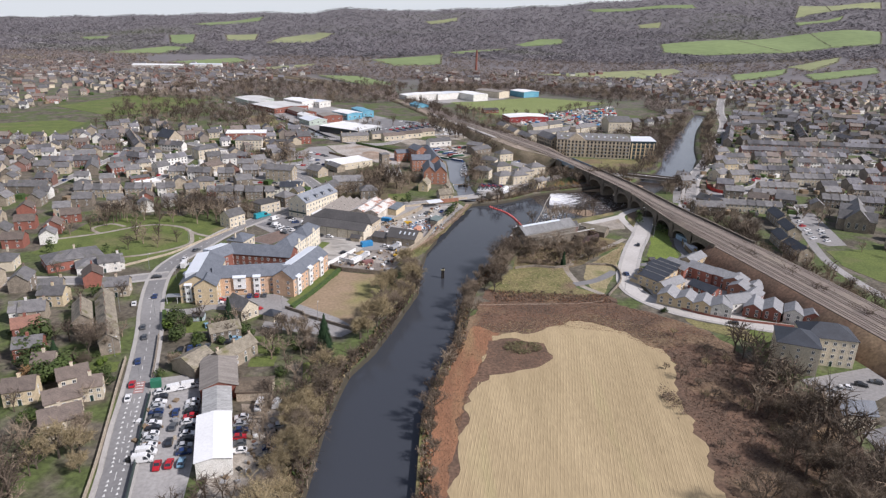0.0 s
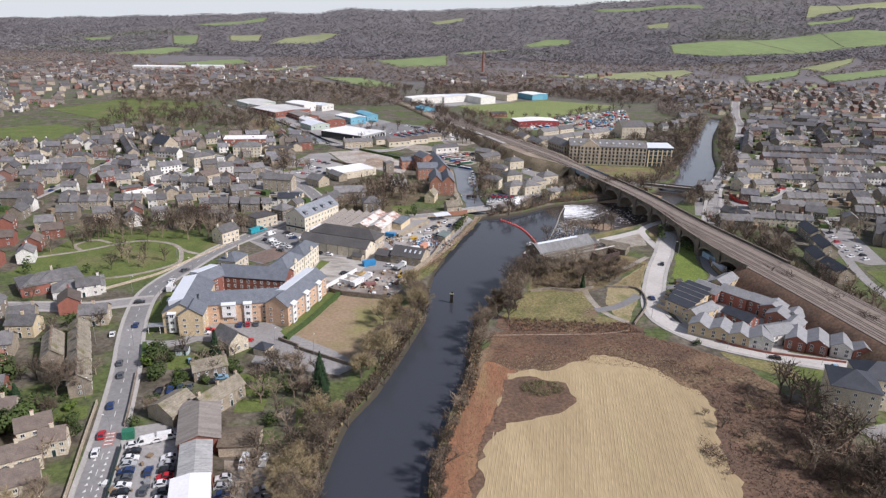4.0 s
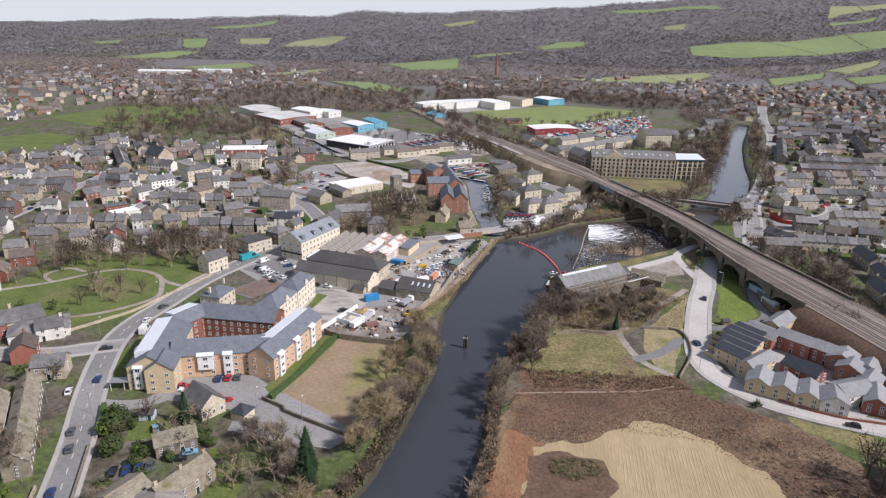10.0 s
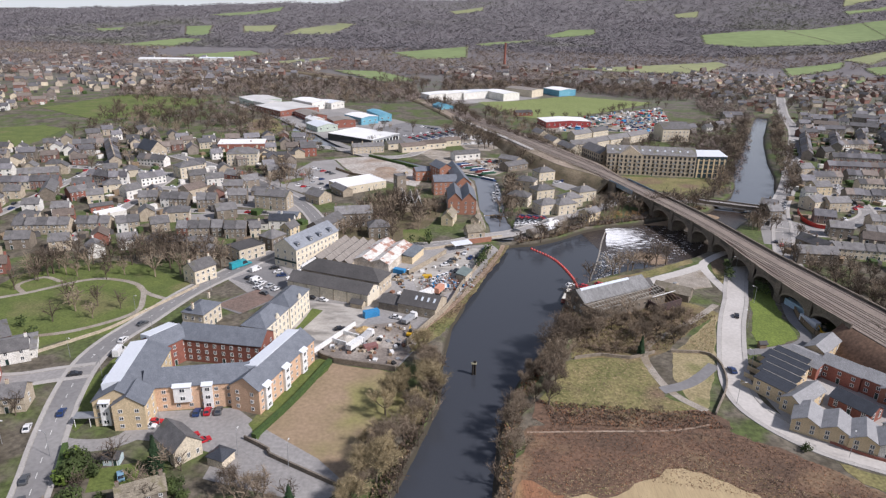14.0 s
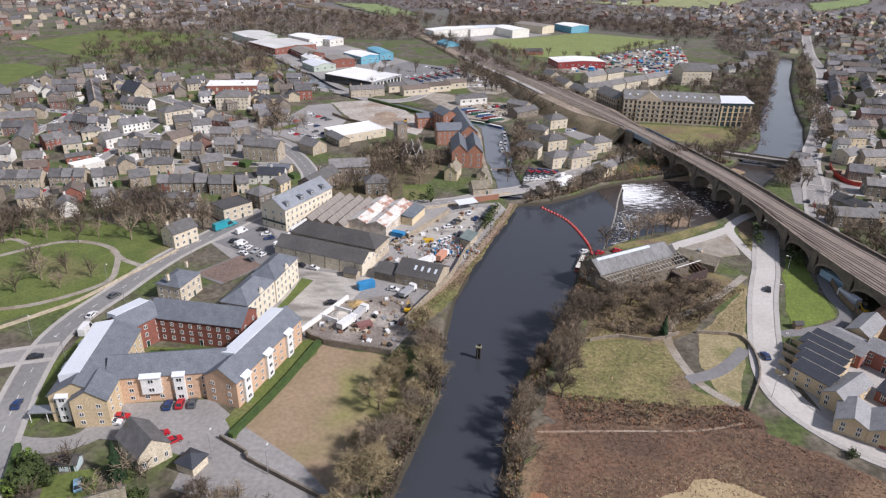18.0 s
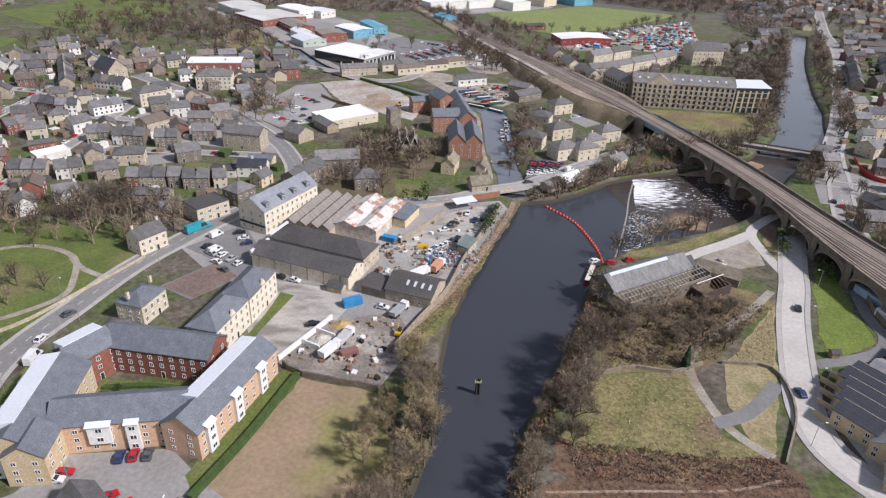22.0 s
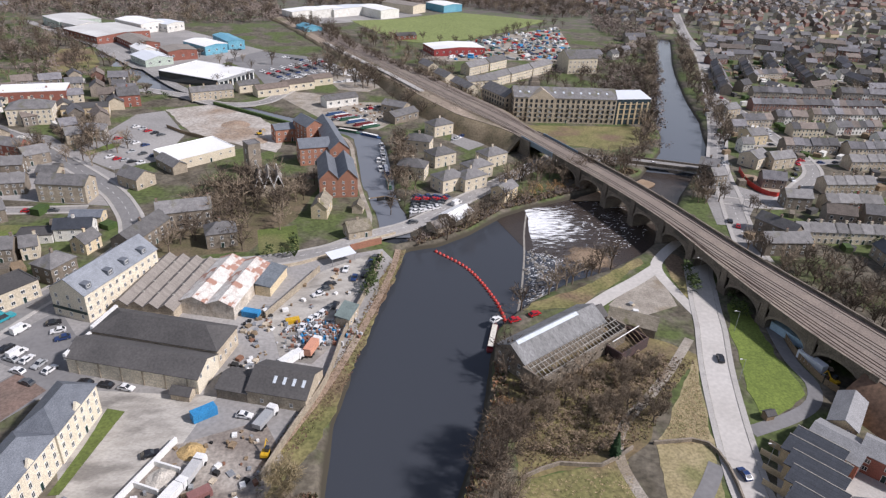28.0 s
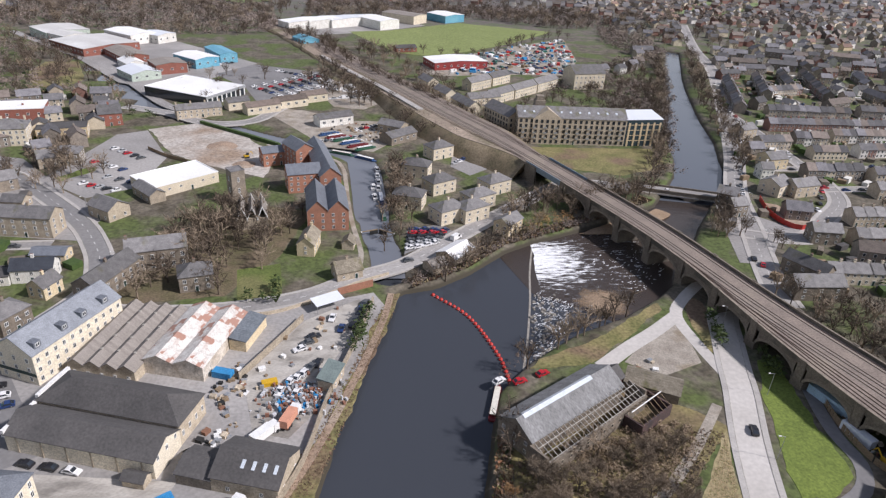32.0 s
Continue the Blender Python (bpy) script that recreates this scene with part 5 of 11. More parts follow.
def bush(seed, r, h, leaf_m, n, label, category="bush", size=0.3, name="bush"):
    rg = random.Random(seed)
    m = Mesh()
    for k in range(5):
        a = k * 1.26 + rg.uniform(-0.3, 0.3)
        m.tube((0, 0, -0.2), (math.cos(a) * r * 0.5, math.sin(a) * r * 0.5, h * 0.6), 0.06, 0.02, 3)
    ob = thing(name, m, BARK, pose(0, 0, -500), label, category)
    lv = Mesh()
    lobes = [(rg.uniform(-0.55, 0.55) * r, rg.uniform(-0.55, 0.55) * r, rg.uniform(0.35, 0.75) * h, rg.uniform(0.4, 0.6)) for _ in range(7)]
    for _ in range(n):
        lx, ly, lz, lr = rg.choice(lobes)
        d = Vector((rg.gauss(0, 1), rg.gauss(0, 1), rg.gauss(0, 0.9))).normalized()
        q = Vector((lx, ly, lz)) + Vector((d.x * r * lr, d.y * r * lr, d.z * h * lr * 0.8)) * rg.uniform(0.7, 1.05)
        if q.z < 0.05:
            continue
        u = d.cross(Vector((rg.uniform(-1, 1), rg.uniform(-1, 1), 1))).normalized() * size * rg.uniform(0.6, 1.3)
        w = d.cross(u).normalized() * size * rg.uniform(0.5, 1.0) + d * size * 0.3
        lv.face([q - u - w * 0.4, q + u - w * 0.3, q + w])
    part("foliage", lv, leaf_m, ob)
    return ob


def conifer(seed, h, r, label):
    rg = random.Random(seed)
    m = Mesh()
    m.tube((0, 0, -0.3), (0, 0, h * 0.96), 0.028 * h, 0.03, 6)
    ob = thing("conifer", m, BARK, pose(0, 0, -500), label, "conifer")
    f = Mesh()
    z = 0.06 * h
    while z < h:
        k = 1 - z / h
        rr = r * (k**0.75) * rg.uniform(0.85, 1.1) + 0.12
        n = max(6, int(rr * 9))
        for i in range(n):
            a = 2 * math.pi * i / n + rg.uniform(-0.3, 0.3)
            c, s = math.cos(a), math.sin(a)
            l_ = rr * rg.uniform(0.75, 1.15)
            wd = 0.32 + 0.1 * rr
            tip = (c * l_, s * l_, z - 0.12 * l_)
            f.face([(-s * 0.1, c * 0.1, z + 0.35), (c * l_ * 0.55 - s * wd, s * l_ * 0.55 + c * wd, z + 0.05), tip, (c * l_ * 0.55 + s * wd, s * l_ * 0.55 - c * wd, z + 0.05)])
            f.face([(c * l_ * 0.4, s * l_ * 0.4, z + 0.4), (c * l_ * 0.7 - s * wd * 0.7, s * l_ * 0.7 + c * wd * 0.7, z - 0.1), (c * l_ * 1.02, s * l_ * 1.02, z - 0.35)])
        z += 0.028 * h + 0.1
    part("foliage", f, NEEDLE, ob)
    return ob


OAKS = [bare_tree(s, h, 0.85, TWIG, 6, "bare grey-brown broadleaf tree in winter") for s, h in ((1, 13), (2, 15), (3, 11))]
GREYS = [bare_tree(s, h, 0.8, TWIG_GREY, 7, "bare pale-twigged broadleaf tree") for s, h in ((4, 12), (5, 9))]
WILLOWS = [bare_tree(s, h, 0.95, TWIG_OLIVE, 11, "budding olive-yellow willow on the river bank", 0.15) for s, h in ((6, 12), (7, 10), (8, 8))]
RUSTS = [bare_tree(s, h, 0.9, TWIG_RUST, 8, "russet-twigged bare shrub tree", 0.1) for s, h in ((9, 6), (10, 5))]
SHRUBS = [bare_tree(s, h, 1.2, t, 9, "tangle of bare scrub branches", 0.0, 2) for s, h, t in ((11, 5, TWIG), (12, 4, TWIG_GREY), (13, 4.5, TWIG_OLIVE))]
GREENS = [bush(21, 2.2, 3.0, LEAF, 420, "rounded dark evergreen garden shrub"), bush(22, 1.6, 2.0, LEAF_LIME, 320, "bright green garden bush"), bush(23, 3.0, 5.0, LEAF, 620, "ivy-clad dark green evergreen tree", "tree", 0.4, "evergreen_tree")]
CONIFERS = [conifer(31, 15, 3.6, "tall dark green riverside conifer"), conifer(32, 7, 1.5, "narrow dark green cypress"), conifer(33, 10, 2.8, "dark green garden spruce")]
KINDS = {"o": OAKS, "g": GREYS, "w": WILLOWS, "r": RUSTS, "s": SHRUBS, "e": GREENS, "c": CONIFERS}
GROUPS = {"o": "bare trees", "g": "bare trees", "w": "bank willows", "r": "russet shrubs", "s": "bare scrub", "e": "evergreen shrubs", "c": "conifers"}
tg = random.Random(42)
planted = []


far_trees = []
tree_count = 0


MAIN_LINE = smooth_line([(-71, 100), (-80.4, 135), (-88.6, 161), (-99.8, 198), (-107.3, 220), (-115.5, 241), (-122.5, 262), (-126.5, 280), (-126, 295), (-116, 338), (-97, 381), (-80, 418)], 5.0)


def plant(kind, x, y, scale=1.0, z=None):
    if y < 430 and any((q.x - x) ** 2 + (q.y - y) ** 2 < 36 for q in MAIN_LINE):
        return None
    global tree_count
    if kind[0] in "owgrs":
        tree_count += 1
    if y > 330 or (x < -118 and len(kind) == 1) or x > 112 or (z is not None and x > 100) or (len(kind) == 1 and kind in "owgrs" and tree_count > 420):
        far_trees.append((x, y, (G if z is None else z), scale, kind[0]))
        return None
    src = tg.choice(KINDS[kind]) if len(kind) == 1 else KINDS[kind[0]][int(kind[1])]
    m = pose(x, y, (G if z is None else z) - 0.02, 0, 0, tg.uniform(0, 360)) @ Matrix.Scale(scale * tg.uniform(0.88, 1.12), 4)
    t = copy_thing(src, m)
    t.matrix_basis = m
    tagged(t, group=GROUPS[kind[0]])
    planted.append((x, y))
    return t


def plant_line(kinds, pts, gap, jitter=1.5, scale=1.0, z=None):
    line = smooth_line(pts, 1.0)
    s = 0.0
    for i in range(len(line) - 1):
        s += (line[i + 1] - line[i]).length
        if s >= gap:
            s = tg.uniform(-0.25, 0.25) * gap
            q = line[i]
            plant(tg.choice(kinds), q.x + tg.uniform(-jitter, jitter), q.y + tg.uniform(-jitter, jitter), scale * tg.uniform(0.8, 1.15), z)


def plant_area(kinds, poly, n, scale=1.0, gap=2.0):
    xs, ys = [q[0] for q in poly], [q[1] for q in poly]
    done, tries = [], 0
    while len(done) < n and tries < n * 40:
        tries += 1
        x, y = tg.uniform(min(xs), max(xs)), tg.uniform(min(ys), max(ys))
        if inside(x, y, poly) and all((x - a) ** 2 + (y - b) ** 2 > gap * gap for a, b in done):
            done.append((x, y))
            plant(tg.choice(kinds), x, y, scale * tg.uniform(0.75, 1.2))


# river banks
plant_line("wwg", [(-39, -20), (-36, 130), (-37, 160), (-33, 192)], 3.4, 2.6, 0.95)
plant_line("wgs", [(-33, -20), (-32.5, 130), (-33, 162), (-30, 190), (-24, 208)], 4.5, 1.0, 0.7)
plant_line("wwwg", [(-27, 215), (-20, 235), (-13, 255), (-11, 270), (-12, 285), (-17, 298)], 3.4, 2.0, 1.05)
plant_line("wws", [(-22, 262), (-19, 280), (-25, 240)], 6.0, 2.0, 0.75)
plant_line("gso", [(4, 60), (3, 130), (2, 168), (5, 190), (12, 213)], 5.5, 1.2, 0.55)
plant_line("gs", [(12, 216), (15, 245), (19, 268), (25, 286)], 3.6, 1.6, 0.85)
plant_line("ggo", [(24, 262), (30, 282), (36, 300), (40, 312)], 3.6, 2.4, 1.0)
plant_line("rs", [(41, 318), (45, 332), (47, 342)], 4.0, 1.5, 0.9)
plant_area("gsgs", [(44, 302), (46, 326), (60, 332), (94, 332), (90, 322), (76, 307), (62, 301)], 46, 0.72, 2.6)
plant_area("ss", [(30, 258), (72, 262), (66, 266), (30, 268)], 14, 0.6, 2.0)
plant_area("sss", [(84, 205), (92, 228), (112, 232), (124, 190), (131, 167), (122, 120), (80, 120), (86, 180)], 44, 1.1, 3.2)
plant_area("gsg", [(100, 150), (116, 186), (128, 176), (128, 130), (96, 110)], 26, 1.15, 3.0)
plant_area("oogs", [(92, 108), (124, 112), (128, 150), (118, 165), (100, 150), (86, 128)], 22, 0.85, 3.4)
plant("s", 88, 195, 1.4)
plant_line("gs", [(66, 372), (76, 380), (90, 388), (104, 396)], 4.5, 1.2, 0.85)
plant_line("o", [(56, 366), (60, 369)], 2.2, 0.8, 0.75)
plant_line("rws", [(28, 418), (38, 421), (50, 430), (60, 440), (72, 450), (90, 461)], 4.0, 2.2, 0.75)
plant_line("rrg", [(120, 480), (146, 497), (158, 512), (180, 552), (200, 600), (232, 668), (262, 738)], 7.0, 3.0, 1.0)
plant_line("rog", [(214, 520), (228, 550), (246, 590), (268, 650), (290, 715), (316, 778)], 7.0, 3.0, 1.0)
plant_area("oog", [(160, 452), (172, 476), (180, 482), (186, 470), (174, 446)], 14, 0.8, 3.0)
plant_area("oos", [(146, 318), (156, 312), (168, 270), (175, 240), (168, 240), (152, 300)], 9, 0.5, 3.0)
plant_line("es", [(143, 352), (141, 362), (139, 374)], 3.0, 0.8, 0.8)
plant_line("so", [(183, 200), (172, 250), (160, 295), (152, 322)], 5.0, 1.5, 0.7, 4.5)
plant_line("sog", [(205, 200), (195, 260), (178, 320), (166, 370), (158, 400)], 5.0, 3.0, 0.8, 4.0)
plant_line("os", [(104, 560), (84, 600), (60, 660), (30, 730), (-10, 830)], 6.0, 3.0, 0.9)
plant_line("os", [(72, 556), (52, 600), (24, 680), (-16, 780)], 6.0, 3.0, 0.8)
# gardens left of the river
plant("c0", -38, 208, 1.05)
plant_area("wog", [(-56, 200), (-30, 205), (-30, 222), (-44, 222), (-66, 224)], 13, 0.8, 3.5)
plant_area("ogs", [(-52, 150), (-34, 140), (-32, 196), (-50, 196)], 34, 0.75, 3.0)
plant_area("eego", [(-96, 214), (-82, 206), (-72, 206), (-64, 224), (-80, 234), (-98, 230)], 16, 0.75, 4.0)
plant("c1", -79, 228, 1.6)
plant("e1", -101, 222, 1.9)
plant("e2", -94, 213, 1.2)
plant_area("oge", [(-130, 168), (-150, 250), (-128, 252), (-112, 206), (-100, 160), (-104, 140)], 30, 0.7, 5.0)
plant_area("gwo", [(-98, 120), (-90, 150), (-106, 152), (-130, 130), (-126, 90), (-86, 90)], 18, 0.9, 5.0)
plant_area("oogs", [(-70, 108), (-46, 104), (-36, 122), (-50, 132), (-62, 128)], 18, 0.75, 3.0)
plant_area("wo", [(-108, 108), (-92, 104), (-98, 132), (-112, 140)], 8, 1.0, 4.0)
# park
plant_area("oog", [(-200, 352), (-150, 388), (-112, 384), (-108, 366), (-150, 362), (-196, 340)], 26, 1.0, 4.0)
plant_area("oog", [(-198, 322), (-196, 362), (-150, 392), (-116, 382), (-106, 362), (-128, 352), (-146, 350), (-178, 346)], 40, 1.0, 5.0)
plant_line("oo", [(-122, 330), (-114, 346), (-106, 362)], 6.0, 1.5, 0.9)
plant_area("og", [(-160, 304), (-134, 312), (-136, 330), (-168, 326)], 6, 0.9, 8.0)
plant_area("ec", [(-196, 300), (-152, 294), (-150, 300), (-196, 312)], 6, 0.8, 5.0)
# churchyard and canal side
plant_area("oog", [(-70, 410), (-36, 412), (-22, 440), (-12, 478), (-40, 486), (-62, 468)], 44, 0.95, 4.2)
plant_area("oow", [(18, 440), (30, 448), (34, 478), (26, 520), (20, 480)], 12, 0.7, 3.5)
plant_line("e", [(-30, 408), (-22, 409), (-18, 418)], 4.0, 1.0, 0.7)
plant_line("e", [(6, 376), (10, 388), (12, 398)], 3.0, 0.7, 0.7)
plant("e2", -19, 407, 0.8)
plant_area("oog", [(-140, 500), (-122, 530), (-112, 540), (-104, 516), (-118, 500)], 10, 0.85, 5.0)
plant_line("c", [(121.5, 372), (124, 381), (126.5, 390)], 3.0, 0.6, 0.55)
plant_line("e", [(129.5, 356), (131.5, 364), (132, 369)], 2.6, 0.8, 0.9)
plant("c1", 64.5, 301, 1.05)
plant("e0", 99, 249, 0.9)
plant_area("oe", [(108, 540), (104, 600), (88, 620), (80, 590), (98, 560)], 10, 0.7, 4.0)
plant_area("oor", [(90, 612), (190, 596), (215, 640), (240, 700), (160, 680), (110, 650)], 46, 0.8, 5.0)
plant_line("cco", [(-150, 640), (-135, 628), (-118, 622), (-104, 616)], 6.0, 2.5, 0.75)
plant_area("oogc", [(-200, 640), (-330, 700), (-380, 760), (-300, 800), (-210, 740), (-160, 680)], 46, 1.0, 8.0)
plant_area("oog", [(-330, 480), (-240, 560), (-260, 650), (-360, 600), (-400, 520)], 22, 1.0, 9.0)
plant_line("oo", [(-20, 800), (60, 830), (120, 812), (200, 900), (250, 930)], 12, 4, 0.9)
plant_area("og", [(240, 300), (300, 340), (310, 480), (250, 420), (215, 360)], 20, 0.7, 7.0)
plant_area("oos", [(165, 392), (188, 400), (200, 384), (186, 352), (178, 342), (168, 366)], 22, 0.7, 4.0)


def crown_field(name, label, pts, size, blades, material, seed, tall=1.0, category="woodland", spray=0.34):
    """Far trees and hedges as loose crowns of small ragged sprays, too many to count."""
    rg = np.random.RandomState(seed)
    n = len(pts)
    c = np.array(pts)[:, None, :]
    s_ = size * rg.uniform(0.6, 1.3, (n, 1, 1))
    d = rg.normal(0, 1, (n, blades, 3))
    d *= rg.uniform(0.25, 1.0, (n, blades, 1)) / np.linalg.norm(d, axis=2, keepdims=True)
    mid = c + d * s_ * np.array((0.75, 0.75, 0.5 * tall)) + np.array((0, 0, 0.62 * tall)) * s_
    v = mid[:, :, None, :] + rg.normal(0, spray, (n, blades, 3, 3)) * s_[..., None] * np.array((1, 1, 0.45 * tall))
    k = n * blades
    me = bpy.data.meshes.new(name)
    me.vertices.add(k * 3)
    me.vertices.foreach_set("co", v.reshape(-1))
    me.loops.add(k * 3)
    me.loops.foreach_set("vertex_index", np.arange(k * 3))
    me.polygons.add(k)
    me.polygons.foreach_set("loop_start", np.arange(0, k * 3, 3))
    me.update(calc_edges=True)
    me.materials.append(material)
    return tagged(new(name, me), label, category, kind="stuff")


wg = np.random.RandomState(5)


def wood_value(x, y):
    return noise.noise(Vector((x * 0.0016 + 3, y * 0.0024, 1.7))) + 0.45 * noise.noise(Vector((x * 0.006, y * 0.008, 4.2)))


HILL_FIELDS = (
    [(632, 2028), (868, 2109), (1438, 2306), (1226, 1952), (1079, 1927), (898, 1809), (686, 1809), (600, 1890)],
    [(186, 1399), (314, 1463), (541, 1605), (541, 1545), (432, 1370), (294, 1364)],
    [(625, 1483), (788, 1572), (739, 1480), (582, 1349)],
    [(479, 1170), (583, 1300), (674, 1355), (489, 1148)],
    [(800, 1597), (1001, 1741), (948, 1655), (818, 1529)],
    [(780, 1477), (987, 1562), (945, 1479), (753, 1377)],
    [(528, 1148), (686, 1312), (709, 1305), (558, 1152)],
    [(1546, 3101), (2011, 3281), (1863, 3026), (1445, 2794), (1316, 2653)],
    [(1225, 2471), (1524, 2697), (1469, 2608), (1204, 2387)],
    [(652, 3317), (1146, 3299), (1121, 3164), (679, 3189)],
    [(769, 2793), (858, 2796), (821, 2686), (755, 2713)],
    [(222, 2223), (319, 2342), (391, 2323), (375, 2219), (245, 2177)],
    [(13, 1885), (187, 2126), (144, 1996), (28, 1817)],
    [(-97, 3082), (53, 3188), (44, 3044), (-69, 2951)],
    [(-854, 1683), (-765, 1896), (-692, 1868), (-697, 1689)],
    [(-595, 1467), (-492, 1610), (-443, 1532), (-483, 1389)],
    [(-534, 2057), (-556, 2328), (-492, 2596), (-396, 2459), (-419, 2161)],
    [(-1073, 2915), (-871, 3327), (-830, 3101), (-981, 2854)],
    [(-947, 2366), (-859, 2379), (-718, 1961), (-783, 1962)],
    [(-765, 2402), (-670, 2472), (-591, 2145), (-661, 2087)],
    [(-178, 1646), (-11, 1813), (-8, 1560), (-113, 1507)],
    [(-241, 1267), (-156, 1261), (-84, 1143), (-123, 1103)],
    [(-393, 1354), (-288, 1512), (-290, 1430), (-366, 1337)],
    [(-1211, 2288), (-1142, 2359), (-1084, 2200), (-1137, 2163)],
)
FIELD_GREENS = [mat("hill_pasture", (0.2, 0.255, 0.105), (0.165, 0.215, 0.09), 0.006, 0.05, 0.95, bump=0.0, grain=0.12), mat("pale_hill_pasture", (0.27, 0.285, 0.14), (0.225, 0.245, 0.12), 0.008, 0.05, 0.95, bump=0.0, grain=0.12)]
hedge_pts = []
for i, poly in enumerate(HILL_FIELDS):
    xs, ys = [q[0] for q in poly], [q[1] for q in poly]
    ux, uy = np.meshgrid(np.arange(min(xs), max(xs), 9.0), np.arange(min(ys), max(ys), 9.0))
    keep_ = signed_distance(ux.ravel() + 4.5, uy.ravel() + 4.5, poly) < 0
    fm = Mesh()
    for px_, py_ in zip(ux.ravel()[keep_], uy.ravel()[keep_]):
        ring = np.array([(px_, py_), (px_ + 9, py_), (px_ + 9, py_ + 9), (px_, py_ + 9)])
        fm.face(np.column_stack([ring, G + 1.2 + hill(ring[:, 0], ring[:, 1])]))
    thing("hill_field", fm, FIELD_GREENS[i % 3 == 1], None, "green pasture between woods on the hillside", "field", kind="structure")
    for q0, q1 in zip(poly, poly[1:] + poly[:1]):
        k_ = max(2, int(math.dist(q0, q1) / 6))
        hedge_pts += [(q0[0] + (q1[0] - q0[0]) * j / k_, q0[1] + (q1[1] - q0[1]) * j / k_) for j in range(k_)]
# hedges that cross the broad pastures
for q0, q1 in (((868, 2109), (898, 1809)), ((1150, 2200), (1079, 1927)), ((700, 1300), (753, 1377)), ((432, 1370), (420, 1480)), ((314, 1463), (294, 1364)), ((1700, 3170), (1560, 2860))):
    k_ = int(math.dist(q0, q1) / 6)
    hedge_pts += [(q0[0] + (q1[0] - q0[0]) * j / k_, q0[1] + (q1[1] - q0[1]) * j / k_) for j in range(k_)]
hx, hy = np.array(hedge_pts).T
crown_field("field_hedges", "dark hedges round the hill pastures", np.stack([hx, hy, G + 1.0 + hill(hx, hy)], -1), 3.6, 7, FLOORWOOD, 21, 0.8, "hedges")


def open_ground(x, y):
    """Which plan points lie outside every hill pasture."""
    out = np.ones(x.shape, bool)
    for poly in HILL_FIELDS:
        near_ = out & (x > min(q[0] for q in poly) - 14) & (x < max(q[0] for q in poly) + 14) & (y > min(q[1] for q in poly) - 30) & (y < max(q[1] for q in poly) + 14)
        ids = np.flatnonzero(near_)
        if len(ids):
            out[ids[signed_distance(x[ids], y[ids] + 12, poly) < 9]] = False
    return out


def scatter(n, y0, y1, keep=None):
    """Plan points spread evenly in depth as seen from the valley, clear of the pastures."""
    y = y0 * (y1 / y0) ** wg.uniform(0, 1, n)
    x = wg.uniform(-1, 1, n) * 0.76 * y
    ok = open_ground(x, y)
    if keep is not None:
        ok &= np.array([keep(a, b) for a, b in zip(x, y)])
    x, y = x[ok], y[ok]
    return np.stack([x, y, G - 1.0 + hill(x, y)], -1)


crown_field("woodland", "bare woods over the far hillsides, tinted with haze", scatter(46000, 1680, 3700, lambda x, y: wood_value(x, y) > -0.8), 10, 12, HAZEWOOD, 1, 0.8, "woodland", 0.2)
crown_field("woodland", "bare woods along the valley floor", scatter(20000, 1090, 1720, lambda x, y: wood_value(x * 1.7, y * 1.7) > (0.12 if x > 0.24 * y and y < 1420 else -0.3) and not (0 < x < 260 and y < 1010)), 6.5, 15, FLOORWOOD, 2, 1.0, "woodland", 0.18)


def far_tree_stuff(name, label, kinds, material, seed):
    """The trees past counting, as light copies of a few branching shapes."""
    rg = random.Random(seed)
    shapes = []
    for k in range(3):
        m, tips = Mesh(), []
        m.tube((0, 0, -1), (0, 0, 3), 0.3, 0.22, 4)
        for i in range(5):
            a = i * 1.256 + rg.uniform(-0.3, 0.3)
            limb(m, Vector((0, 0, rg.uniform(2, 3))), Vector((math.cos(a) * 0.55, math.sin(a) * 0.55, rg.uniform(0.7, 1.4))).normalized(), 5.6, 0.13, 0, tips, rg)
        tips = [(Vector((0, 0, 2)).lerp(p, f), d, r) for p, d, r in tips for f in (0.62, 0.82, 1.0)]
        twigs(m, tips, 4, 2.8, 0.1, rg)
        shapes.append((np.array(m.v), m.f))
    vs, fs, base = [], [], 0
    for x, y, z, s, k in far_trees:
        if k not in kinds:
            continue
        v, f = shapes[rg.randrange(3)]
        a, sc = rg.uniform(0, 6.28), s * rg.uniform(0.9, 1.35)
        c, d = math.cos(a) * sc, math.sin(a) * sc
        vs.append(np.stack([x + c * v[:, 0] - d * v[:, 1], y + d * v[:, 0] + c * v[:, 1], z + v[:, 2] * sc], -1))
        fs.extend(tuple(q + base for q in face) for face in f)
        base += len(v)
    if not vs:
        return
    me = bpy.data.meshes.new(name)
    me.from_pydata(np.concatenate(vs).tolist(), [], fs)
    me.materials.append(material)
    tagged(new(name, me), label, "trees", kind="stuff")


def far_bush_stuff():
    pts = [(x, y, z) for x, y, z, s, k in far_trees if k in "ec"]
    if pts:
        crown_field("far_evergreens", "dark evergreens among the far gardens", np.array(pts), 3.0, 60, LEAF, 9, 1.5, "evergreens", 0.16)


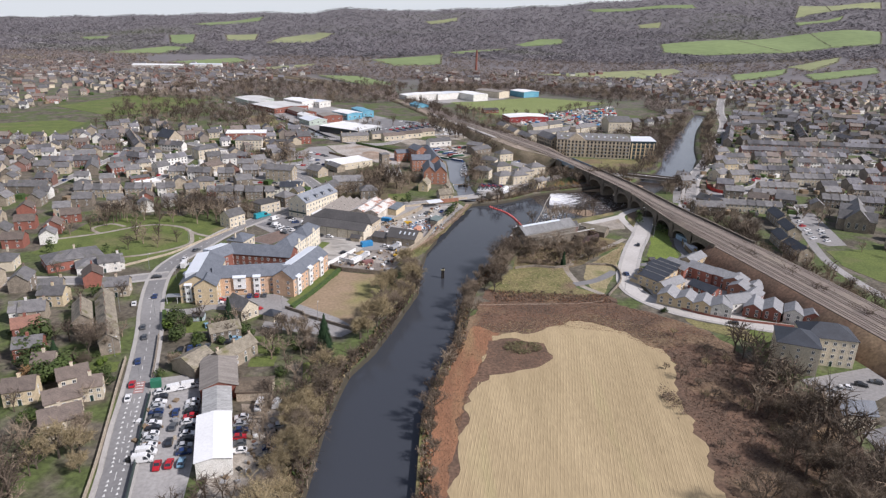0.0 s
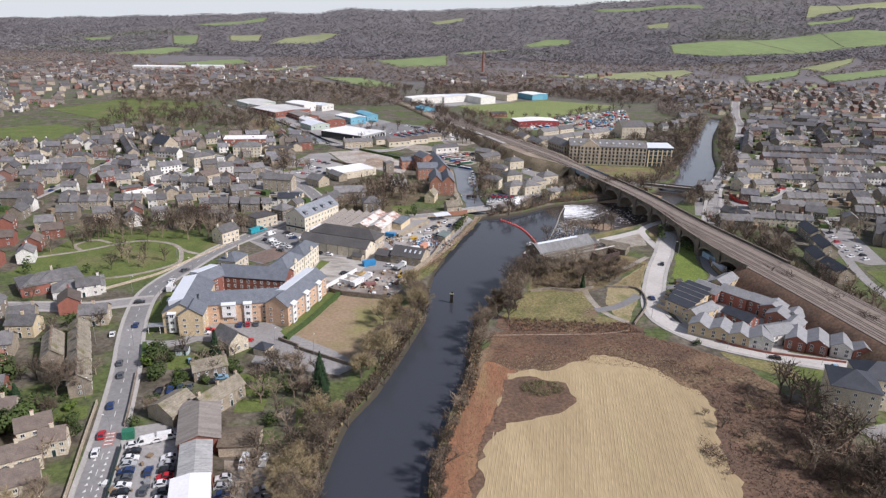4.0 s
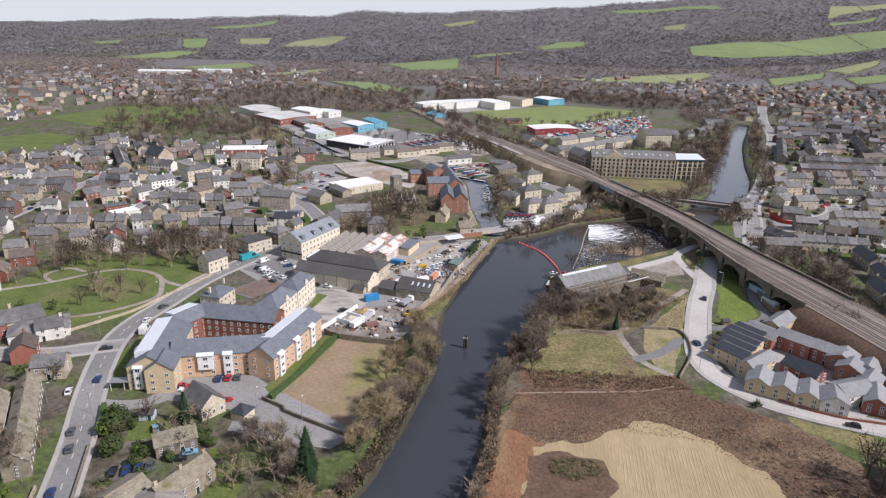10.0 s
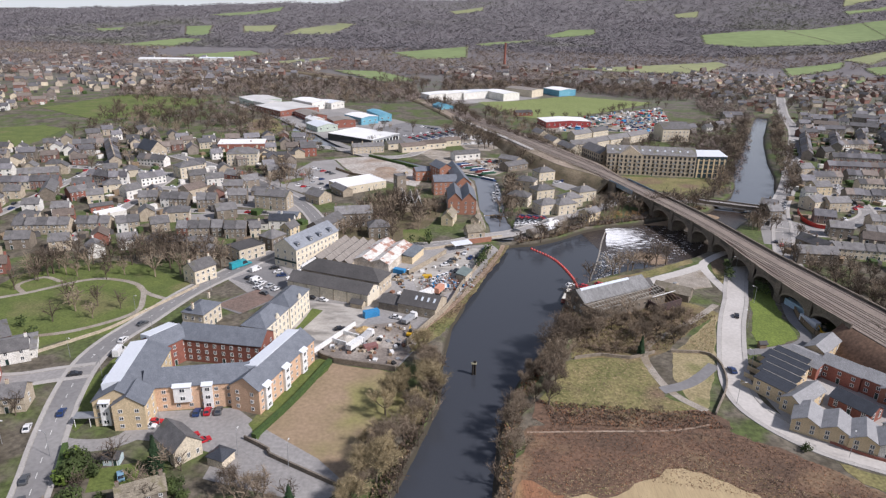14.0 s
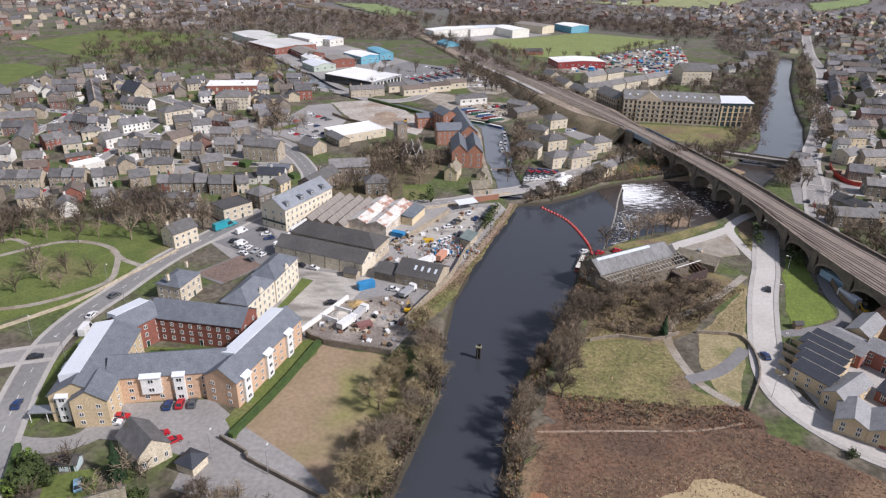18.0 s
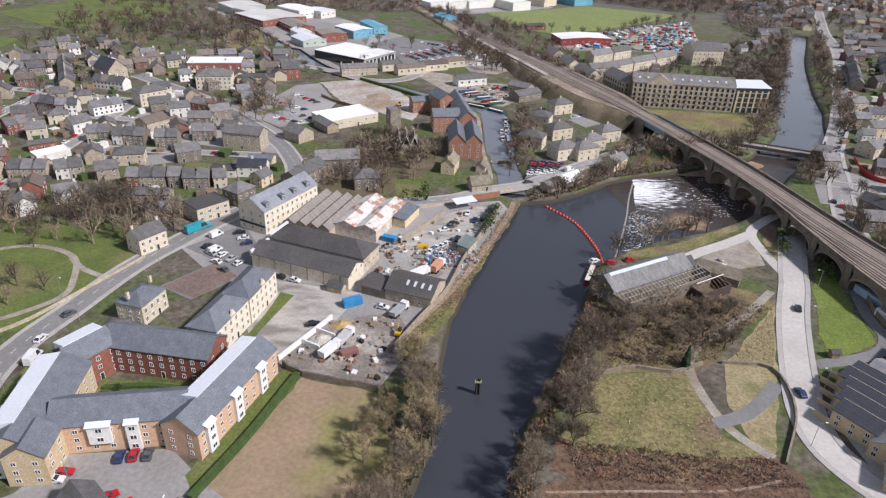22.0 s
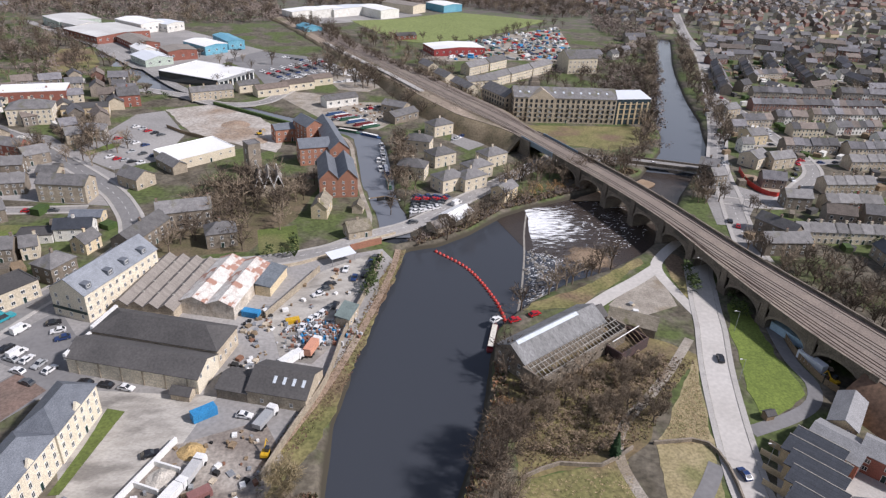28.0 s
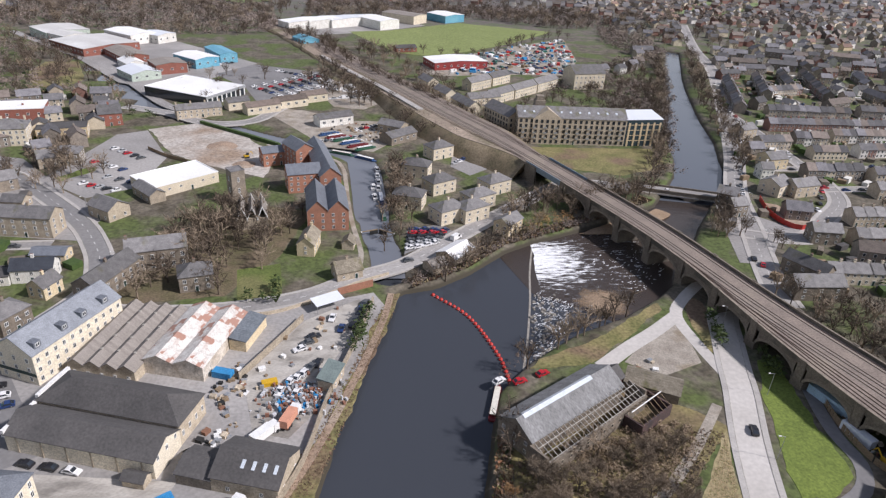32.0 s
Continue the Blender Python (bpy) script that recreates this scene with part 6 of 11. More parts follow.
plant("c0", -36, 201.5, 0.8)
for x, y, k, sc in ((-124.6, 181, "e2", 1.9), (-121.5, 187.5, "e2", 1.6), (-131, 187, "e2", 1.7), (-127, 192, "c2", 0.9), (-99, 223, "e2", 1.2), (-104, 224, "e0", 1.3), (-86, 213.5, "e1", 1.3), (-78.5, 190, "e1", 1.2), (-90, 187, "e0", 1.0), (-95, 226, "e0", 1.2), (-71, 222, "e0", 1.1), (-56, 204, "e0", 0.9), (-47, 207, "e0", 1.1), (-50, 190, "e0", 1.2), (-99, 206, "e0", 1.1), (-100, 211, "e1", 1.0), (-121, 196, "e0", 1.2), (-96, 246, "e1", 0.7), (-106, 256, "e0", 0.6), (-62.5, 262, "e0", 0.5)):
    plant(k, x, y, sc)
for x, y, k, sc in ((-141.5, 198.5, "e2", 2.0), (-141, 205, "e2", 2.1), (-132, 194.5, "e2", 1.9), (-135, 189.5, "e2", 1.7), (-102.6, 231.5, "e1", 1.7), (-98.8, 227.2, "e2", 1.3), (-105.4, 226.6, "e2", 1.3), (-109.5, 238.5, "e1", 1.3), (-121, 201.5, "o0", 0.8), (-118.5, 205, "o1", 0.75), (-114.3, 203.4, "g0", 0.75), (-127, 208.5, "o2", 0.8), (-99.5, 143.5, "w0", 0.95), (-95, 145.5, "w1", 0.95), (-103, 139, "w2", 1.1), (-91, 138, "w1", 0.8), (-97, 152.5, "g1", 0.9), (-108, 146, "e0", 1.3), (-119, 160, "e0", 1.2), (-117, 171, "e1", 1.0), (-104, 182, "e0", 1.1), (-108.5, 187, "e0", 1.2), (-112, 194, "e1", 1.2), (-116, 190, "o2", 0.6), (-131, 183, "r0", 1.0), (-130.5, 187, "e1", 1.4), (-87, 193, "g1", 0.7), (-84, 197, "s0", 1.0), (-81, 203, "e0", 1.0), (-89, 199, "e0", 1.1), (-76, 200, "s0", 0.9), (-50.5, 212, "e0", 1.0), (-46, 214, "g1", 0.8), (-57, 221, "o2", 0.8), (-50, 219, "g0", 0.7), (-43, 205, "o2", 0.7)):
    plant(k, x, y, sc)
for x, y in ((-94, 270), (-88, 272), (-83, 269), (-77, 273), (-73, 269), (-90, 277), (-80, 277), (-86, 267)):
    plant("e0", x, y, 0.55)
plant_line("srg", [(184, 200), (174, 250), (163, 300), (160, 330)], 3.2, 2.0, 0.8)
plant_area("oogs", [(104, 176), (119, 200), (126, 190), (124, 176), (112, 160)], 18, 0.95, 2.8)
plant_line("sws", [(-30.6, -20), (-30.4, 165), (-27.4, 193), (-20.4, 210), (-14, 235), (-7, 267), (-7, 292)], 5.5, 0.8, 0.66, 0.9)
plant_line("sgs", [(-0.4, 60), (-0.2, 168), (3, 190), (9.8, 215), (12.2, 248), (17, 271)], 8.0, 0.7, 0.55, 1.0)

# ---- buildings of note ----
B = building
FLATS = ("three-storey apartment wing of buff brick with grey roofs", "apartment block")
G4 = "wings of the apartment court"


def metal_strip(ob, w, x0, x1, half, eave, rise, side=1):
    """A pale metal deck from the ridge out over one slope, nearly level, with a closed front edge."""
    m = Mesh()
    k, top = rise / half, eave + rise + 0.26
    prof = [(side * -0.25, top - 0.3), (side * -0.25, top), (side * w, top - 0.16 * w), (side * w, top - k * w - 0.3)]
    if side < 0:
        prof.reverse()
    m.solid([(x0, y, z) for y, z in prof], [(x1, y, z) for y, z in prof])
    part("metal_roof", m, METALROOF, ob, "pale metal roof sheet")


def bay_stack(ob, side, u, w, d, floors, first, wide=2.6, canopy=True):
    """A white-clad projecting bay with a window on each floor and a small canopy roof."""
    m = Mesh()
    m.box(-wide / 2, wide / 2, -0.9, 0.02, first - 0.3, 8.2)
    at = side_pose(side, u, 0, w, d)
    by = part("bay", m, WHITEPAINT, ob, "white-panelled bay", m=at)
    c = Mesh()
    c.solid([(-wide / 2 - 0.3, -1.3, 8.3), (wide / 2 + 0.3, -1.3, 8.3), (wide / 2 + 0.3, 0.3, 8.9), (-wide / 2 - 0.3, 0.3, 8.9)], [(-wide / 2 - 0.3, -1.3, 8.45), (wide / 2 + 0.3, -1.3, 8.45), (wide / 2 + 0.3, 0.3, 9.05), (-wide / 2 - 0.3, 0.3, 9.05)])
    part("canopy", c, METALROOF, by)
    for k in range(floors):
        part("window", window_mesh(1.5, 1.3), None, by, m=pose(0, -0.9, first + 0.4 + 2.7 * k))


south = B("apartment_block", *FLATS, -80.2, 262.2, 30, 11.0, 12.1, 8.4, 3.4, "gable", PINKBRICK, SLATE_BLUE, 3, {"s": 8, "n": 6, "e": 0, "w": 0}, (1.2, 1.2), group=G4, door=False)
bay_stack(south, "s", -4.0, 30, 11, 2, 3.4, 5.0)
bay_stack(south, "s", 3.2, 30, 11, 3, 0.6, 2.8)
west = B("apartment_block", *FLATS, -100.3, 261.6, 30, 13.5, 98.3, 8.4, 3.8, "gable", BUFF, SLATE_BLUE, 3, {"s": 8, "n": 8, "e": 2, "w": 4}, (1.2, 1.2), group=G4, door=False)
metal_strip(west, 5.2, -11, 14.5, 6.75, 8.4, 3.8, 1)
bay_stack(west, "w", -3.2, 30, 13.5, 3, 1.0)
bay_stack(west, "n", -9, 30, 13.5, 3, 1.0)
bay_stack(west, "n", 2, 30, 13.5, 3, 1.0)
wing = B("apartment_block", "buff brick gabled entrance wing with canopy posts", "apartment block", -94.5, 249.2, 9.0, 9.0, 98.3, 8.4, 3.0, "gable", BUFF, SLATE_BLUE, 3, {"s": 2, "n": 0, "e": 0, "w": 2}, (1.2, 1.2), group=G4, door=False)
red = B("apartment_block", "three-storey red brick apartment wing round a courtyard", "apartment block", -81.2, 288.4, 30, 11.0, -6.2, 8.4, 3.4, "gable", REDBRICK, SLATE_BLUE, 3, {"s": 10, "n": 10, "e": 2, "w": 2}, (1.1, 1.4), group=G4)
head = B("apartment_block", "red brick corner wing with pale metal roof", "apartment block", -100.5, 283.5, 12, 10.2, 60, 8.8, 3.0, "gable", REDBRICK, SLATE_BLUE, 3, {"s": 3, "n": 3, "e": 2, "w": 2}, (1.1, 1.4), group=G4)
metal_strip(head, 4.5, -5.5, 5.5, 5.1, 8.8, 3.0, 1)
east = B("apartment_block", *FLATS, -59.8, 272.6, 34, 10.0, 74.6, 8.4, 3.4, "gable", PINKBRICK, SLATE_BLUE, 3, {"s": 10, "n": 9, "e": 2, "w": 2}, (1.1, 1.2), group=G4, door=False)
metal_strip(east, 4.2, -10, 15.5, 5.0, 8.4, 3.4, 1)
for u in (-13, -2, 9):
    bay_stack(east, "s", u, 34, 10, 3, 0.6, 3.0)

cream = B("stone_mill", "long cream stone mill with a grey mansard roof and dormers", "mill", -75.7, 385.3, 32, 13, 64.4, 9.8, 4.2, "gable", CREAMWALL, LEADROOF, 3, {"s": 11, "n": 11, "e": 3, "w": 3}, (1.0, 1.5), chimneys=0)
for u in (-13, -4, 3, 11):
    d = Mesh()
    d.box(-1.1, 1.1, -1.2, 1.2, 0, 1.9)
    dm = part("dormer", d, SLATE_BLUE, cream, m=pose(u, -4.6, 10.4))
    part("window", window_mesh(1.3, 1.1), None, dm, m=pose(0, -1.22, 0.5))
fas = Mesh()
fas.box(-0.1, 0.1, -6.4, 6.4, 0, 0.9)
part("shop_front", fas, DARKTRIM, cream, "dark green shop fascia", m=pose(-16.1, 0, 2.9))
big = B("works_shed", "wide cream stone works shed under a black felt roof", "shed", -55.0, 343.4, 38, 11, 161.5, 5.2, 2.7, "gable", CREAMWALL, FELT, 1, {"s": 0, "n": 0, "e": 0, "w": 3}, (0.9, 1.4), first=4.2, door=False, group="works sheds")
for i in range(6):
    pl_ = Mesh()
    pl_.box(-0.2, 0.2, -0.12, 0.0, 0, 5.0)
    part("buttress", pl_, STONE, big, m=side_pose("n", -16 + i * 6.4, 0, 38, 11))
para = Mesh()
para.box(18.7, 19.5, -5.4, 5.7, 4.4, 6.3)
part("parapet", para, WHITEPAINT, big, "white-painted parapet")
rear = B("works_shed", "taller rear works shed with a hipped black felt roof", "shed", -51.4, 354.3, 38, 12, 161.5, 6.4, 3.6, "hip", STONE, FELT, 1, {"s": 0, "n": 0, "e": 0, "w": 4}, (0.9, 1.6), first=2.2, door=False, group="works sheds")
para = Mesh()
para.box(18.7, 19.6, -6.2, 5.4, 5.2, 7.4)
part("parapet", para, WHITEPAINT, rear, "white-painted parapet")
porch = B("brick_porch", "small stone store with a pitched felt roof", "shed", -42.6, 331.5, 5.2, 3.2, -18, 2.2, 1.2, "gable", STONE, FELT, 0, {}, door=False)
saw = B("workshop", "low workshop under four parallel cement sheet roofs", "workshop", -57.4, 385.0, 31, 19.5, 74.5, 4.0, 1.7, "spans", STONE, ASBESTOS, 1, {"w": 5}, (0.9, 1.0), spans=4, door=False)
for k in range(12):
    rl = Mesh()
    rl.box(-0.4, 0.4, -0.3, 0.3, 0, 0.5)
    part("roof_vent", rl, KERB, saw, m=pose(-10 + (k % 4) * 6.5, -7.3 + (k // 4) * 4.88, 5.6))
rusty = B("rusty_shed", "twin-gabled shed of patched white and rusted sheets", "shed", -38.5, 383.1, 28.5, 17.5, 73.1, 4.8, 1.9, "spans", mat("stained_white_sheet", (0.6, 0.55, 0.48), (0.42, 0.36, 0.29), 0.4, 2.0, 0.8), RUSTY, 0, {}, spans=2, door=False)
B("lean_to", "low store with a grey metal roof", "shed", -24.8, 387.5, 14.3, 5.2, 71.7, 3.6, 0.9, "mono", CREAMREND, mat("grey_sheet", (0.16, 0.18, 0.2), None, 0.3, 2.0, 0.6), 0, {}, door=False)
B("yard_hut", "stone yard hut with green corrugated roof", "hut", 0.3, 364.5, 8.7, 4.4, 69.1, 3.4, 0.8, "mono", STONE, GREENCORR, 1, {"s": 2}, (0.9, 0.9), door=False)
ss = B("stone_shed", "old stone shed with a mossy slate roof and skylights", "shed", -16.2, 331.5, 16.0, 13.0, -18.3, 4.3, 3.2, "gable", STONE, FELT, 1, {"s": 2, "e": 2}, (0.9, 1.2), door=False)
for i in range(4):
    sk = Mesh()
    sk.solid([(-0.4, -2.0, -1.0), (0.4, -2.0, -1.0), (0.4, -0.2, -0.1), (-0.4, -0.2, -0.1)], [(-0.4, -2.0, -0.85), (0.4, -2.0, -0.85), (0.4, -0.2, 0.05), (-0.4, -0.2, 0.05)])
    part("skylight", sk, SKYLIGHT, ss, "pale skylight", m=pose(-1.5 + i * 2.6, -1.9, 6.75))
B("dark_shed", "low dark stone shed with a felt roof", "shed", -28.5, 333.5, 8.5, 9.0, -19, 3.2, 1.6, "gable", STONE_DARK, FELT, 0, {}, door=False)
CF = ("cream stone apartment house with a blue-grey hipped roof", "apartment block")
for x, y, r in ((-71.3, 302.3, 78.1), (-67.6, 319.6, 79.5)):
    b = B("apartment_house", *CF, x, y, 17.5, 9.4, r, 9.0, 3.4, "hip", CREAMWALL, SLATE_BLUE, 3, {"s": 6, "n": 5, "e": 2, "w": 2}, (1.0, 1.7), group="cream apartment houses")
    gm_ = Mesh()
    gm_.solid([(-1.8, -5.0, 8.2), (1.8, -5.0, 8.2), (1.8, -4.4, 8.2), (-1.8, -4.4, 8.2)], [(-0.05, -5.0, 11.0), (0.05, -5.0, 11.0), (0.05, -4.4, 11.0), (-0.05, -4.4, 11.0)])
    part("gablet", gm_, CREAMWALL, b)
B("stone_villa", "square cream stone villa with chimneys and a hipped roof", "house", -99.0, 312.2, 11.4, 9.2, 76.8, 6.8, 2.6, "hip", STONE_CREAM, SLATE_BLUE, 2, {"s": 4, "n": 3, "e": 3, "w": 3}, (1.1, 1.7), chimneys=2)
B("garage", "stone garage with a hipped slate roof", "garage", -102.5, 301.5, 6.0, 6.4, 84, 3.0, 1.8, "hip", STONE, SLATE, 0, {}, door=False)
B("garage", "small white-doored stone garage", "garage", -63.5, 233.0, 5.0, 5.0, 70, 2.8, 1.8, "hip", STONE_CREAM, SLATE_BLACK, 0, {}, door=False)

RA = ("red brick canalside apartments with twin grey gables", "apartment block")
front = B("canal_apartment_block", *RA, -3.0, 473.5, 24.4, 16.5, 94.0, 9.0, 4.2, "spans", ORANGEBRICK, SLATE_BLUE, 3, {"s": 7, "n": 7, "e": 4, "w": 4}, (1.1, 1.4), spans=2, group="canal apartments")
B("canal_apartment_block", *RA, -6.1, 522, 46, 9.5, 101.2, 9.0, 4.0, "gable", ORANGEBRICK, SLATE_BLUE, 3, {"s": 12, "n": 10, "e": 2, "w": 2}, (1.1, 1.4), group="canal apartments")
B("canal_apartment_block", *RA, -14.5, 507, 15, 10.5, 12.6, 9.0, 3.2, "gable", ORANGEBRICK, SLATE_BLUE, 3, {"s": 5, "n": 4, "e": 0, "w": 2}, (1.1, 1.4), group="canal apartments")
B("canal_apartment_block", *RA, -18.0, 536, 15, 10, 120, 11.0, 3.0, "gable", ORANGEBRICK, SLATE_BLUE, 4, {"s": 4, "n": 4, "e": 2, "w": 2}, (1.1, 1.4), group="canal apartments")
B("canal_apartment_block", *RA, -30.0, 541, 14, 9, 20, 7.0, 2.0, "gable", ORANGEBRICK, SLATE_BLUE, 2, {"s": 4, "n": 4, "e": 2, "w": 2}, (1.1, 1.4), group="canal apartments")
SEMI = ("cream stone semi-detached house with a grey hipped roof", "house")
for x, y, r in ((54.5, 551.8, 30), (40.0, 524.2, -20), (33.0, 486.5, -20), (48.5, 503.5, 30), (48.0, 471.5, 30), (58.5, 473.0, 30), (64.0, 486.0, 30), (75.0, 503.0, 30)):
    B("semi_house", *SEMI, x, y, 13.4, 9.4, r, 6.4, 2.8, "hip", STONE_CREAM, SLATE, 2, {"s": 3, "n": 3, "e": 2, "w": 2}, (1.1, 1.3), chimneys=1, group="houses by the canal")
B("lock_cottage", "cream lock cottage with a stone slate roof", "cottage", -9.2, 445.2, 12, 6.5, 80, 5.0, 2.8, "gable", CREAMREND, STONESLATE, 2, {"s": 3, "n": 3, "e": 1, "w": 1}, (0.9, 1.2), chimneys=2)
B("lock_cottage", "small stone hut beside the canal", "hut", 5.9, 446.8, 5.5, 4.5, 80, 2.8, 1.8, "gable", STONE, STONESLATE, 1, {"s": 1}, (0.9, 1.0), door=False)
B("lock_cottage", "stone cottage below the lane", "cottage", 5.0, 424.5, 9.5, 7, 20, 3.4, 3.0, "gable", STONE, STONESLATE, 1, {"s": 2, "w": 1}, (0.9, 1.0), chimneys=1)
B("river_shed", "low shed with a white sheet roof above the river", "shed", 46.5, 437, 13, 9.0, 45, 3.0, 2.0, "gable", STONE, WHITEROOF, 0, {}, door=False)
B("river_shed", "grey-roofed shed above the river", "shed", 37.5, 427.5, 7, 6.5, 30, 2.8, 1.6, "gable", STONE, ASBESTOS, 0, {}, door=False)
B("bridge_house", "cream rendered house with a slate roof by the rapids", "house", 72.0, 459.0, 11, 7.5, 45, 5.5, 2.2, "gable", CREAMREND, SLATE, 2, {"s": 3, "n": 3, "w": 2, "e": 1}, (1.1, 1.3), chimneys=1)

MILLMAT = STONE
mill = B("great_mill", "five-storey stone mill with rows of windows and balconies", "mill", 135.6, 581.3, 63.8, 17, -4.0, 15.5, 4.6, "gable", MILLSTONE, SLATE, 5, {"s": 20, "n": 0, "e": 0, "w": 5}, (1.5, 2.0), first=0.8, frame_m=plain("dark_mill_frames", (0.05, 0.05, 0.055), 0.5))
gb = Mesh()
gb.solid([(-8.5, -9.1, -0.5), (8.5, -9.1, -0.5), (8.5, -8.45, -0.5), (-8.5, -8.45, -0.5)], [(-8.5, -9.1, 15.0), (8.5, -9.1, 15.0), (8.5, -8.45, 15.0), (-8.5, -8.45, 15.0)])
gb.solid([(-8.5, -9.1, 15.0), (8.5, -9.1, 15.0), (8.5, -4.0, 15.0), (-8.5, -4.0, 15.0)], [(-0.1, -9.1, 20.6), (0.1, -9.1, 20.6), (0.1, -2.0, 20.6), (-0.1, -2.0, 20.6)])
part("gablet", gb, MILLSTONE, mill, "stone centre gable", m=pose(-15, 0, 0))
for k in range(5):
    for i in range(5):
        part("window", window_mesh(1.5, 2.0, bpy.data.materials["dark_mill_frames"]), None, mill, m=pose(-21.4 + i * 3.2, -9.1, 0.8 + 2.94 * k))
for k in range(3):
    for i in range(10):
        bl = Mesh()
        bl.box(-0.9, 0.9, -1.0, 0.0, 0, 0.12)
        bl.box(-0.9, 0.9, -1.0, -0.94, 0.12, 1.0)
        part("balcony", bl, GREYSTEEL, mill, m=pose(-28.7 + i * 6.38, -8.5, 3.5 + 2.94 * k))
for i in range(11):
    sk = Mesh()
    sk.box(-0.6, 0.6, -0.75, 0.75, 0, 0.1)
    part("skylight", sk, SKYLIGHT, mill, "pale skylight", m=Matrix.Translation((-28 + i * 5.4, -4.6, 17.95)) @ Matrix.Rotation(0.49, 4, "X"))
tw = Mesh()
tw.box(-3, 3, -3, 3, 10, 21.5)
tw.box(-2.2, 2.2, -2.2, 2.2, 21.5, 24)
part("tower", tw, STONE_DARK, mill, "stone stair tower", m=pose(-17, 9, 0))
glassy = B("great_mill_annexe", "glass and brick mill annexe with a pale metal roof", "mill", 177.6, 579.0, 22.5, 15, 4.7, 15.8, 1.6, "mono", plain("dark_curtain_wall", (0.04, 0.06, 0.07), 0.15), METALROOF, 0, {}, door=False)
for i in range(6):
    cl = Mesh()
    cl.box(-0.55, 0.55, -0.25, 0.0, 0, 14)
    part("pilaster", cl, BUFF, glassy, "buff brick pilaster", m=pose(-9.6 + i * 3.9, -7.5, 0))
for k in range(4):
    fl = Mesh()
    fl.box(-10.5, 11.0, -0.15, 0.0, 0, 0.35)
    part("floor_band", fl, BUFF, glassy, m=pose(0, -7.5, 3.3 + k * 3.1))
B("mill_wing", "long stone mill wing beside the railway", "mill", 100.0, 597, 26, 12, 112, 13, 3.8, "gable", MILLSTONE, SLATE, 4, {"s": 9, "n": 9, "e": 3, "w": 3}, (1.3, 1.9), frame_m=plain("dark_wing_frames", (0.05, 0.05, 0.055), 0.5))
for i, (x, y, w, r) in enumerate(((84, 640, 24, 110), (98, 655, 24, 20), (74, 668, 18, 112), (103, 703, 24, 41), (122, 720, 22, 41), (112, 668, 26, 42), (133, 686, 28, 42), (155, 706, 28, 42), (66, 700, 16, 112))):
    B("terrace_block", "row of stone town houses with grey roofs", "houses", x, y, w, 9, r, 6.5, 3.0, "gable", STONE_CREAM, SLATE, 2, {"s": int(w / 3), "n": int(w / 3), "e": 1, "w": 1}, (1.1, 1.3), group="mill town houses")
B("mill_hall", "tall stone hall with slate roof", "hall", 190, 716, 26, 20, 10, 12, 5, "gable", STONE_CREAM, SLATE, 3, {"s": 7, "e": 4}, (1.2, 1.6))
st = B("supermarket", "supermarket with a wide white roof and glazed front", "store", -92.5, 670.4, 38, 50, 59.3, 6.0, 0.6, "flat", GLASS, WHITEROOF, 0, {}, door=False)
for i in range(9):
    cl = Mesh()
    cl.box(-0.5, 0.5, -0.2, 0.1, 0, 6)
    part("column", cl, WHITEPAINT, st, m=pose(-18 + i * 4.5, -25, 0))
fs = Mesh()
fs.box(-19.3, 19.3, -25.4, -25.0, 4.6, 6.3)
part("fascia", fs, plain("grey_fascia", (0.3, 0.31, 0.32), 0.5), st)
B("club_hall", "wide hall with a white roof and cream brick walls", "hall", -72.1, 512.0, 32, 20, 40.2, 5.0, 0.6, "flat", STONE_CREAM, WHITEROOF, 1, {"s": 6, "e": 3, "n": 5, "w": 3}, (1.2, 1.0), first=2.5)
B("club_hall", "slate-roofed stone side wing", "hall", -80.0, 497.0, 16, 7, 130, 4.0, 2.0, "gable", STONE, SLATE, 1, {"s": 3, "n": 3}, (1.0, 1.2))
# modern church with three sharp white-edged roofs
ch = thing("modern_church", walls(12, 14, 5.0, 0, "flat"), STONE, pose(-33, 470, G, 0, 0, 8), "modern church under three sharp pale roofs", "church")
for i in range(3):
    r = Mesh()
    gable_roof(r, -7, 7, -2, 2, 4.5, 5.0, 0.1)
    rf_ = part("roof", r, ASBESTOS, ch, "steep mossy roof", m=pose(-4 + 4 * i, 0, 0, 0, 0, 90))
    for ex in (-7.25, 7.05):
        for sy in (-1, 1):
            bb_ = Mesh()
            foot, apex = [(ex, sy * 2.3, 3.7), (ex + 0.2, sy * 2.3, 3.7), (ex + 0.2, sy * 2.3, 4.5), (ex, sy * 2.3, 4.5)], [(ex, 0, 9.3), (ex + 0.2, 0, 9.3), (ex + 0.2, 0, 10.1), (ex, 0, 10.1)]
            bb_.solid(foot, apex)
            part("barge_board", bb_, WHITEPAINT, rf_, "white barge board")
tower = B("church_tower", "square weathered stone church tower", "tower", -42, 492, 6, 6, 30, 15, 1.0, "flat", STONE_DARK, SLATE, 2, {"s": 1, "e": 1, "n": 1, "w": 1}, (1.0, 2.2), first=5, door=False)
B("town_hall_house", "large sooty stone house with tall windows", "house", -62, 436, 20, 10, 14, 8.0, 3.0, "gable", STONE_DARK, SLATE, 2, {"s": 6, "n": 6, "e": 2, "w": 2}, (1.2, 1.9), chimneys=2)
B("town_hall_house", "stone house behind bare trees", "house", -46, 420, 11, 9, 14, 6.0, 3.0, "hip", STONE_DARK, SLATE, 2, {"s": 3, "n": 3, "e": 2, "w": 2}, (1.1, 1.5), chimneys=1)
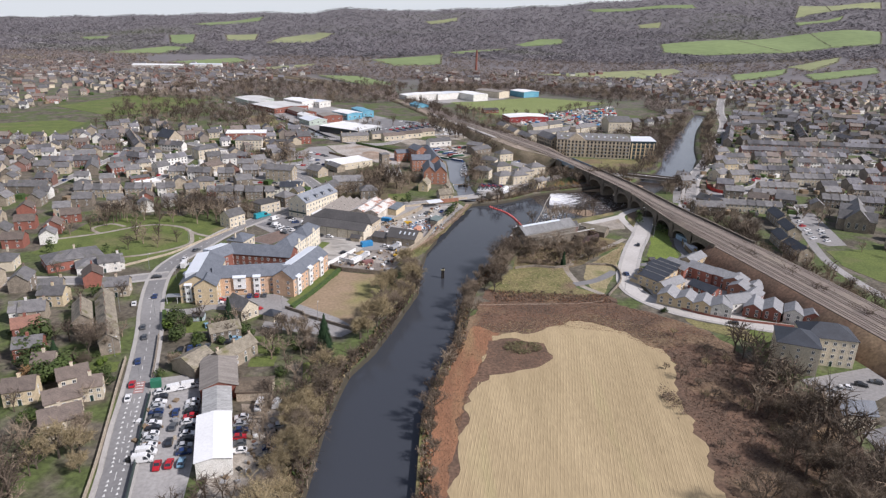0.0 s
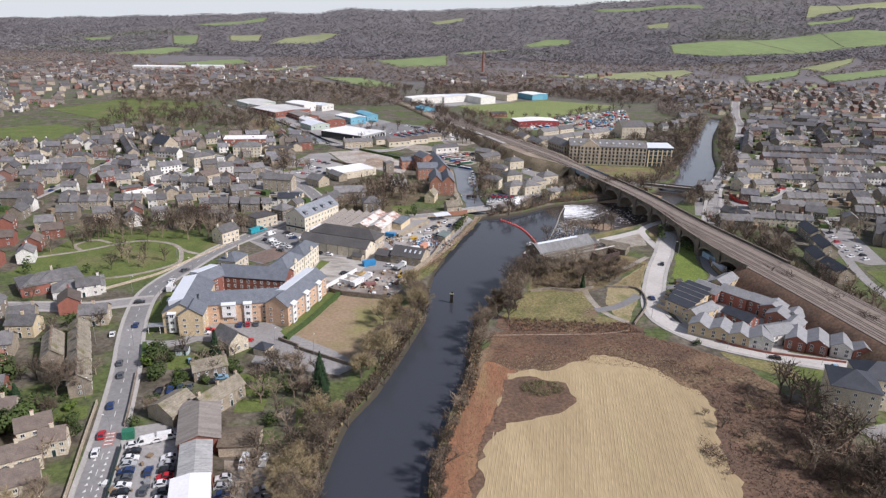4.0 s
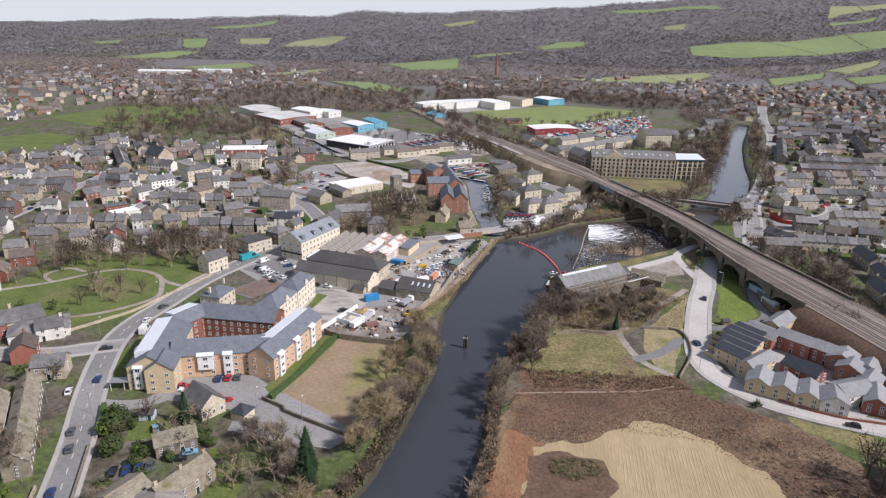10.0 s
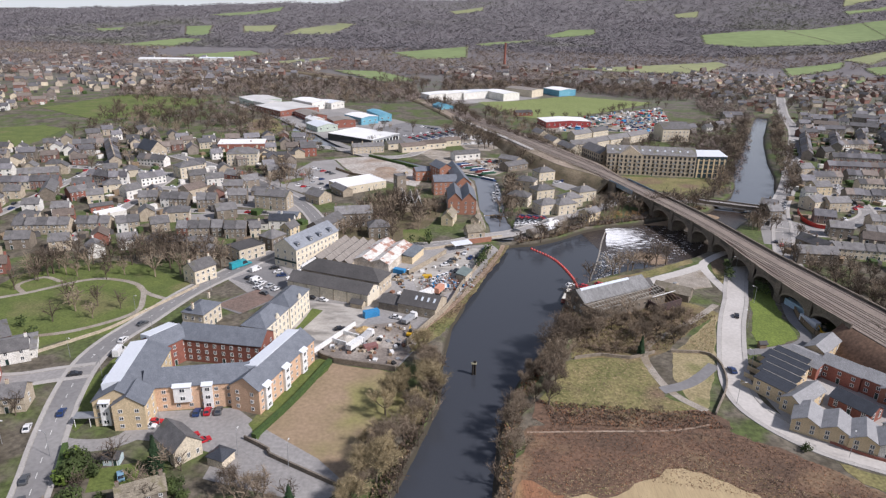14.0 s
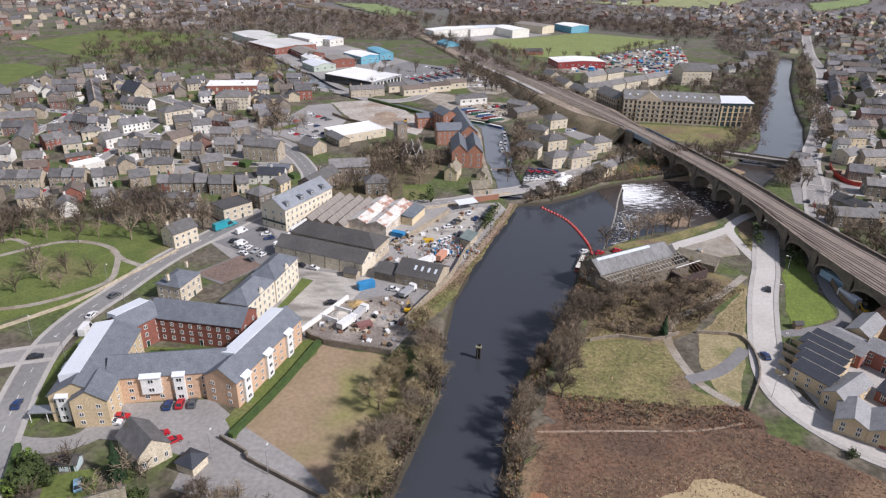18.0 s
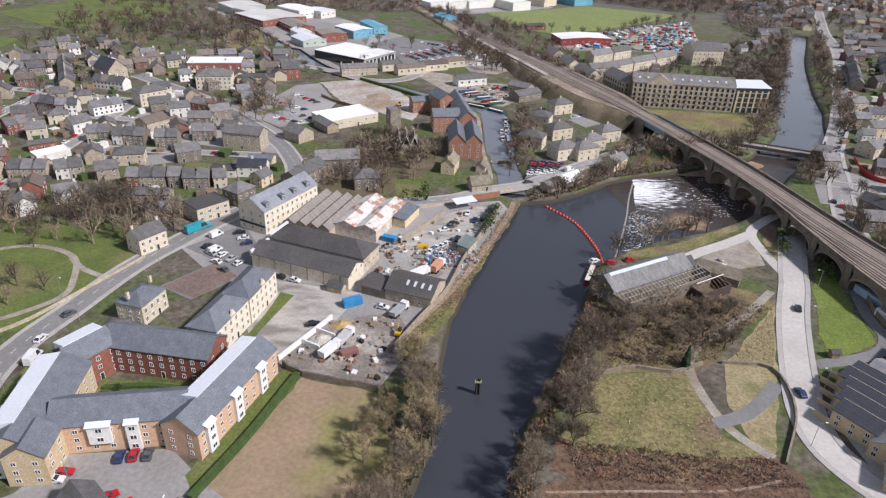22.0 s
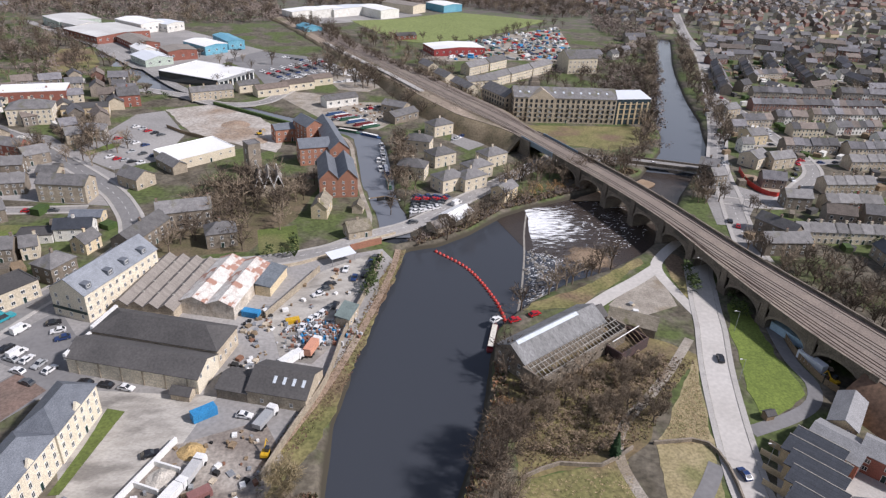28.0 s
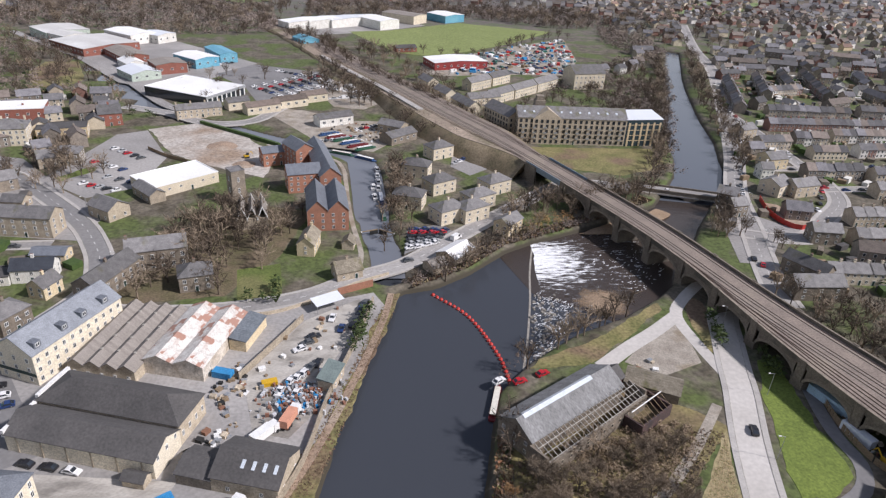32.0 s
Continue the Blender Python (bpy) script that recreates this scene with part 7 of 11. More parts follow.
B("sunday_school", "long sooty stone range beside the road", "hall", -74, 420, 22, 9, 68, 6.5, 3.0, "gable", STONE_DARK, SLATE, 2, {"s": 6, "n": 5, "e": 2, "w": 2}, (1.1, 1.5), chimneys=1)
# derelict works by the river
der = B("derelict_mill", "derelict stone works with a patched metal roof", "derelict mill", 61.0, 345.2, 36, 11.5, 31.9, 6.0, 3.4, "gable", STONE_DARK, mat("streaked_metal_sheet", (0.235, 0.235, 0.235), (0.15, 0.15, 0.148), 0.3, 2.0, 0.8, 0.0, stretch=(1.6, 0.4, 1)), 2, {"s": 0, "n": 9, "e": 2, "w": 3}, (1.0, 1.2), door=False)
rs = Mesh()
gable_roof(rs, -16, 10, -0.9, 0.9, 9.1, 0.5, 0.1, 0.1)
part("ridge_light", rs, SKYLIGHT, der, "pale glazed ridge strip")
ske = thing("roofless_range", None, None, pose(66.5, 338.2, G, 0, 0, 33.5), "roofless stone range with bare white rafters", "ruin")
wl_ = Mesh()
wl_.box(-20.5, 20.5, -3.2, -2.6, -0.5, 4.8)
wl_.box(-20.5, -19.9, -2.6, 3.0, -0.5, 6.4)
wl_.box(19.9, 20.5, -2.6, 3.0, -0.5, 6.4)
part("wall", wl_, STONE_DARK, ske)
for i in range(26):
    rf = Mesh()
    rf.tube((0, -3.0, 4.8), (0, 2.6, 6.9), 0.11, 0.11, 4, 0, True)
    part("rafter", rf, KERB, ske, "weathered pale rafter", m=pose(-19.5 + i * 1.56, 0, 0))
for y, z in ((-2.6, 5.0), (-0.8, 5.7), (1.0, 6.4)):
    pf = Mesh()
    pf.box(-20, 20, y - 0.08, y + 0.08, z, z + 0.14)
    part("purlin", pf, KERB, ske)
for i in range(12):
    part("window", window_mesh(0.9, 1.3, STONE, ""), None, ske, m=pose(-18.5 + i * 3.35, -3.2, 2.2))
op = thing("burnt_shed", None, None, pose(83.5, 343.5, G, 0, 0, 33.5), "burnt-out shed with bare roof trusses and graffiti", "ruin")
wl_ = Mesh()
for a in ((-7, 7, -4, -3.5), (-7, 7, 3.5, 4), (-7, -6.5, -3.5, 3.5), (6.5, 7, -3.5, 3.5)):
    wl_.box(*a, -0.5, 3.6)
part("wall", wl_, mat("charred_brick", (0.1, 0.06, 0.055), (0.05, 0.04, 0.04), 0.4, 2.0, 0.9), op)
gf = Mesh()
gf.box(-6.4, 2, 3.3, 3.47, 0.8, 3.0)
part("graffiti", gf, mat("magenta_graffiti", (0.45, 0.08, 0.28), (0.5, 0.3, 0.4), 0.8, 4.0, 0.8), op, "faded magenta graffiti")
for i in range(8):
    for s in (-1, 1):
        rf = Mesh()
        rf.tube((0, s * 3.9, 3.6), (0, 0, 5.6), 0.09, 0.09, 4, 0, True)
        part("truss", rf, TIMBER, op, m=pose(-6.3 + i * 1.8, 0, 0))
rg_ = Mesh()
rg_.box(-6.8, 6.8, -0.12, 0.12, 5.55, 5.8)
part("ridge_beam", rg_, WHITEPAINT, op, "pale ridge beam")
B("works_store", "low mossy-roofed stone store", "shed", 91.0, 355.0, 15, 8, 150, 3.2, 2.2, "gable", STONE_DARK, STONESLATE, 0, {}, door=False)
B("works_store", "red-ended stone annexe of the works", "shed", 78.0, 357.0, 7, 6, 33, 4.0, 2.4, "gable", REDBRICK, FELT, 0, {}, door=False)
# flats and house on the right of the wasteland
B("stone_flat_block", "four-storey stone apartment block with a hipped slate roof", "apartment block", 132.8, 207.5, 14, 14, 159, 11, 3.6, "hip", STONE_CREAM, SLATE_BLACK, 4, {"s": 0, "n": 3, "e": 0, "w": 4}, (1.0, 1.2), group="stone flats", door=False)
B("stone_flat_block", "four-storey stone flats wing with bay windows", "apartment block", 146.0, 212.5, 18, 12, 168, 11, 3.8, "hip", STONE_CREAM, SLATE_BLACK, 4, {"s": 4, "n": 6, "e": 2, "w": 2}, (1.2, 1.3), group="stone flats")
B("detached_house", "stone detached house with a white gabled porch", "house", 133.5, 171.0, 10.5, 8, -4, 5.2, 2.8, "gable", STONE_CREAM, SLATE_BLUE, 2, {"s": 3, "n": 3, "e": 1, "w": 1}, (1.1, 1.2))
# car yard, t sheds by the main road
wsd = B("white_shed", "white sheet-metal shed with a low white roof", "shed", -58.1, 147.6, 22, 9.2, 107.7, 5.6, 0.8, "gable", RENDER, WHITEROOF, 0, {}, door=False)
B("yard_shed", "shed with a streaked grey-white roof", "shed", -63.4, 166.4, 14.6, 8.0, 108.2, 4.6, 0.9, "gable", REDBRICK, mat("lichened_sheet", (0.42, 0.42, 0.41), (0.28, 0.28, 0.27), 0.5, 2.0, 0.8, stretch=(3, 0.5, 1)), 0, {}, door=False)
B("yard_shed", "long grey-roofed brick works", "shed", -68.5, 183.6, 20.0, 11.3, 108.5, 4.6, 2.0, "gable", REDBRICK, ASBESTOS, 1, {"s": 4}, (1.0, 1.2), door=False)
B("yard_shed", "brown-roofed store with green doors", "shed", -55.1, 178.4, 10.6, 9.0, 6, 3.4, 1.2, "gable", STONE, mat("brown_felt", (0.16, 0.125, 0.09), None, 0.3, 2.0, 0.9), 0, {}, door=False)
for x, y, w, d, r, wl2, rf2, lab in ((-114.3, 179.6, 9, 6.6, 32, STONE_CREAM, TILE_BROWN, "buff stone house with a brown tiled roof"), (-110.8, 166.8, 10, 7.6, 34, STONE_CREAM, TILE_BROWN, "buff stone house with a broad brown roof"), (-105.8, 157, 11, 9, 32, STONE_CREAM, TILE_BROWN, "buff stone house beside the main road"), (-126.5, 172, 9, 8.5, 20, CREAMREND, TILE_BROWN, "cream house with a brown tiled roof"), (-140, 199, 9, 8, 20, REDBRICK, SLATE, "red brick house with a slate roof"), (-158, 228, 11, 9, 20, RENDER, SLATE, "white rendered house with a slate roof"), (-156, 243, 10, 8, 5, CREAMREND, SLATE, "cream gabled house by the side road"), (-135, 254, 10, 8, 15, STONE, SLATE, "stone corner house with a slate roof"), (-128, 188, 7, 6, 12, STONE_CREAM, TILE_BROWN, "small buff stone house"), (-105.6, 174.2, 6.5, 5.6, 20, STONE_CREAM, TILE_BROWN, "buff stone house behind a garden wall"), (-150, 214, 9, 8, 30, REDBRICK, TILE_RED, "red brick house with garden")):
    B("house", lab, "house", x, y, w, d, r, 5.2, 2.6, "gable", wl2, rf2, 2, {"s": 3, "n": 3, "e": 1, "w": 1}, (1.1, 1.2), chimneys=1, group="houses by the main road")
for x, y, w, r in ((-123.8, 221.5, 46, 118), (-134.6, 224.5, 18, 118)):
    B("stone_terrace", "row of old stone cottages with mossy stone slate roofs", "terrace", x, y, w, 6.6, r, 5.2, 2.8, "gable", STONE_DARK, STONESLATE, 2, {"s": 12, "n": 12, "e": 1, "w": 1}, (0.9, 1.2), chimneys=6, group="old stone terraces")
B("school", "low brick school wing with grey hipped roof", "school", -172, 287, 24, 15, 40, 4.5, 3.0, "hip", REDBRICK, SLATE, 1, {"s": 6, "n": 6, "e": 3, "w": 3}, (1.5, 1.3))
B("school", "low white-walled school block", "school", -157.0, 283, 20, 13, 30, 3.6, 2.0, "hip", RENDER, SLATE, 1, {"s": 5, "n": 5, "e": 3, "w": 3}, (1.5, 1.0))
B("cottage", "old stone cottage with a mossy roof", "cottage", -77.5, 217.0, 11, 6.5, 30, 4.0, 2.4, "gable", STONE_DARK, STONESLATE, 2, {"s": 4, "n": 3, "e": 1, "w": 1}, (0.9, 1.0), chimneys=2)
B("chapel_house", "buff stone hall with a triple window gable", "house", -76.5, 236.5, 11, 8.0, -40, 4.6, 3.4, "gable", STONE_CREAM, SLATE, 1, {"e": 3, "s": 2, "n": 2, "w": 1}, (0.9, 1.6))
B("cottage", "row of stone cottages with grey roofs", "cottage", -68.0, 198.5, 16, 6.5, 62, 5.0, 2.6, "gable", STONE, STONESLATE, 2, {"s": 4, "n": 4, "e": 1, "w": 1}, (0.9, 1.2), chimneys=3)
B("cottage", "stone outbuilding with a broad slate roof", "outbuilding", -80.0, 193.0, 10, 11, 62, 4.0, 2.6, "gable", STONE, STONESLATE, 1, {"s": 2, "n": 2}, (0.9, 1.0))
B("summer_house", "small pale blue summer house", "summer house", -92.0, 231, 4.2, 3.2, 5, 2.2, 0.9, "gable", plain("pale_blue_boards", (0.5, 0.6, 0.62), 0.6), FELT, 1, {"s": 2}, (1.1, 1.1), first=0.8)
B("corner_shop", "stone shop with a pitched slate roof by the park", "shop", -116, 353.5, 11, 8, 58, 6.5, 3.0, "gable", STONE_CREAM, SLATE, 2, {"s": 4, "n": 3, "e": 2, "w": 2}, (1.1, 1.4), chimneys=2)
B("corner_shop", "flat-roofed stone shop block", "shop", -105, 383, 14, 11, 50, 6.0, 0.5, "flat", STONE_CREAM, FELT, 2, {"s": 4, "n": 4, "e": 3, "w": 3}, (1.3, 1.3))
B("corner_shop", "stone corner shop with slate roof", "shop", -96, 397, 10, 9, 60, 6.5, 3.0, "hip", STONE_DARK, SLATE, 2, {"s": 3, "n": 3, "e": 2, "w": 2}, (1.2, 1.4), chimneys=1)
B("long_store", "low range with blue garage doors", "garages", -138, 395, 26, 7, 5, 3.2, 1.6, "gable", STONE, SLATE, 1, {"s": 7}, (1.6, 1.8), first=0.3, frame_m=plain("blue_doors", (0.1, 0.2, 0.35), 0.6), door=False)
B("stone_barn", "small stone barn with a slate roof", "barn", -124, 379, 10, 7, 8, 4.5, 2.2, "gable", STONE, SLATE, 1, {"s": 2}, (0.9, 1.1))
B("library", "sooty stone hall among bare trees", "hall", -128, 541, 13, 10.5, 6, 6.0, 2.5, "hip", STONE_DARK, SLATE, 2, {"s": 4, "n": 4, "e": 3, "w": 3}, (1.1, 1.5))
B("grand_building", "ornate cream stone building with a mansard roof", "building", -167.3, 569.7, 22, 14, 11, 9, 3.6, "hip", STONE_CREAM, SLATE, 3, {"s": 8, "n": 6, "e": 4, "w": 4}, (1.1, 1.6), chimneys=3)
B("red_hall", "red-clad hall with a white roof", "hall", -181.0, 609.8, 36, 18, 12, 8, 0.5, "flat", REDBRICK, WHITEROOF, 2, {"s": 7, "e": 4}, (1.4, 1.4))
B("brick_office", "buff brick office with flat roof", "office", -143.6, 580.6, 24, 12, 15, 6, 0.5, "flat", BUFF, FELT, 2, {"s": 8, "e": 3}, (1.4, 1.2))
B("gabled_pub", "dark red brick public house with a white shop front", "pub", -127.4, 606.1, 12, 14, 20, 7, 3.5, "gable", REDBRICK, SLATE, 2, {"s": 3, "e": 3, "w": 3}, (1.2, 1.4), chimneys=1)
B("road_terrace", "row of stone houses by the canal bridge", "houses", -82, 622, 26, 8, 22, 5.5, 2.4, "gable", STONE, SLATE, 2, {"s": 8, "n": 8}, (1.0, 1.3), chimneys=4)
CORR = mat("pale_green_cladding", (0.46, 0.52, 0.45), (0.4, 0.46, 0.4), 0.1, 1.5, 0.6)
for x, y, w, d, r, h, m1, m2, lab in (
    (-199, 813, 51, 48, -43, 6, REDBRICK, PALEROOF, "broad brick warehouse with a pale sheet roof"),
    (-229, 838, 25, 21, -40, 7, RENDER, PALEROOF, "white warehouse with a curved pale roof"),
    (-243, 862, 38, 36, -50, 7, CORR, PALEROOF, "pale green warehouse with a white roof"),
    (-181, 851, 38, 25, -41, 8, RENDER, WHITEROOF, "white warehouse behind the brick works"),
    (-158, 852, 22, 20, -36, 7, RENDER, METALROOF, "pale metal warehouse beside the grass"),
    (-165, 778, 40, 20, -55, 5, REDBRICK, ASBESTOS, "long low brick works with a brown sheet roof"),
    (-153, 746, 20, 13, -55, 5, RENDER, WHITEROOF, "small white curved shed by the canal road"),
    (-140, 717, 25, 21, -52, 5, CORR, METALROOF, "pale green shed with roof lights"),
    (-125, 737, 21, 22, -60, 7, REDBRICK, ASBESTOS, "red brick workshop with a blank gable"),
    (-109, 762, 29, 21, -45, 7, TEALMETAL, WHITEROOF, "blue-clad depot with a white roof"),
    (-94, 784, 34, 14, -60, 7, TEALMETAL, TEALMETAL, "long blue metal depot"),
    (-30, 860, 22, 16, -60, 5, TEALMETAL, TEALMETAL, "blue metal shed beside the railway"),
    (-32, 948, 20, 58, -54, 8, RENDER, WHITEROOF, "white factory bay with a pale roof"),
    (-12, 960, 20, 58, -54, 8, RENDER, WHITEROOF, "white factory bay with a pale ridge roof"),
    (10, 972, 20, 56, -54, 8, RENDER, METALROOF, "pale factory bay by the playing field"),
    (42, 968, 40, 26, -54, 9, RENDER, WHITEROOF, "white factory block with a flat roof"),
    (74, 1010, 44, 26, -40, 9, STONE_CREAM, ASBESTOS, "cream factory block behind the field"),
    (124, 1026, 32, 30, -55, 8, TEALMETAL, WHITEROOF, "blue sports hall with a white roof"),
    (98, 778, 26, 48, -75, 6, REDMETAL, WHITEROOF, "dark red shed with a long white roof"),
    (60, 835, 20, 9, 20, 4, REDBRICK, FELT, "low brick pavilion by the playing field"),
    (-1.7, 609, 22, 9, 27, 5, RENDER, SLATE, "white boathouse with a grey roof"),
    (33, 594, 15, 10, -33, 5, STONE, SLATE, "stone store in the boatyard"),
    (35, 578, 20, 10, 40, 4.5, STONE_DARK, SLATE, "long stone workshop by the boatyard"),
    (-62, 640, 14, 8, 30, 5, STONE_CREAM, SLATE, "stone house at the canal bridge"),
    (-46, 632, 22, 8, 30, 5, STONE_CREAM, TILE_BROWN, "row of buff canalside houses"),
    (-30, 646, 22, 8, 30, 5, STONE_CREAM, TILE_BROWN, "row of buff canalside houses"),
    (-16, 660, 18, 8, 30, 5, STONE_CREAM, TILE_BROWN, "row of buff houses near the station"),
    (-560, 1330, 90, 30, 10, 7, RENDER, WHITEROOF, "far white warehouse across the valley"),
    (-480, 1370, 60, 26, 10, 7, RENDER, METALROOF, "far pale warehouse across the valley"),
):
    B("warehouse" if h > 5 or w > 24 else "store_building", lab, "warehouse", x, y, w, d, r, h, 1.2 if h > 5.5 else 2.2, "gable", m1, m2, 1, {"s": max(1, int(w / 5)), "e": max(1, int(d / 6))} if y < 900 else {}, (1.8, 1.6), first=h * 0.4, group="warehouses", door=False)
tall = Mesh()
tall.tube((0, 0, -1), (0, 0, 42), 2.6, 1.7, 12, 0, True)
tall.tube((0, 0, 42), (0, 0, 43.2), 2.0, 2.0, 12, 0, True)
thing("mill_chimney", tall, REDBRICK, pose(66, 1420, G + 2), "tall tapered brick mill chimney", "chimney")


# ---- the new estate: gabled houses of buff and red brick ----
EST = "houses of the new estate"
for i, (x, y, w) in enumerate(((113.6, 294.6, 11.5), (110.4, 291.0, 14.0), (107.6, 286.8, 12.5), (104.6, 282.4, 12.0), (101.2, 277.6, 11.0))):
    h_ = B("estate_house", "buff brick house with a black stepped roof", "house", x, y, w, 4.9, -54, 5.0, 1.1, "mono", BUFF, SLATE_BLACK, 2, {"w": 1, "s": 3, "n": 0, "e": 1}, (1.1, 1.3), group=EST, door=False)
    cp_ = Mesh()
    cp_.box(-w / 2 - 0.35, w / 2 + 0.35, 2.6, 2.8, 5.9, 6.4)
    part("coping", cp_, KERB, h_, "pale coping")
    gw = Mesh()
    gw.box(-w / 2 - 4.2, -w / 2 - 0.01, -2.4, -2.15, 0, 1.7)
    part("garden_wall", gw, BUFF, h_, "buff brick garden wall")
for x, y, w, d, r, wl2, rf2, e in ((120.8, 296.4, 12.4, 10.5, -55, REDBRICK, SLATE_PALE, 5.6), (108.2, 272.4, 15.2, 6.4, 38.6, BUFF, SLATE_PALE, 5.6), (104.5, 261.5, 10.5, 7.6, 60, BUFF, SLATE_PALE, 5.2), (111.0, 257.5, 10.5, 7.6, 60, BUFF, SLATE_PALE, 5.2), (117.0, 253.5, 10.5, 7.6, 62, BUFF, SLATE_PALE, 5.2), (123.0, 249.5, 9, 8, 68, RENDER, SLATE_PALE, 6), (123.7, 270.4, 12.5, 7.5, -55, REDBRICK, SLATE_BLACK, 4.4), (130.0, 289.5, 13, 8.5, -50, REDBRICK, SLATE_PALE, 7), (138.0, 281.0, 10, 8.5, -50, REDBRICK, SLATE_PALE, 7), (140.5, 277.0, 9, 9, 50, ORANGEBRICK, SLATE_PALE, 6.5), (139.0, 269.5, 8, 8, 50, ORANGEBRICK, SLATE_PALE, 6.5), (131.5, 255.5, 12, 9, 20, RENDER, SLATE_PALE, 6), (141.5, 262.0, 10, 7, 48, REDBRICK, SLATE_PALE, 5.5), (137.5, 251.5, 12, 7, 62, REDBRICK, SLATE_PALE, 5.5), (144.5, 249.0, 12, 7, 62, REDBRICK, SLATE_PALE, 5.5), (152.0, 246.0, 10, 7, 62, RENDER, SLATE_PALE, 5.5), (130.8, 306.6, 15, 7, 44, BUFF, SLATE_PALE, 5.8), (146.5, 271, 8, 7, 50, RENDER, SLATE_PALE, 5.5), (158, 243, 9, 7, 70, REDBRICK, SLATE_PALE, 5.5)):
    B("estate_house", "estate house with a grey pitched roof and pale gable trim", "house", x, y, w, d, r, e * 0.8, 2.0, "gable", wl2, rf2, 2, {"s": 3, "n": 3, "e": 2, "w": 2}, (1.2, 1.3), group=EST)


# ---- rows of terraced houses: built once, then set out in streets ----
def proto_house(label, w, d, eave, rise, wall, cover, far=False, hip=False, chim=True):
    ob = thing("house", walls(w, d, eave, rise, "hip" if hip else "gable"), wall, pose(0, 0, -500), label, "house")
    part("roof", roof_mesh(w, d, eave, rise, "hip" if hip else "gable"), cover, ob)
    if chim:
        part("chimney", chimney_mesh(wall), None, ob, m=pose(w / 2 - 0.5, 0, eave + rise))
    if far:
        wn_ = Mesh()
        for s, side in ((-1, 0), (1, 0)):
            for z in (0.9, 3.4):
                for u in (-w / 4, w / 4):
                    wn_.box(u - 0.55, u + 0.55, s * d / 2 - 0.06, s * d / 2 + 0.06, z, z + 1.3)
                    wn_.box(u - 0.65, u + 0.65, s * d / 2 - 0.04, s * d / 2 + 0.04, z - 0.1, z + 1.4, 1)
        part("windows", wn_, [GLASS, WHITEPAINT], ob)
    else:
        for s in "s":
            for k in range(2):
                for i in range(2):
                    if k == 0 and i == 0:
                        part("door", door_mesh(), None, ob, m=side_pose(s, -w / 4, 0.05, w, d))
                    else:
                        part("window", window_mesh(1.1, 1.3), None, ob, m=side_pose(s, -w / 4 + i * w / 2, 0.9 + 2.6 * k, w, d))
    return ob


TW = 5.4
TERR = {"s": proto_house("stone terraced house with slate roof and chimney", TW - 0.02, 8.2, 5.4, 2.9, STONE, SLATE), "d": proto_house("sooty stone terraced house with slate roof", TW - 0.02, 8.2, 5.6, 3.0, STONE_DARK, SLATE), "r": proto_house("red brick terraced house with slate roof", TW - 0.02, 8.2, 5.4, 2.8, REDBRICK, SLATE), "w": proto_house("white rendered terraced house", TW - 0.02, 8.0, 5.3, 2.8, RENDER, SLATE), "c": proto_house("cream stone terraced house", TW - 0.02, 8.0, 5.2, 2.6, STONE_CREAM, SLATE)}
FAR = [proto_house("stone house with a slate roof", 9, 8, 5.2, 2.8, STONE, SLATE), proto_house("sooty stone house with a slate roof", 11, 8, 5.4, 3.0, STONE_DARK, SLATE), proto_house("red brick house with a brown tiled roof", 10, 8, 5.0, 2.7, REDBRICK, TILE_BROWN), proto_house("pale rendered house with a grey roof", 9, 7.5, 5.0, 2.6, RENDER, SLATE), proto_house("cream stone house with a hipped roof", 10, 9, 5.0, 2.6, STONE_CREAM, SLATE, False, True), proto_house("buff brick bungalow with a red tiled roof", 11, 8, 3.4, 2.8, BUFF, TILE_RED, False, True), proto_house("long sooty stone terrace with a slate roof", 24, 8, 5.4, 3.0, STONE_DARK, SLATE), proto_house("long red brick terrace", 22, 8, 5.2, 2.8, REDBRICK, SLATE), proto_house("brown-roofed brick semi-detached pair", 13, 8, 5.0, 2.8, REDBRICK, TILE_BROWN, False, True)]
built, far_houses = [], []
hg = random.Random(11)


def street(kinds, x0, y0, x1, y1, depth_group="terraced houses"):
    d = Vector((x1 - x0, y1 - y0))
    n = max(1, round(d.length / TW))
    a = math.degrees(math.atan2(d.y, d.x))
    d.normalize()
    for i in range(n):
        q = Vector((x0, y0)) + d * TW * (i + 0.5)
        k = kinds[(i * 7 + int(x0)) % len(kinds)]
        if hg.random() < 0.16:
            k = hg.choice("wcrs")
        if q.y < 500 and -250 < q.x < 290:
            tagged(copy_thing(TERR[k], pose(q.x, q.y, G, 0, 0, a)), group=depth_group)
        else:
            far_houses.append((q.x, q.y, G, a, 9 + "sdrwc".index(k)))
        built.append((q.x, q.y, 7))

# right bank streets
street("r", 280, 607, 378, 604)
street("sd", 279, 577, 303, 577)
street("dsw", 309, 583, 362, 583)
street("c", 274, 552, 296, 552)
street("wrs", 306, 555, 340, 557)
street("d", 249, 521, 283, 520)
street("ds", 285, 515, 318, 515)
street("sd", 270, 494, 300, 494)
street("s", 233, 463, 262, 463)
street("sc", 219, 442, 246, 440)
street("c", 186, 414, 226, 409)
street("d", 283, 645, 322, 735)
street("d", 327, 684, 356, 748)
street("d", 366, 712, 388, 761)
street("d", 377, 680, 411, 763)
street("s", 331, 694, 366, 704)
street("s", 250, 568, 273, 571)
street("sd", 300, 640, 360, 634)
street("d", 372, 640, 430, 632)
street("w", 318, 533, 350, 534)
street("r", 330, 490, 372, 492)
street("s", 300, 462, 336, 460)
street("d", 262, 432, 300, 424)
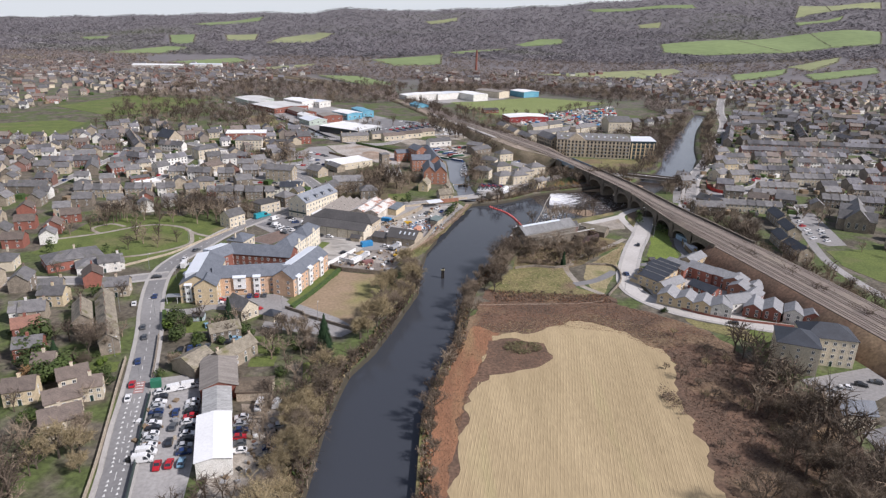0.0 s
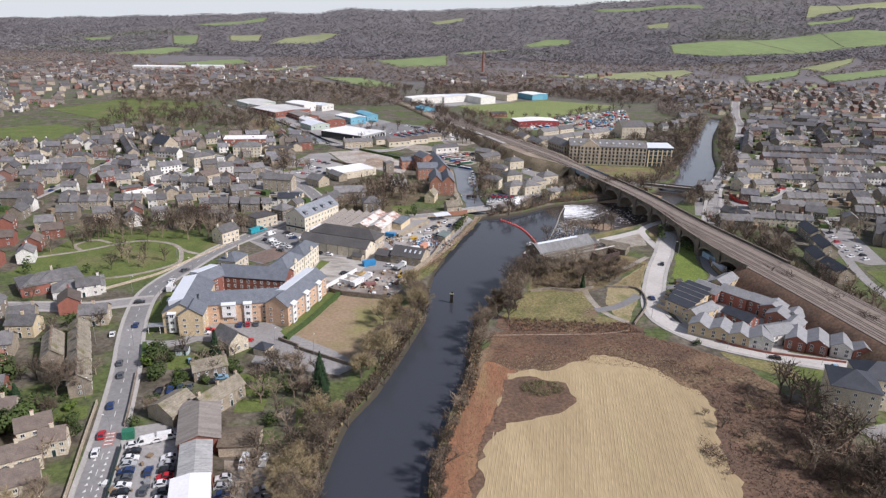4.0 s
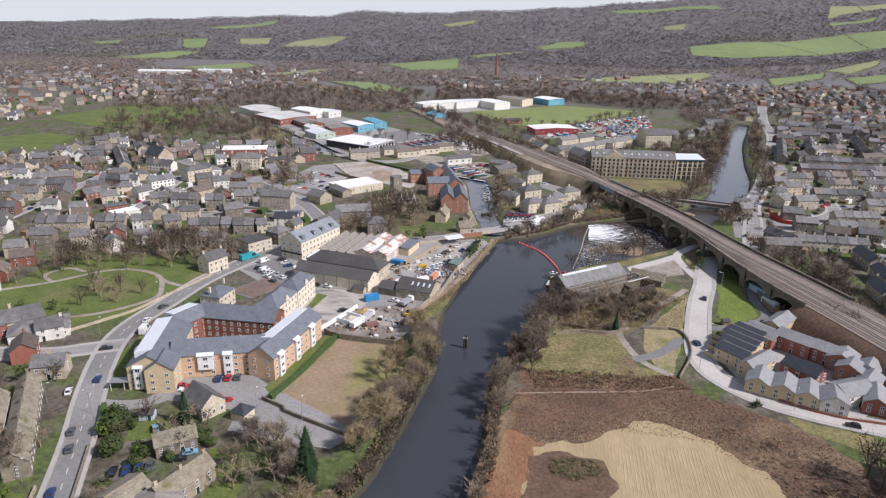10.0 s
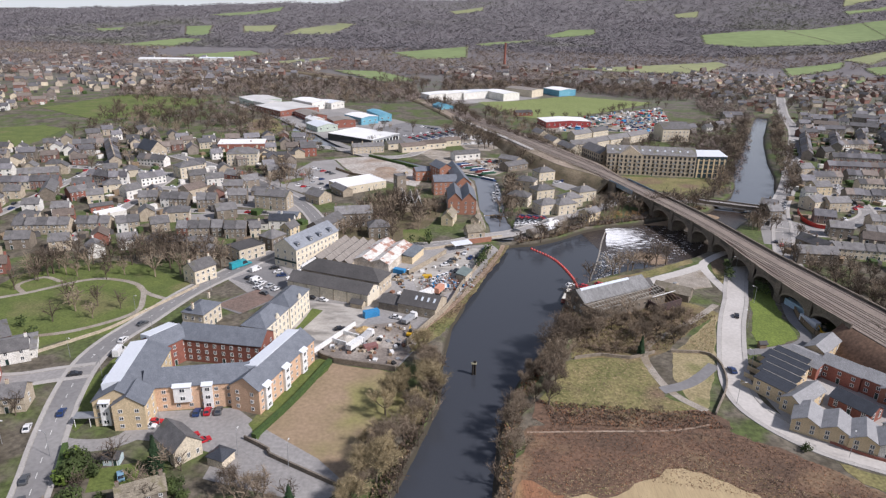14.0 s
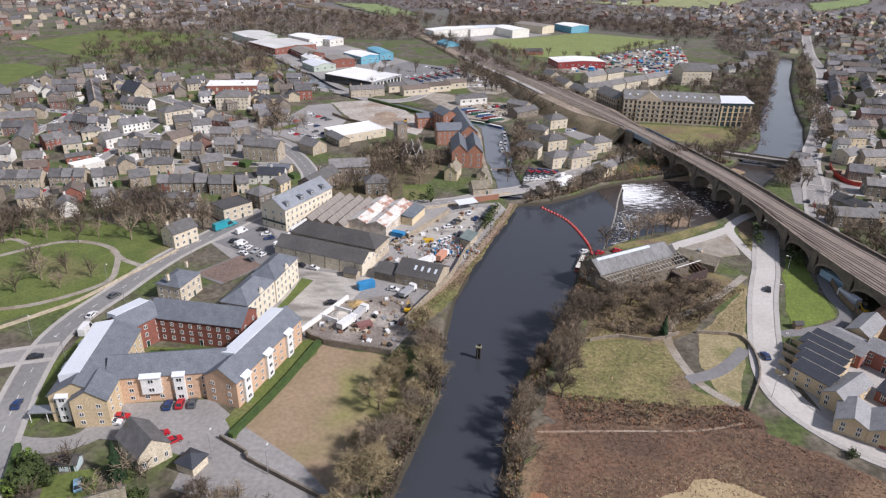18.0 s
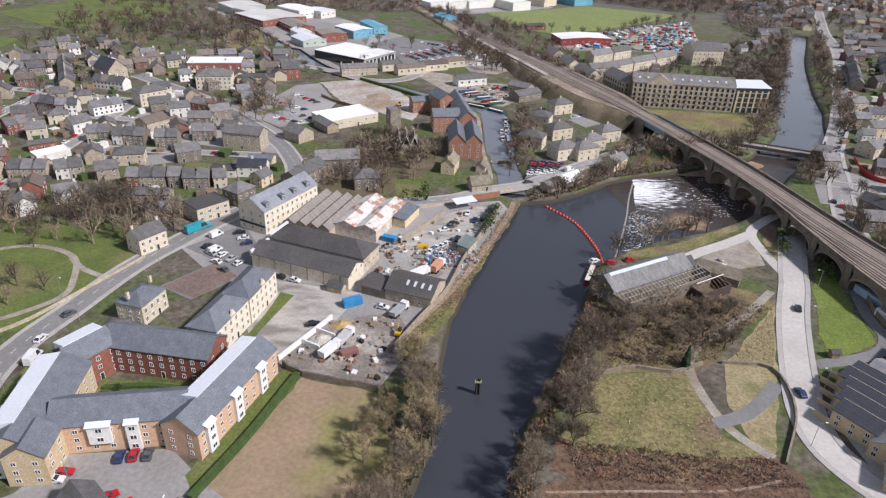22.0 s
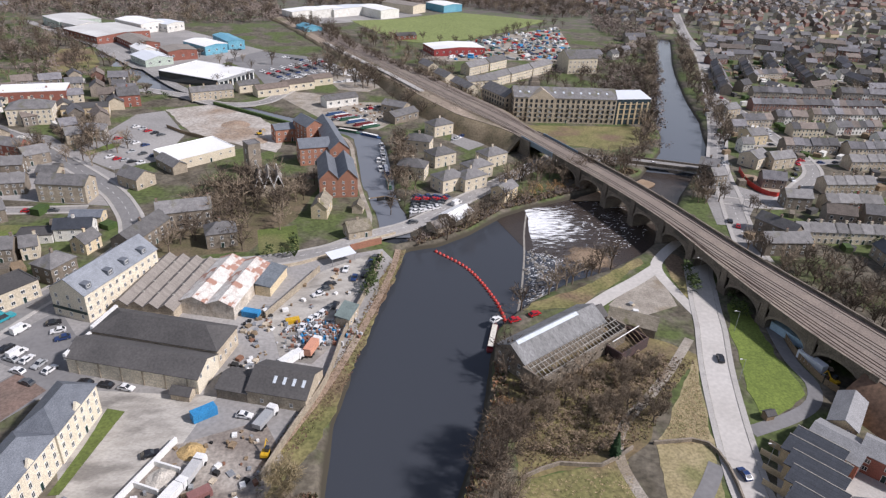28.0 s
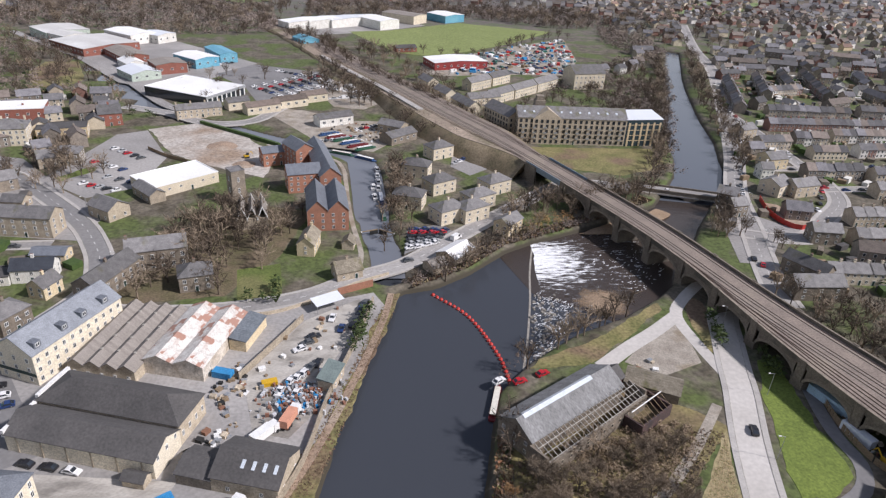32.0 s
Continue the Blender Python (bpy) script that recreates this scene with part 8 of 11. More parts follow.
# left bank streets
street("s", -148.7, 408.6, -132.5, 410.9)
street("d", -131.5, 411.0, -126.1, 411.8)
street("d", -124.4, 410.0, -113.7, 411.5)
street("c", -112.6, 412.6, -107.2, 414.4)
street("s", -202.4, 410.4, -184.9, 412.9)
street("sw", -183.4, 412.4, -174.4, 416.8)
street("s", -232, 404, -208, 408)
street("d", -179.8, 460.1, -165.0, 459.8)
street("ds", -193.9, 460.6, -183.0, 462.4)
street("d", -158.3, 459.1, -148.3, 460.7)
street("d", -143.8, 470.3, -131.3, 472.4)
street("r", -239.4, 463.0, -228.6, 476.8)
street("dr", -249.0, 506.6, -235.5, 504.2)
street("d", -233.7, 502.3, -221.5, 505.6)
street("w", -213.6, 500.1, -203.4, 511.4)
street("w", -240, 558, -218, 554)
street("r", -297, 481, -263, 490)
street("sr", -313, 598, -284, 610)
street("s", -288, 606, -252, 545)
street("r", -272, 431, -260, 432)
street("s", -332, 520, -321, 528)
for x, y, w, d, r, e, h, wl2, rf2, fl, top, lab in (
    (-114.2, 463.5, 20, 10, -8, 8.2, 2.8, STONE, SLATE, 3, "gable", "tall stone house with a slate roof above the road"),
    (-99.6, 427.6, 13, 8, 4, 5.0, 2.6, RENDER, SLATE_BLACK, 2, "gable", "white-gabled house with a black slate roof"),
    (-99.4, 440.6, 11.6, 7, -2, 3.4, 1.4, CREAMREND, SLATE_BLUE, 1, "gable", "low cream shop with a grey roof"),
    (-92.6, 416.6, 8, 6.5, 68, 4.6, 2.6, CREAMREND, SLATE, 2, "gable", "cream gabled house beside the road"),
    (-112.5, 425.5, 12, 8, 6, 3.2, 0.4, RENDER, FELT, 1, "flat", "low white outbuilding with a flat roof"),
    (-90.8, 478.2, 12.5, 10, -37, 5.0, 3.0, STONE, SLATE, 1, "gable", "stone hall with a broad gable at the car park"),
    (-160.5, 434.5, 13.5, 10, 18, 5.6, 2.6, STONE, SLATE, 2, "hip", "stone hall with a hipped slate roof"),
    (-199.2, 435.1, 15, 8, 51, 3.2, 0.6, RENDER, WHITEROOF, 0, "flat", "long low white shed with a pale roof"),
    (-209.6, 445.4, 12, 6, 39, 3.6, 1.2, REDBRICK, SLATE, 1, "gable", "low brick outbuilding with a slate roof"),
    (-205.4, 472.4, 10, 8, 58, 6.0, 3.0, RENDER, SLATE, 2, "gable", "white gabled house among stone terraces"),
    (-221.5, 461.5, 9, 8, 30, 5.6, 2.8, STONE_CREAM, SLATE, 2, "gable", "cream stone house with a bay"),
    (-240.2, 577.6, 18, 13, -34, 8.0, 6.0, STONE, SLATE_BLACK, 2, "gable", "stone chapel under a steep dark slate roof"),
    (-192.5, 529.0, 17, 11, 50, 8.0, 2.8, STONE_CREAM, SLATE, 3, "hip", "tall cream stone building with a hipped roof"),
    (-171.8, 484.8, 14, 10, 60, 4.6, 2.6, STONE, TILE_BROWN, 1, "gable", "stone hall with a tan roof"),
    (-156.0, 517.5, 12, 8, -21, 5.6, 2.8, REDBRICK, SLATE, 2, "gable", "dark brick house with a slate roof"),
    (-166.5, 508.0, 11, 8, 30, 5.6, 2.8, RENDER, SLATE, 2, "gable", "white-gabled house by the main road"),
    (-148.0, 492.0, 12, 8, 8, 5.6, 2.8, STONE_DARK, SLATE, 2, "gable", "sooty stone house below the main road"),
    (-130.0, 488.0, 9, 7, -8, 3.4, 2.0, STONE, SLATE, 1, "gable", "small stone outbuilding by the road"),
):
    B("house", lab, "house", x, y, w, d, r, e, h, top, wl2, rf2, fl, {"s": max(2, int(w / 3.4)), "n": max(2, int(w / 3.4)), "e": 2, "w": 2}, (1.1, 1.4), chimneys=1 if fl > 1 else 0, group="town houses")
    built.append((x, y, max(w, d) * 0.62))
P("car_park", [(-190.7, 431.2), (-188.2, 449.6), (-172, 449), (-169.7, 434.3)], G + 0.05, TARMAC, "grey tarmac car park behind the terrace", "car park")
P("yard_houses", [(-158.5, 443.6), (-144.9, 448.0), (-141.0, 437), (-152, 430)], G + 0.05, TARMAC, "worn tarmac yard behind the houses", "yard")
P("verge_green", [(-126.6, 518.9), (-116.7, 533.6), (-112.7, 533.6), (-112.6, 528.6), (-122.8, 515.0)], G + 0.07, LAWN, "strip of lawn under a hedge by the car park", "lawn")
P("back_garden", [(-136, 425), (-122, 428), (-120, 438), (-134, 436)], G + 0.05, LAWN, "bright back garden lawn", "lawn")
for x, y, w, d, r, wl2, lab in ((219, 500, 12, 11, 30, STONE_CREAM, "tall cream stone house beside the building plot"), (232, 498, 15, 9, 12, STONE, "stone house with a slate roof"), (186, 487, 9, 8, -35, STONE_DARK, "stone house with a red brick gable at the bridge end"), (183, 474, 8, 7, 10, STONE_DARK, "small sooty stone house by the bridge"), (174, 403, 19, 9, -3, STONE_DARK, "long sooty stone house beside the railway"), (180, 416, 17, 7, -62, STONE_DARK, "stone range running back from the street"), (226, 521, 7, 7, 0, RENDER, "white gabled house on the riverside street"), (241, 538, 12, 11, 10, CREAMREND, "cream chapel hall with a yellow fascia"), (255, 592, 12, 10, 20, STONE, "stone villa by the riverside street"), (208, 446, 12, 8, -10, STONE_DARK, "dark gabled house at the corner")):
    B("house", lab, "house", x, y, w, d, r, 6.0, 2.8, "gable", wl2, SLATE, 2, {"s": 3, "n": 3, "e": 2, "w": 2}, (1.1, 1.3), chimneys=1, group="right bank houses")
    built.append((x, y, 10))

for x, y, w, r in ((212, 387, 20, 83), (206.2, 362, 18, 83), (193.6, 343.5, 16, 83), (193.2, 325.5, 17, 92)):
    B("terrace_block", "row of stone houses with dark slate roofs by the lane", "houses", x, y, w, 7.6, r, 5.4, 2.6, "gable", STONE, SLATE_BLACK, 2, {"s": 5, "n": 5, "e": 1, "w": 1}, (1.1, 1.3), chimneys=2, group="rows by the railway lane")
    built.append((x, y, 10))
church = B("stone_church", "large sooty stone church with cross gables and a slate roof", "church", 259, 386, 34, 12, 62, 8.0, 6.0, "gable", STONE_DARK, SLATE, 1, {"s": 8, "n": 8, "e": 2, "w": 3}, (1.4, 3.4), first=2.2)
for u, w, d in ((-10, 9, 20), (7, 8, 18)):
    tr = part("transept", walls(d, w, 7.0, 4.6), STONE_DARK, church, "gabled side wing", m=pose(u, 0, 0.01, 0, 0, 90))
    part("roof", roof_mesh(d, w, 7.0, 4.6, "gable"), SLATE, tr)
    for e_ in (-1, 1):
        part("window", window_mesh(1.8, 3.6), None, tr, m=side_pose("e" if e_ > 0 else "w", 0, 2.4, d, w))
built.append((259, 386, 22))

# further houses, spread over the town where there is room
CLEAR = [
    [(-200, 290), (-200, 375), (-110, 380), (-100, 300), (-130, 285)],
    [(-130, 120), (-130, 300), (-60, 440), (30, 560), (30, 60)],
    [(-140, 380), (-150, 440), (-60, 440), (-60, 380)],
    [(-140, 490), (-128, 600), (-90, 640), (40, 720), (60, 560), (-30, 400), (-70, 480)],
    [(-480, 560), (-480, 920), (-290, 920), (-290, 760), (-340, 590)],
    [(0, 780), (0, 1130), (260, 1130), (300, 860), (220, 760), (100, 700)],
    [(-40, 60), (-40, 420), (250, 420), (250, 60)],
    [(30, 400), (60, 760), (250, 760), (320, 900), (400, 900), (300, 720), (215, 500), (160, 420)],
    [(-330, 940), (-330, 1110), (-60, 1110), (-40, 740), (-210, 760)],
    [(215, 295), (210, 345), (250, 345), (270, 295)],
    [(-210, 640), (-380, 700), (-380, 800), (-200, 800), (-150, 680)],
]
RIVER_X = [(q[0], q[1]) for q in LEFT_UP]


STREETS = [smooth_line(q, 6.0) for q in ([(160, 395), (163, 408), (172, 432), (183, 459), (199, 500), (230, 558), (273, 647), (336, 785), (375, 900), (440, 1060)], [(176, 454), (190, 449), (204, 449), (225, 467), (246, 486), (256, 510), (262, 545)], [(-80, 418), (-81, 441), (-95, 467), (-120, 498), (-151, 536), (-175, 556), (-230, 590)], [(-88, 627), (-107, 646), (-133, 687), (-158, 730), (-190, 771), (-220, 800), (-290, 880)], [(-130, 640), (-100, 626), (-74, 607), (-50, 612)], [(-186, 450), (-104, 452)], [(-250, 500), (-130, 492)], [(-300, 545), (-180, 528)], [(-200, 395), (-205, 560)], [(-262, 420), (-268, 600)], [(230, 533), (380, 536)], [(262, 545), (275, 660)], [(300, 590), (400, 592)], [(330, 470), (350, 700)], [(290, 626), (440, 618)])]


def free(x, y, r):
    if any((q.x - x) ** 2 + (q.y - y) ** 2 < (8.5 if r > 0 else 5.5) ** 2 for st_ in STREETS for q in st_):
        return False
    if any(inside(x, y, c) for c in CLEAR):
        return False
    if any((x - a) ** 2 + (y - b) ** 2 < (r + c) ** 2 for a, b, c in built):
        return False
    for q in RAIL[::6]:
        if (q.x - x) ** 2 + (q.y - y) ** 2 < 400:
            return False
    for q in CANAL[::3]:
        if (q.x - x) ** 2 + (q.y - y) ** 2 < 250:
            return False
    return all((x - a) ** 2 + (y - b) ** 2 > 900 for a, b in RIVER_X)


def suburb(n, x0, x1, y0, y1, choose, angle, near=False, label="houses of the town"):
    done = 0
    for _ in range(n * 12):
        x, y = hg.uniform(x0, x1), hg.uniform(y0, y1)
        if abs(x - 0.02 * y) > 0.74 * y + 40:
            continue
        k = hg.choice(choose)
        r = 11 if k in (6, 7) else 7
        if not free(x, y, r):
            continue
        a = angle + 25 * math.sin(x * 0.011 + y * 0.007) + (90 if hg.random() < 0.3 else 0) + hg.uniform(-5, 5)
        zg = G + float(hill(np.float64(x), np.float64(y)))
        if near:
            tagged(copy_thing(FAR[k], pose(x, y, zg, 0, 0, a)), group=label)
        else:
            far_houses.append((x, y, zg, a, k))
        built.append((x, y, r))
        done += 1
        if done >= n:
            break


suburb(52, -300, -130, 380, 540, (0, 1, 1, 3, 2, 6, 0, 4), 10, True)
suburb(30, -330, -150, 150, 380, (0, 1, 3, 4, 0, 2), 20, True)
suburb(24, 240, 420, 300, 460, (1, 0, 6), -5, True)
suburb(240, -460, -130, 380, 660, (0, 1, 1, 3, 0, 6, 3, 4, 0, 2), 10)
suburb(260, -1000, -280, 560, 1250, (0, 8, 0, 3, 1, 2, 4, 1), 20)
suburb(240, 210, 800, 420, 860, (1, 6, 0, 6, 1, 7, 3), 0)
suburb(420, 330, 1200, 760, 1330, (0, 1, 3, 8, 1, 0, 4, 2, 5), 15)
suburb(60, -60, 500, 1180, 1440, (0, 2, 3, 8), 5)
suburb(60, -800, -200, 1100, 1450, (2, 3, 8), 5)
FORM = ((9, 8, 5.2, 2.8, 0, 0), (11, 8, 5.4, 3.0, 1, 0), (10, 8, 5.0, 2.7, 2, 1), (9, 7.5, 5.0, 2.6, 3, 0), (10, 9, 5.0, 2.6, 4, 0), (11, 8, 3.6, 2.8, 5, 2), (24, 8, 5.4, 3.0, 1, 0), (22, 8, 5.2, 2.8, 2, 0), (13, 8, 5.0, 2.8, 2, 1), (5.4, 8.2, 5.4, 2.9, 0, 0), (5.4, 8.2, 5.6, 3.0, 1, 0), (5.4, 8.2, 5.4, 2.8, 2, 0), (5.4, 8.0, 5.3, 2.8, 3, 0), (5.4, 8.0, 5.2, 2.7, 4, 0))
hm = Mesh()
for x, y, z, a, k in far_houses:
    w, d, ev, ri, ws, rs_ = FORM[k]
    w, ev = w * (hg.uniform(0.85, 1.15) if k < 9 else 1.0), ev * (hg.uniform(0.9, 1.1) if k < 9 else hg.uniform(0.98, 1.02))
    ca, sa = math.cos(math.radians(a)), math.sin(math.radians(a))

    def put(px, py, pz):
        return (x + ca * px - sa * py, y + sa * px + ca * py, z + pz)

    prof = [(-d / 2, -1), (d / 2, -1), (d / 2, ev), (0, ev + ri), (-d / 2, ev)]
    hm.solid([put(-w / 2, py, pz) for py, pz in prof], [put(w / 2, py, pz) for py, pz in prof], ws)
    o = 0.4
    for s in (-1, 1):
        lo = [put(-w / 2 - o, s * (d / 2 + o), ev - 0.2), put(w / 2 + o, s * (d / 2 + o), ev - 0.2), put(w / 2 + o, 0, ev + ri + 0.1), put(-w / 2 - o, 0, ev + ri + 0.1)]
        hm.solid(lo, [(p[0], p[1], p[2] + 0.15) for p in lo], 6 + (rs_ if rs_ else hg.choice((0, 0, 0, 3, 3, 1))))
    for cx in ((-w / 2 + 0.6, w / 2 - 0.6) if w > 12 else (w / 2 - 0.6,)):
        hm.solid([put(cx + i, j, ev + ri - 0.8) for i, j in ((-0.5, -0.4), (0.5, -0.4), (0.5, 0.4), (-0.5, 0.4))], [put(cx + i, j, ev + ri + 1.2) for i, j in ((-0.5, -0.4), (0.5, -0.4), (0.5, 0.4), (-0.5, 0.4))], ws)
    if y < 900:
        n = max(2, int(w / 3.2))
        for s in (-1, 1):
            for fz in (0.9, 3.3) if ev > 4 else (0.9,):
                for i in range(n):
                    u = -w / 2 + w * (i + 0.5) / n
                    q = s * (d / 2 + 0.03)
                    hm.face([put(u - 0.65, q, fz - 0.1), put(u + 0.65, q, fz - 0.1), put(u + 0.65, q, fz + 1.35), put(u - 0.65, q, fz + 1.35)], 10)
                    q = s * (d / 2 + 0.05)
                    hm.face([put(u - 0.5, q, fz), put(u + 0.5, q, fz), put(u + 0.5, q, fz + 1.2), put(u - 0.5, q, fz + 1.2)], 11)
thing("far_houses", hm, [*[mat("far_" + nm, ca_, cb_, 0.4, 3.0, 0.9, vary=vv, islands=True) for nm, ca_, cb_, vv in (("stone", (0.43, 0.37, 0.29), (0.31, 0.265, 0.21), 0.3), ("sooty_stone", (0.25, 0.215, 0.18), (0.17, 0.147, 0.125), 0.3), ("brick", (0.25, 0.135, 0.11), (0.2, 0.112, 0.09), 0.25), ("render", (0.72, 0.7, 0.66), (0.62, 0.6, 0.55), 0.12), ("cream", (0.62, 0.54, 0.41), (0.53, 0.46, 0.35), 0.15), ("buff", (0.56, 0.45, 0.3), (0.5, 0.4, 0.26), 0.12), ("slates", (0.175, 0.17, 0.178), (0.115, 0.112, 0.12), 0.45), ("brown_tiles", (0.195, 0.163, 0.142), (0.14, 0.118, 0.103), 0.35), ("red_tiles", (0.23, 0.152, 0.125), (0.17, 0.115, 0.095), 0.3), ("dark_slates", (0.125, 0.122, 0.125), (0.09, 0.088, 0.09), 0.35))], WHITEPAINT, GLASS], None, "far streets of slate-roofed stone and brick houses", "houses", kind="stuff")
# garden trees between the houses
for x0, x1, y0, y1, n, kinds in ((-420, -150, 390, 650, 60, "ooge"), (-330, -150, 170, 390, 30, "oogec"), (-800, -300, 600, 1100, 70, "oog"), (230, 700, 430, 800, 50, "oog"), (330, 1100, 760, 1400, 90, "oogc"), (-200, 300, 1130, 1400, 60, "oo"), (-300, 120, 590, 1150, 260, "oogs"), (60, 420, 600, 1200, 160, "oogs"), (230, 520, 330, 800, 80, "oge")):
    k = 0
    while k < n:
        x, y = tg.uniform(x0, x1), tg.uniform(y0, y1)
        k += 1
        if all((x - a) ** 2 + (y - b) ** 2 > (c - 1) ** 2 for a, b, c in built) and free(x, y, -20):
            plant(tg.choice(kinds), x, y, tg.uniform(0.6, 1.0), G - 0.3 + float(hill(np.float64(x), np.float64(y))))

# belts of trees along the river, the railway and round the works
BELTS = (
    ([(163, 335), (174, 300), (190, 240), (200, 200), (212, 205), (200, 260), (184, 320), (174, 350)], 60, "osrg"),
    ([(163, 352), (176, 345), (190, 360), (186, 392), (168, 396), (158, 380)], 34, "osg"),
    ([(200, 400), (240, 395), (262, 420), (246, 434), (214, 432), (204, 425)], 18, "oge"),
    ([(-440, 890), (-260, 890), (-150, 880), (-60, 900), (-60, 1120), (-440, 1120)], 330, "ooog"),
    ([(-340, 640), (-240, 660), (-215, 740), (-260, 870), (-400, 880)], 150, "oogse"),
    ([(-210, 660), (-150, 650), (-128, 640), (-150, 690), (-205, 680)], 26, "ogce"),
    ([(-235, 735), (-215, 690), (-180, 672), (-160, 700), (-200, 770), (-230, 790)], 34, "ogs"),
    ([(-30, 700), (20, 640), (52, 575), (64, 578), (30, 660), (-10, 740)], 40, "osg"),
    ([(92, 560), (78, 610), (52, 690), (30, 780), (12, 830), (30, 850), (52, 800), (70, 730), (96, 640), (108, 600)], 60, "osg"),
    ([(-60, 900), (-10, 810), (8, 830), (-30, 910)], 30, "os"),
    ([(130, 600), (200, 600), (220, 640), (250, 720), (270, 790), (240, 800), (200, 740), (160, 640)], 110, "oosr"),
    ([(178, 548), (185, 545), (209, 602), (241, 670), (271, 741), (296, 808), (290, 812), (262, 742), (228, 672), (198, 602)], 90, "oorg"),
    ([(217, 536), (221, 534), (238, 578), (270, 667), (316, 782), (356, 868), (350, 872), (311, 786), (265, 671), (233, 582)], 46, "ogrs"),
    ([(-40, 1020), (60, 1040), (150, 1040), (250, 985), (330, 1010), (340, 1140), (-40, 1140)], 260, "ooog"),
    ([(160, 455), (176, 480), (188, 474), (196, 450), (184, 430), (172, 436)], 30, "oog"),
    ([(-152, 500), (-138, 495), (-120, 520), (-118, 545), (-138, 552), (-150, 530)], 26, "oog"),
    ([(-60, 415), (-24, 425), (-12, 470), (-30, 490), (-56, 466)], 24, "oog"),
    ([(112, 476), (136, 486), (150, 500), (140, 503), (112, 488)], 18, "rsg"),
    ([(24, 470), (34, 484), (34, 520), (28, 545), (24, 520)], 20, "wwo"),
    ([(64, 462), (96, 470), (118, 478), (110, 492), (80, 480)], 22, "wrs"),
    ([(330, 900), (420, 880), (520, 1000), (520, 1150), (340, 1120)], 100, "oog"),
)
for poly, n, kinds in BELTS:
    xs, ys = [q[0] for q in poly], [q[1] for q in poly]
    k = 0
    while k < n:
        x, y = tg.uniform(min(xs), max(xs)), tg.uniform(min(ys), max(ys))
        if inside(x, y, poly):
            k += 1
            if any((q.x - x) ** 2 + (q.y - y) ** 2 < 30 for st_ in STREETS for q in st_):
                continue
            far_trees.append((x, y, G - 0.3 + float(hill(np.float64(x), np.float64(y))), tg.uniform(0.5, 0.85) if y < 900 and x > 150 else tg.uniform(0.7, 1.2), tg.choice(kinds)))

for poly, n, size in (
    ([(-440, 880), (-260, 905), (-130, 888), (-62, 908), (-80, 1090), (-440, 1110)], 3000, 4.4),
    ([(-300, 830), (-262, 760), (-235, 690), (-200, 655), (-160, 665), (-170, 690), (-190, 680), (-222, 745), (-200, 835), (-230, 870)], 330, 3.6),
    ([(275, 905), (296, 985), (340, 1010), (330, 900), (300, 830), (285, 825)], 420, 4.2),
    ([(262, 730), (276, 752), (300, 806), (332, 876), (312, 885), (285, 815)], 260, 4.0),
    ([(296, 748), (316, 798), (348, 868), (360, 862), (326, 790), (304, 744)], 130, 4.0),
    ([(-40, 1022), (60, 1048), (150, 1048), (250, 992), (330, 1010), (340, 1140), (-40, 1140)], 1700, 4.4),
    ([(196, 610), (222, 650), (242, 698), (262, 735), (240, 745), (205, 690), (180, 630)], 330, 3.4),
    ([(150, 700), (200, 690), (240, 745), (270, 800), (260, 830), (225, 790)], 260, 3.4),
):
    xs, ys = [q[0] for q in poly], [q[1] for q in poly]
    qx, qy = wg.uniform(min(xs), max(xs), n * 3), wg.uniform(min(ys), max(ys), n * 3)
    ok = np.flatnonzero(signed_distance(qx, qy, poly) < 0)[:n]
    crown_field("woodland", "thick bare brown wood on the valley floor", np.stack([qx[ok], qy[ok], G - 0.5 + hill(qx[ok], qy[ok])], -1), size, 24, FLOORWOOD, n, 1.4, "woodland", 0.15)
far_tree_stuff("far_trees", "bare brown trees among the far houses", "osr", TWIG, 61)
far_tree_stuff("far_trees", "bare pale trees among the far houses", "gw", TWIG_GREY, 62)
far_bush_stuff()
# small streets of pale tarmac between the houses
for i, (x0, y0, x1, y1) in enumerate(((-186, 450, -104, 452), (-250, 500, -130, 492), (-300, 545, -180, 528), (-200, 395, -205, 560), (-262, 420, -268, 600), (-330, 470, -345, 640), (230, 533, 380, 536), (240, 503, 330, 505), (262, 545, 275, 660), (300, 590, 400, 592), (255, 477, 300, 477), (330, 470, 350, 700), (290, 626, 440, 618), (400, 480, 430, 760), (240, 426, 320, 444))):
    road("street_small", [(x0, y0), ((x0 + x1) / 2 + 2, (y0 + y1) / 2), (x1, y1)], 5.0, "narrow pale tarmac street between houses", TARMAC, z=0.05, verge=1.3, dashes=False)

# sheds, outhouses and hedges behind the far houses
gs = Mesh()
for i, (x, y, r) in enumerate(built):
    if y < 400 or y > 900 or hg.random() < 0.25:
        continue
    for _ in range(2):
        a = hg.uniform(0, 6.28)
        q = (x + math.cos(a) * (r + 3.5), y + math.sin(a) * (r + 3.5))
        if any((q[0] - u) ** 2 + (q[1] - v) ** 2 < (t * 0.8) ** 2 for u, v, t in built[max(0, i - 40):i + 40]):
            continue
        w, d, h = hg.uniform(1.2, 3.0), hg.uniform(1.0, 2.2), hg.uniform(1.8, 3.0)
        gs.box(-w, w, -d, d, G - 0.3, G + h, hg.randrange(5), turn=(q[0], q[1], a))
thing("garden_sheds", gs, [FELT, TIMBER, STONE_DARK, RENDER, HEDGE], None, "sheds, outhouses and hedges in the back gardens", "sheds", kind="stuff")

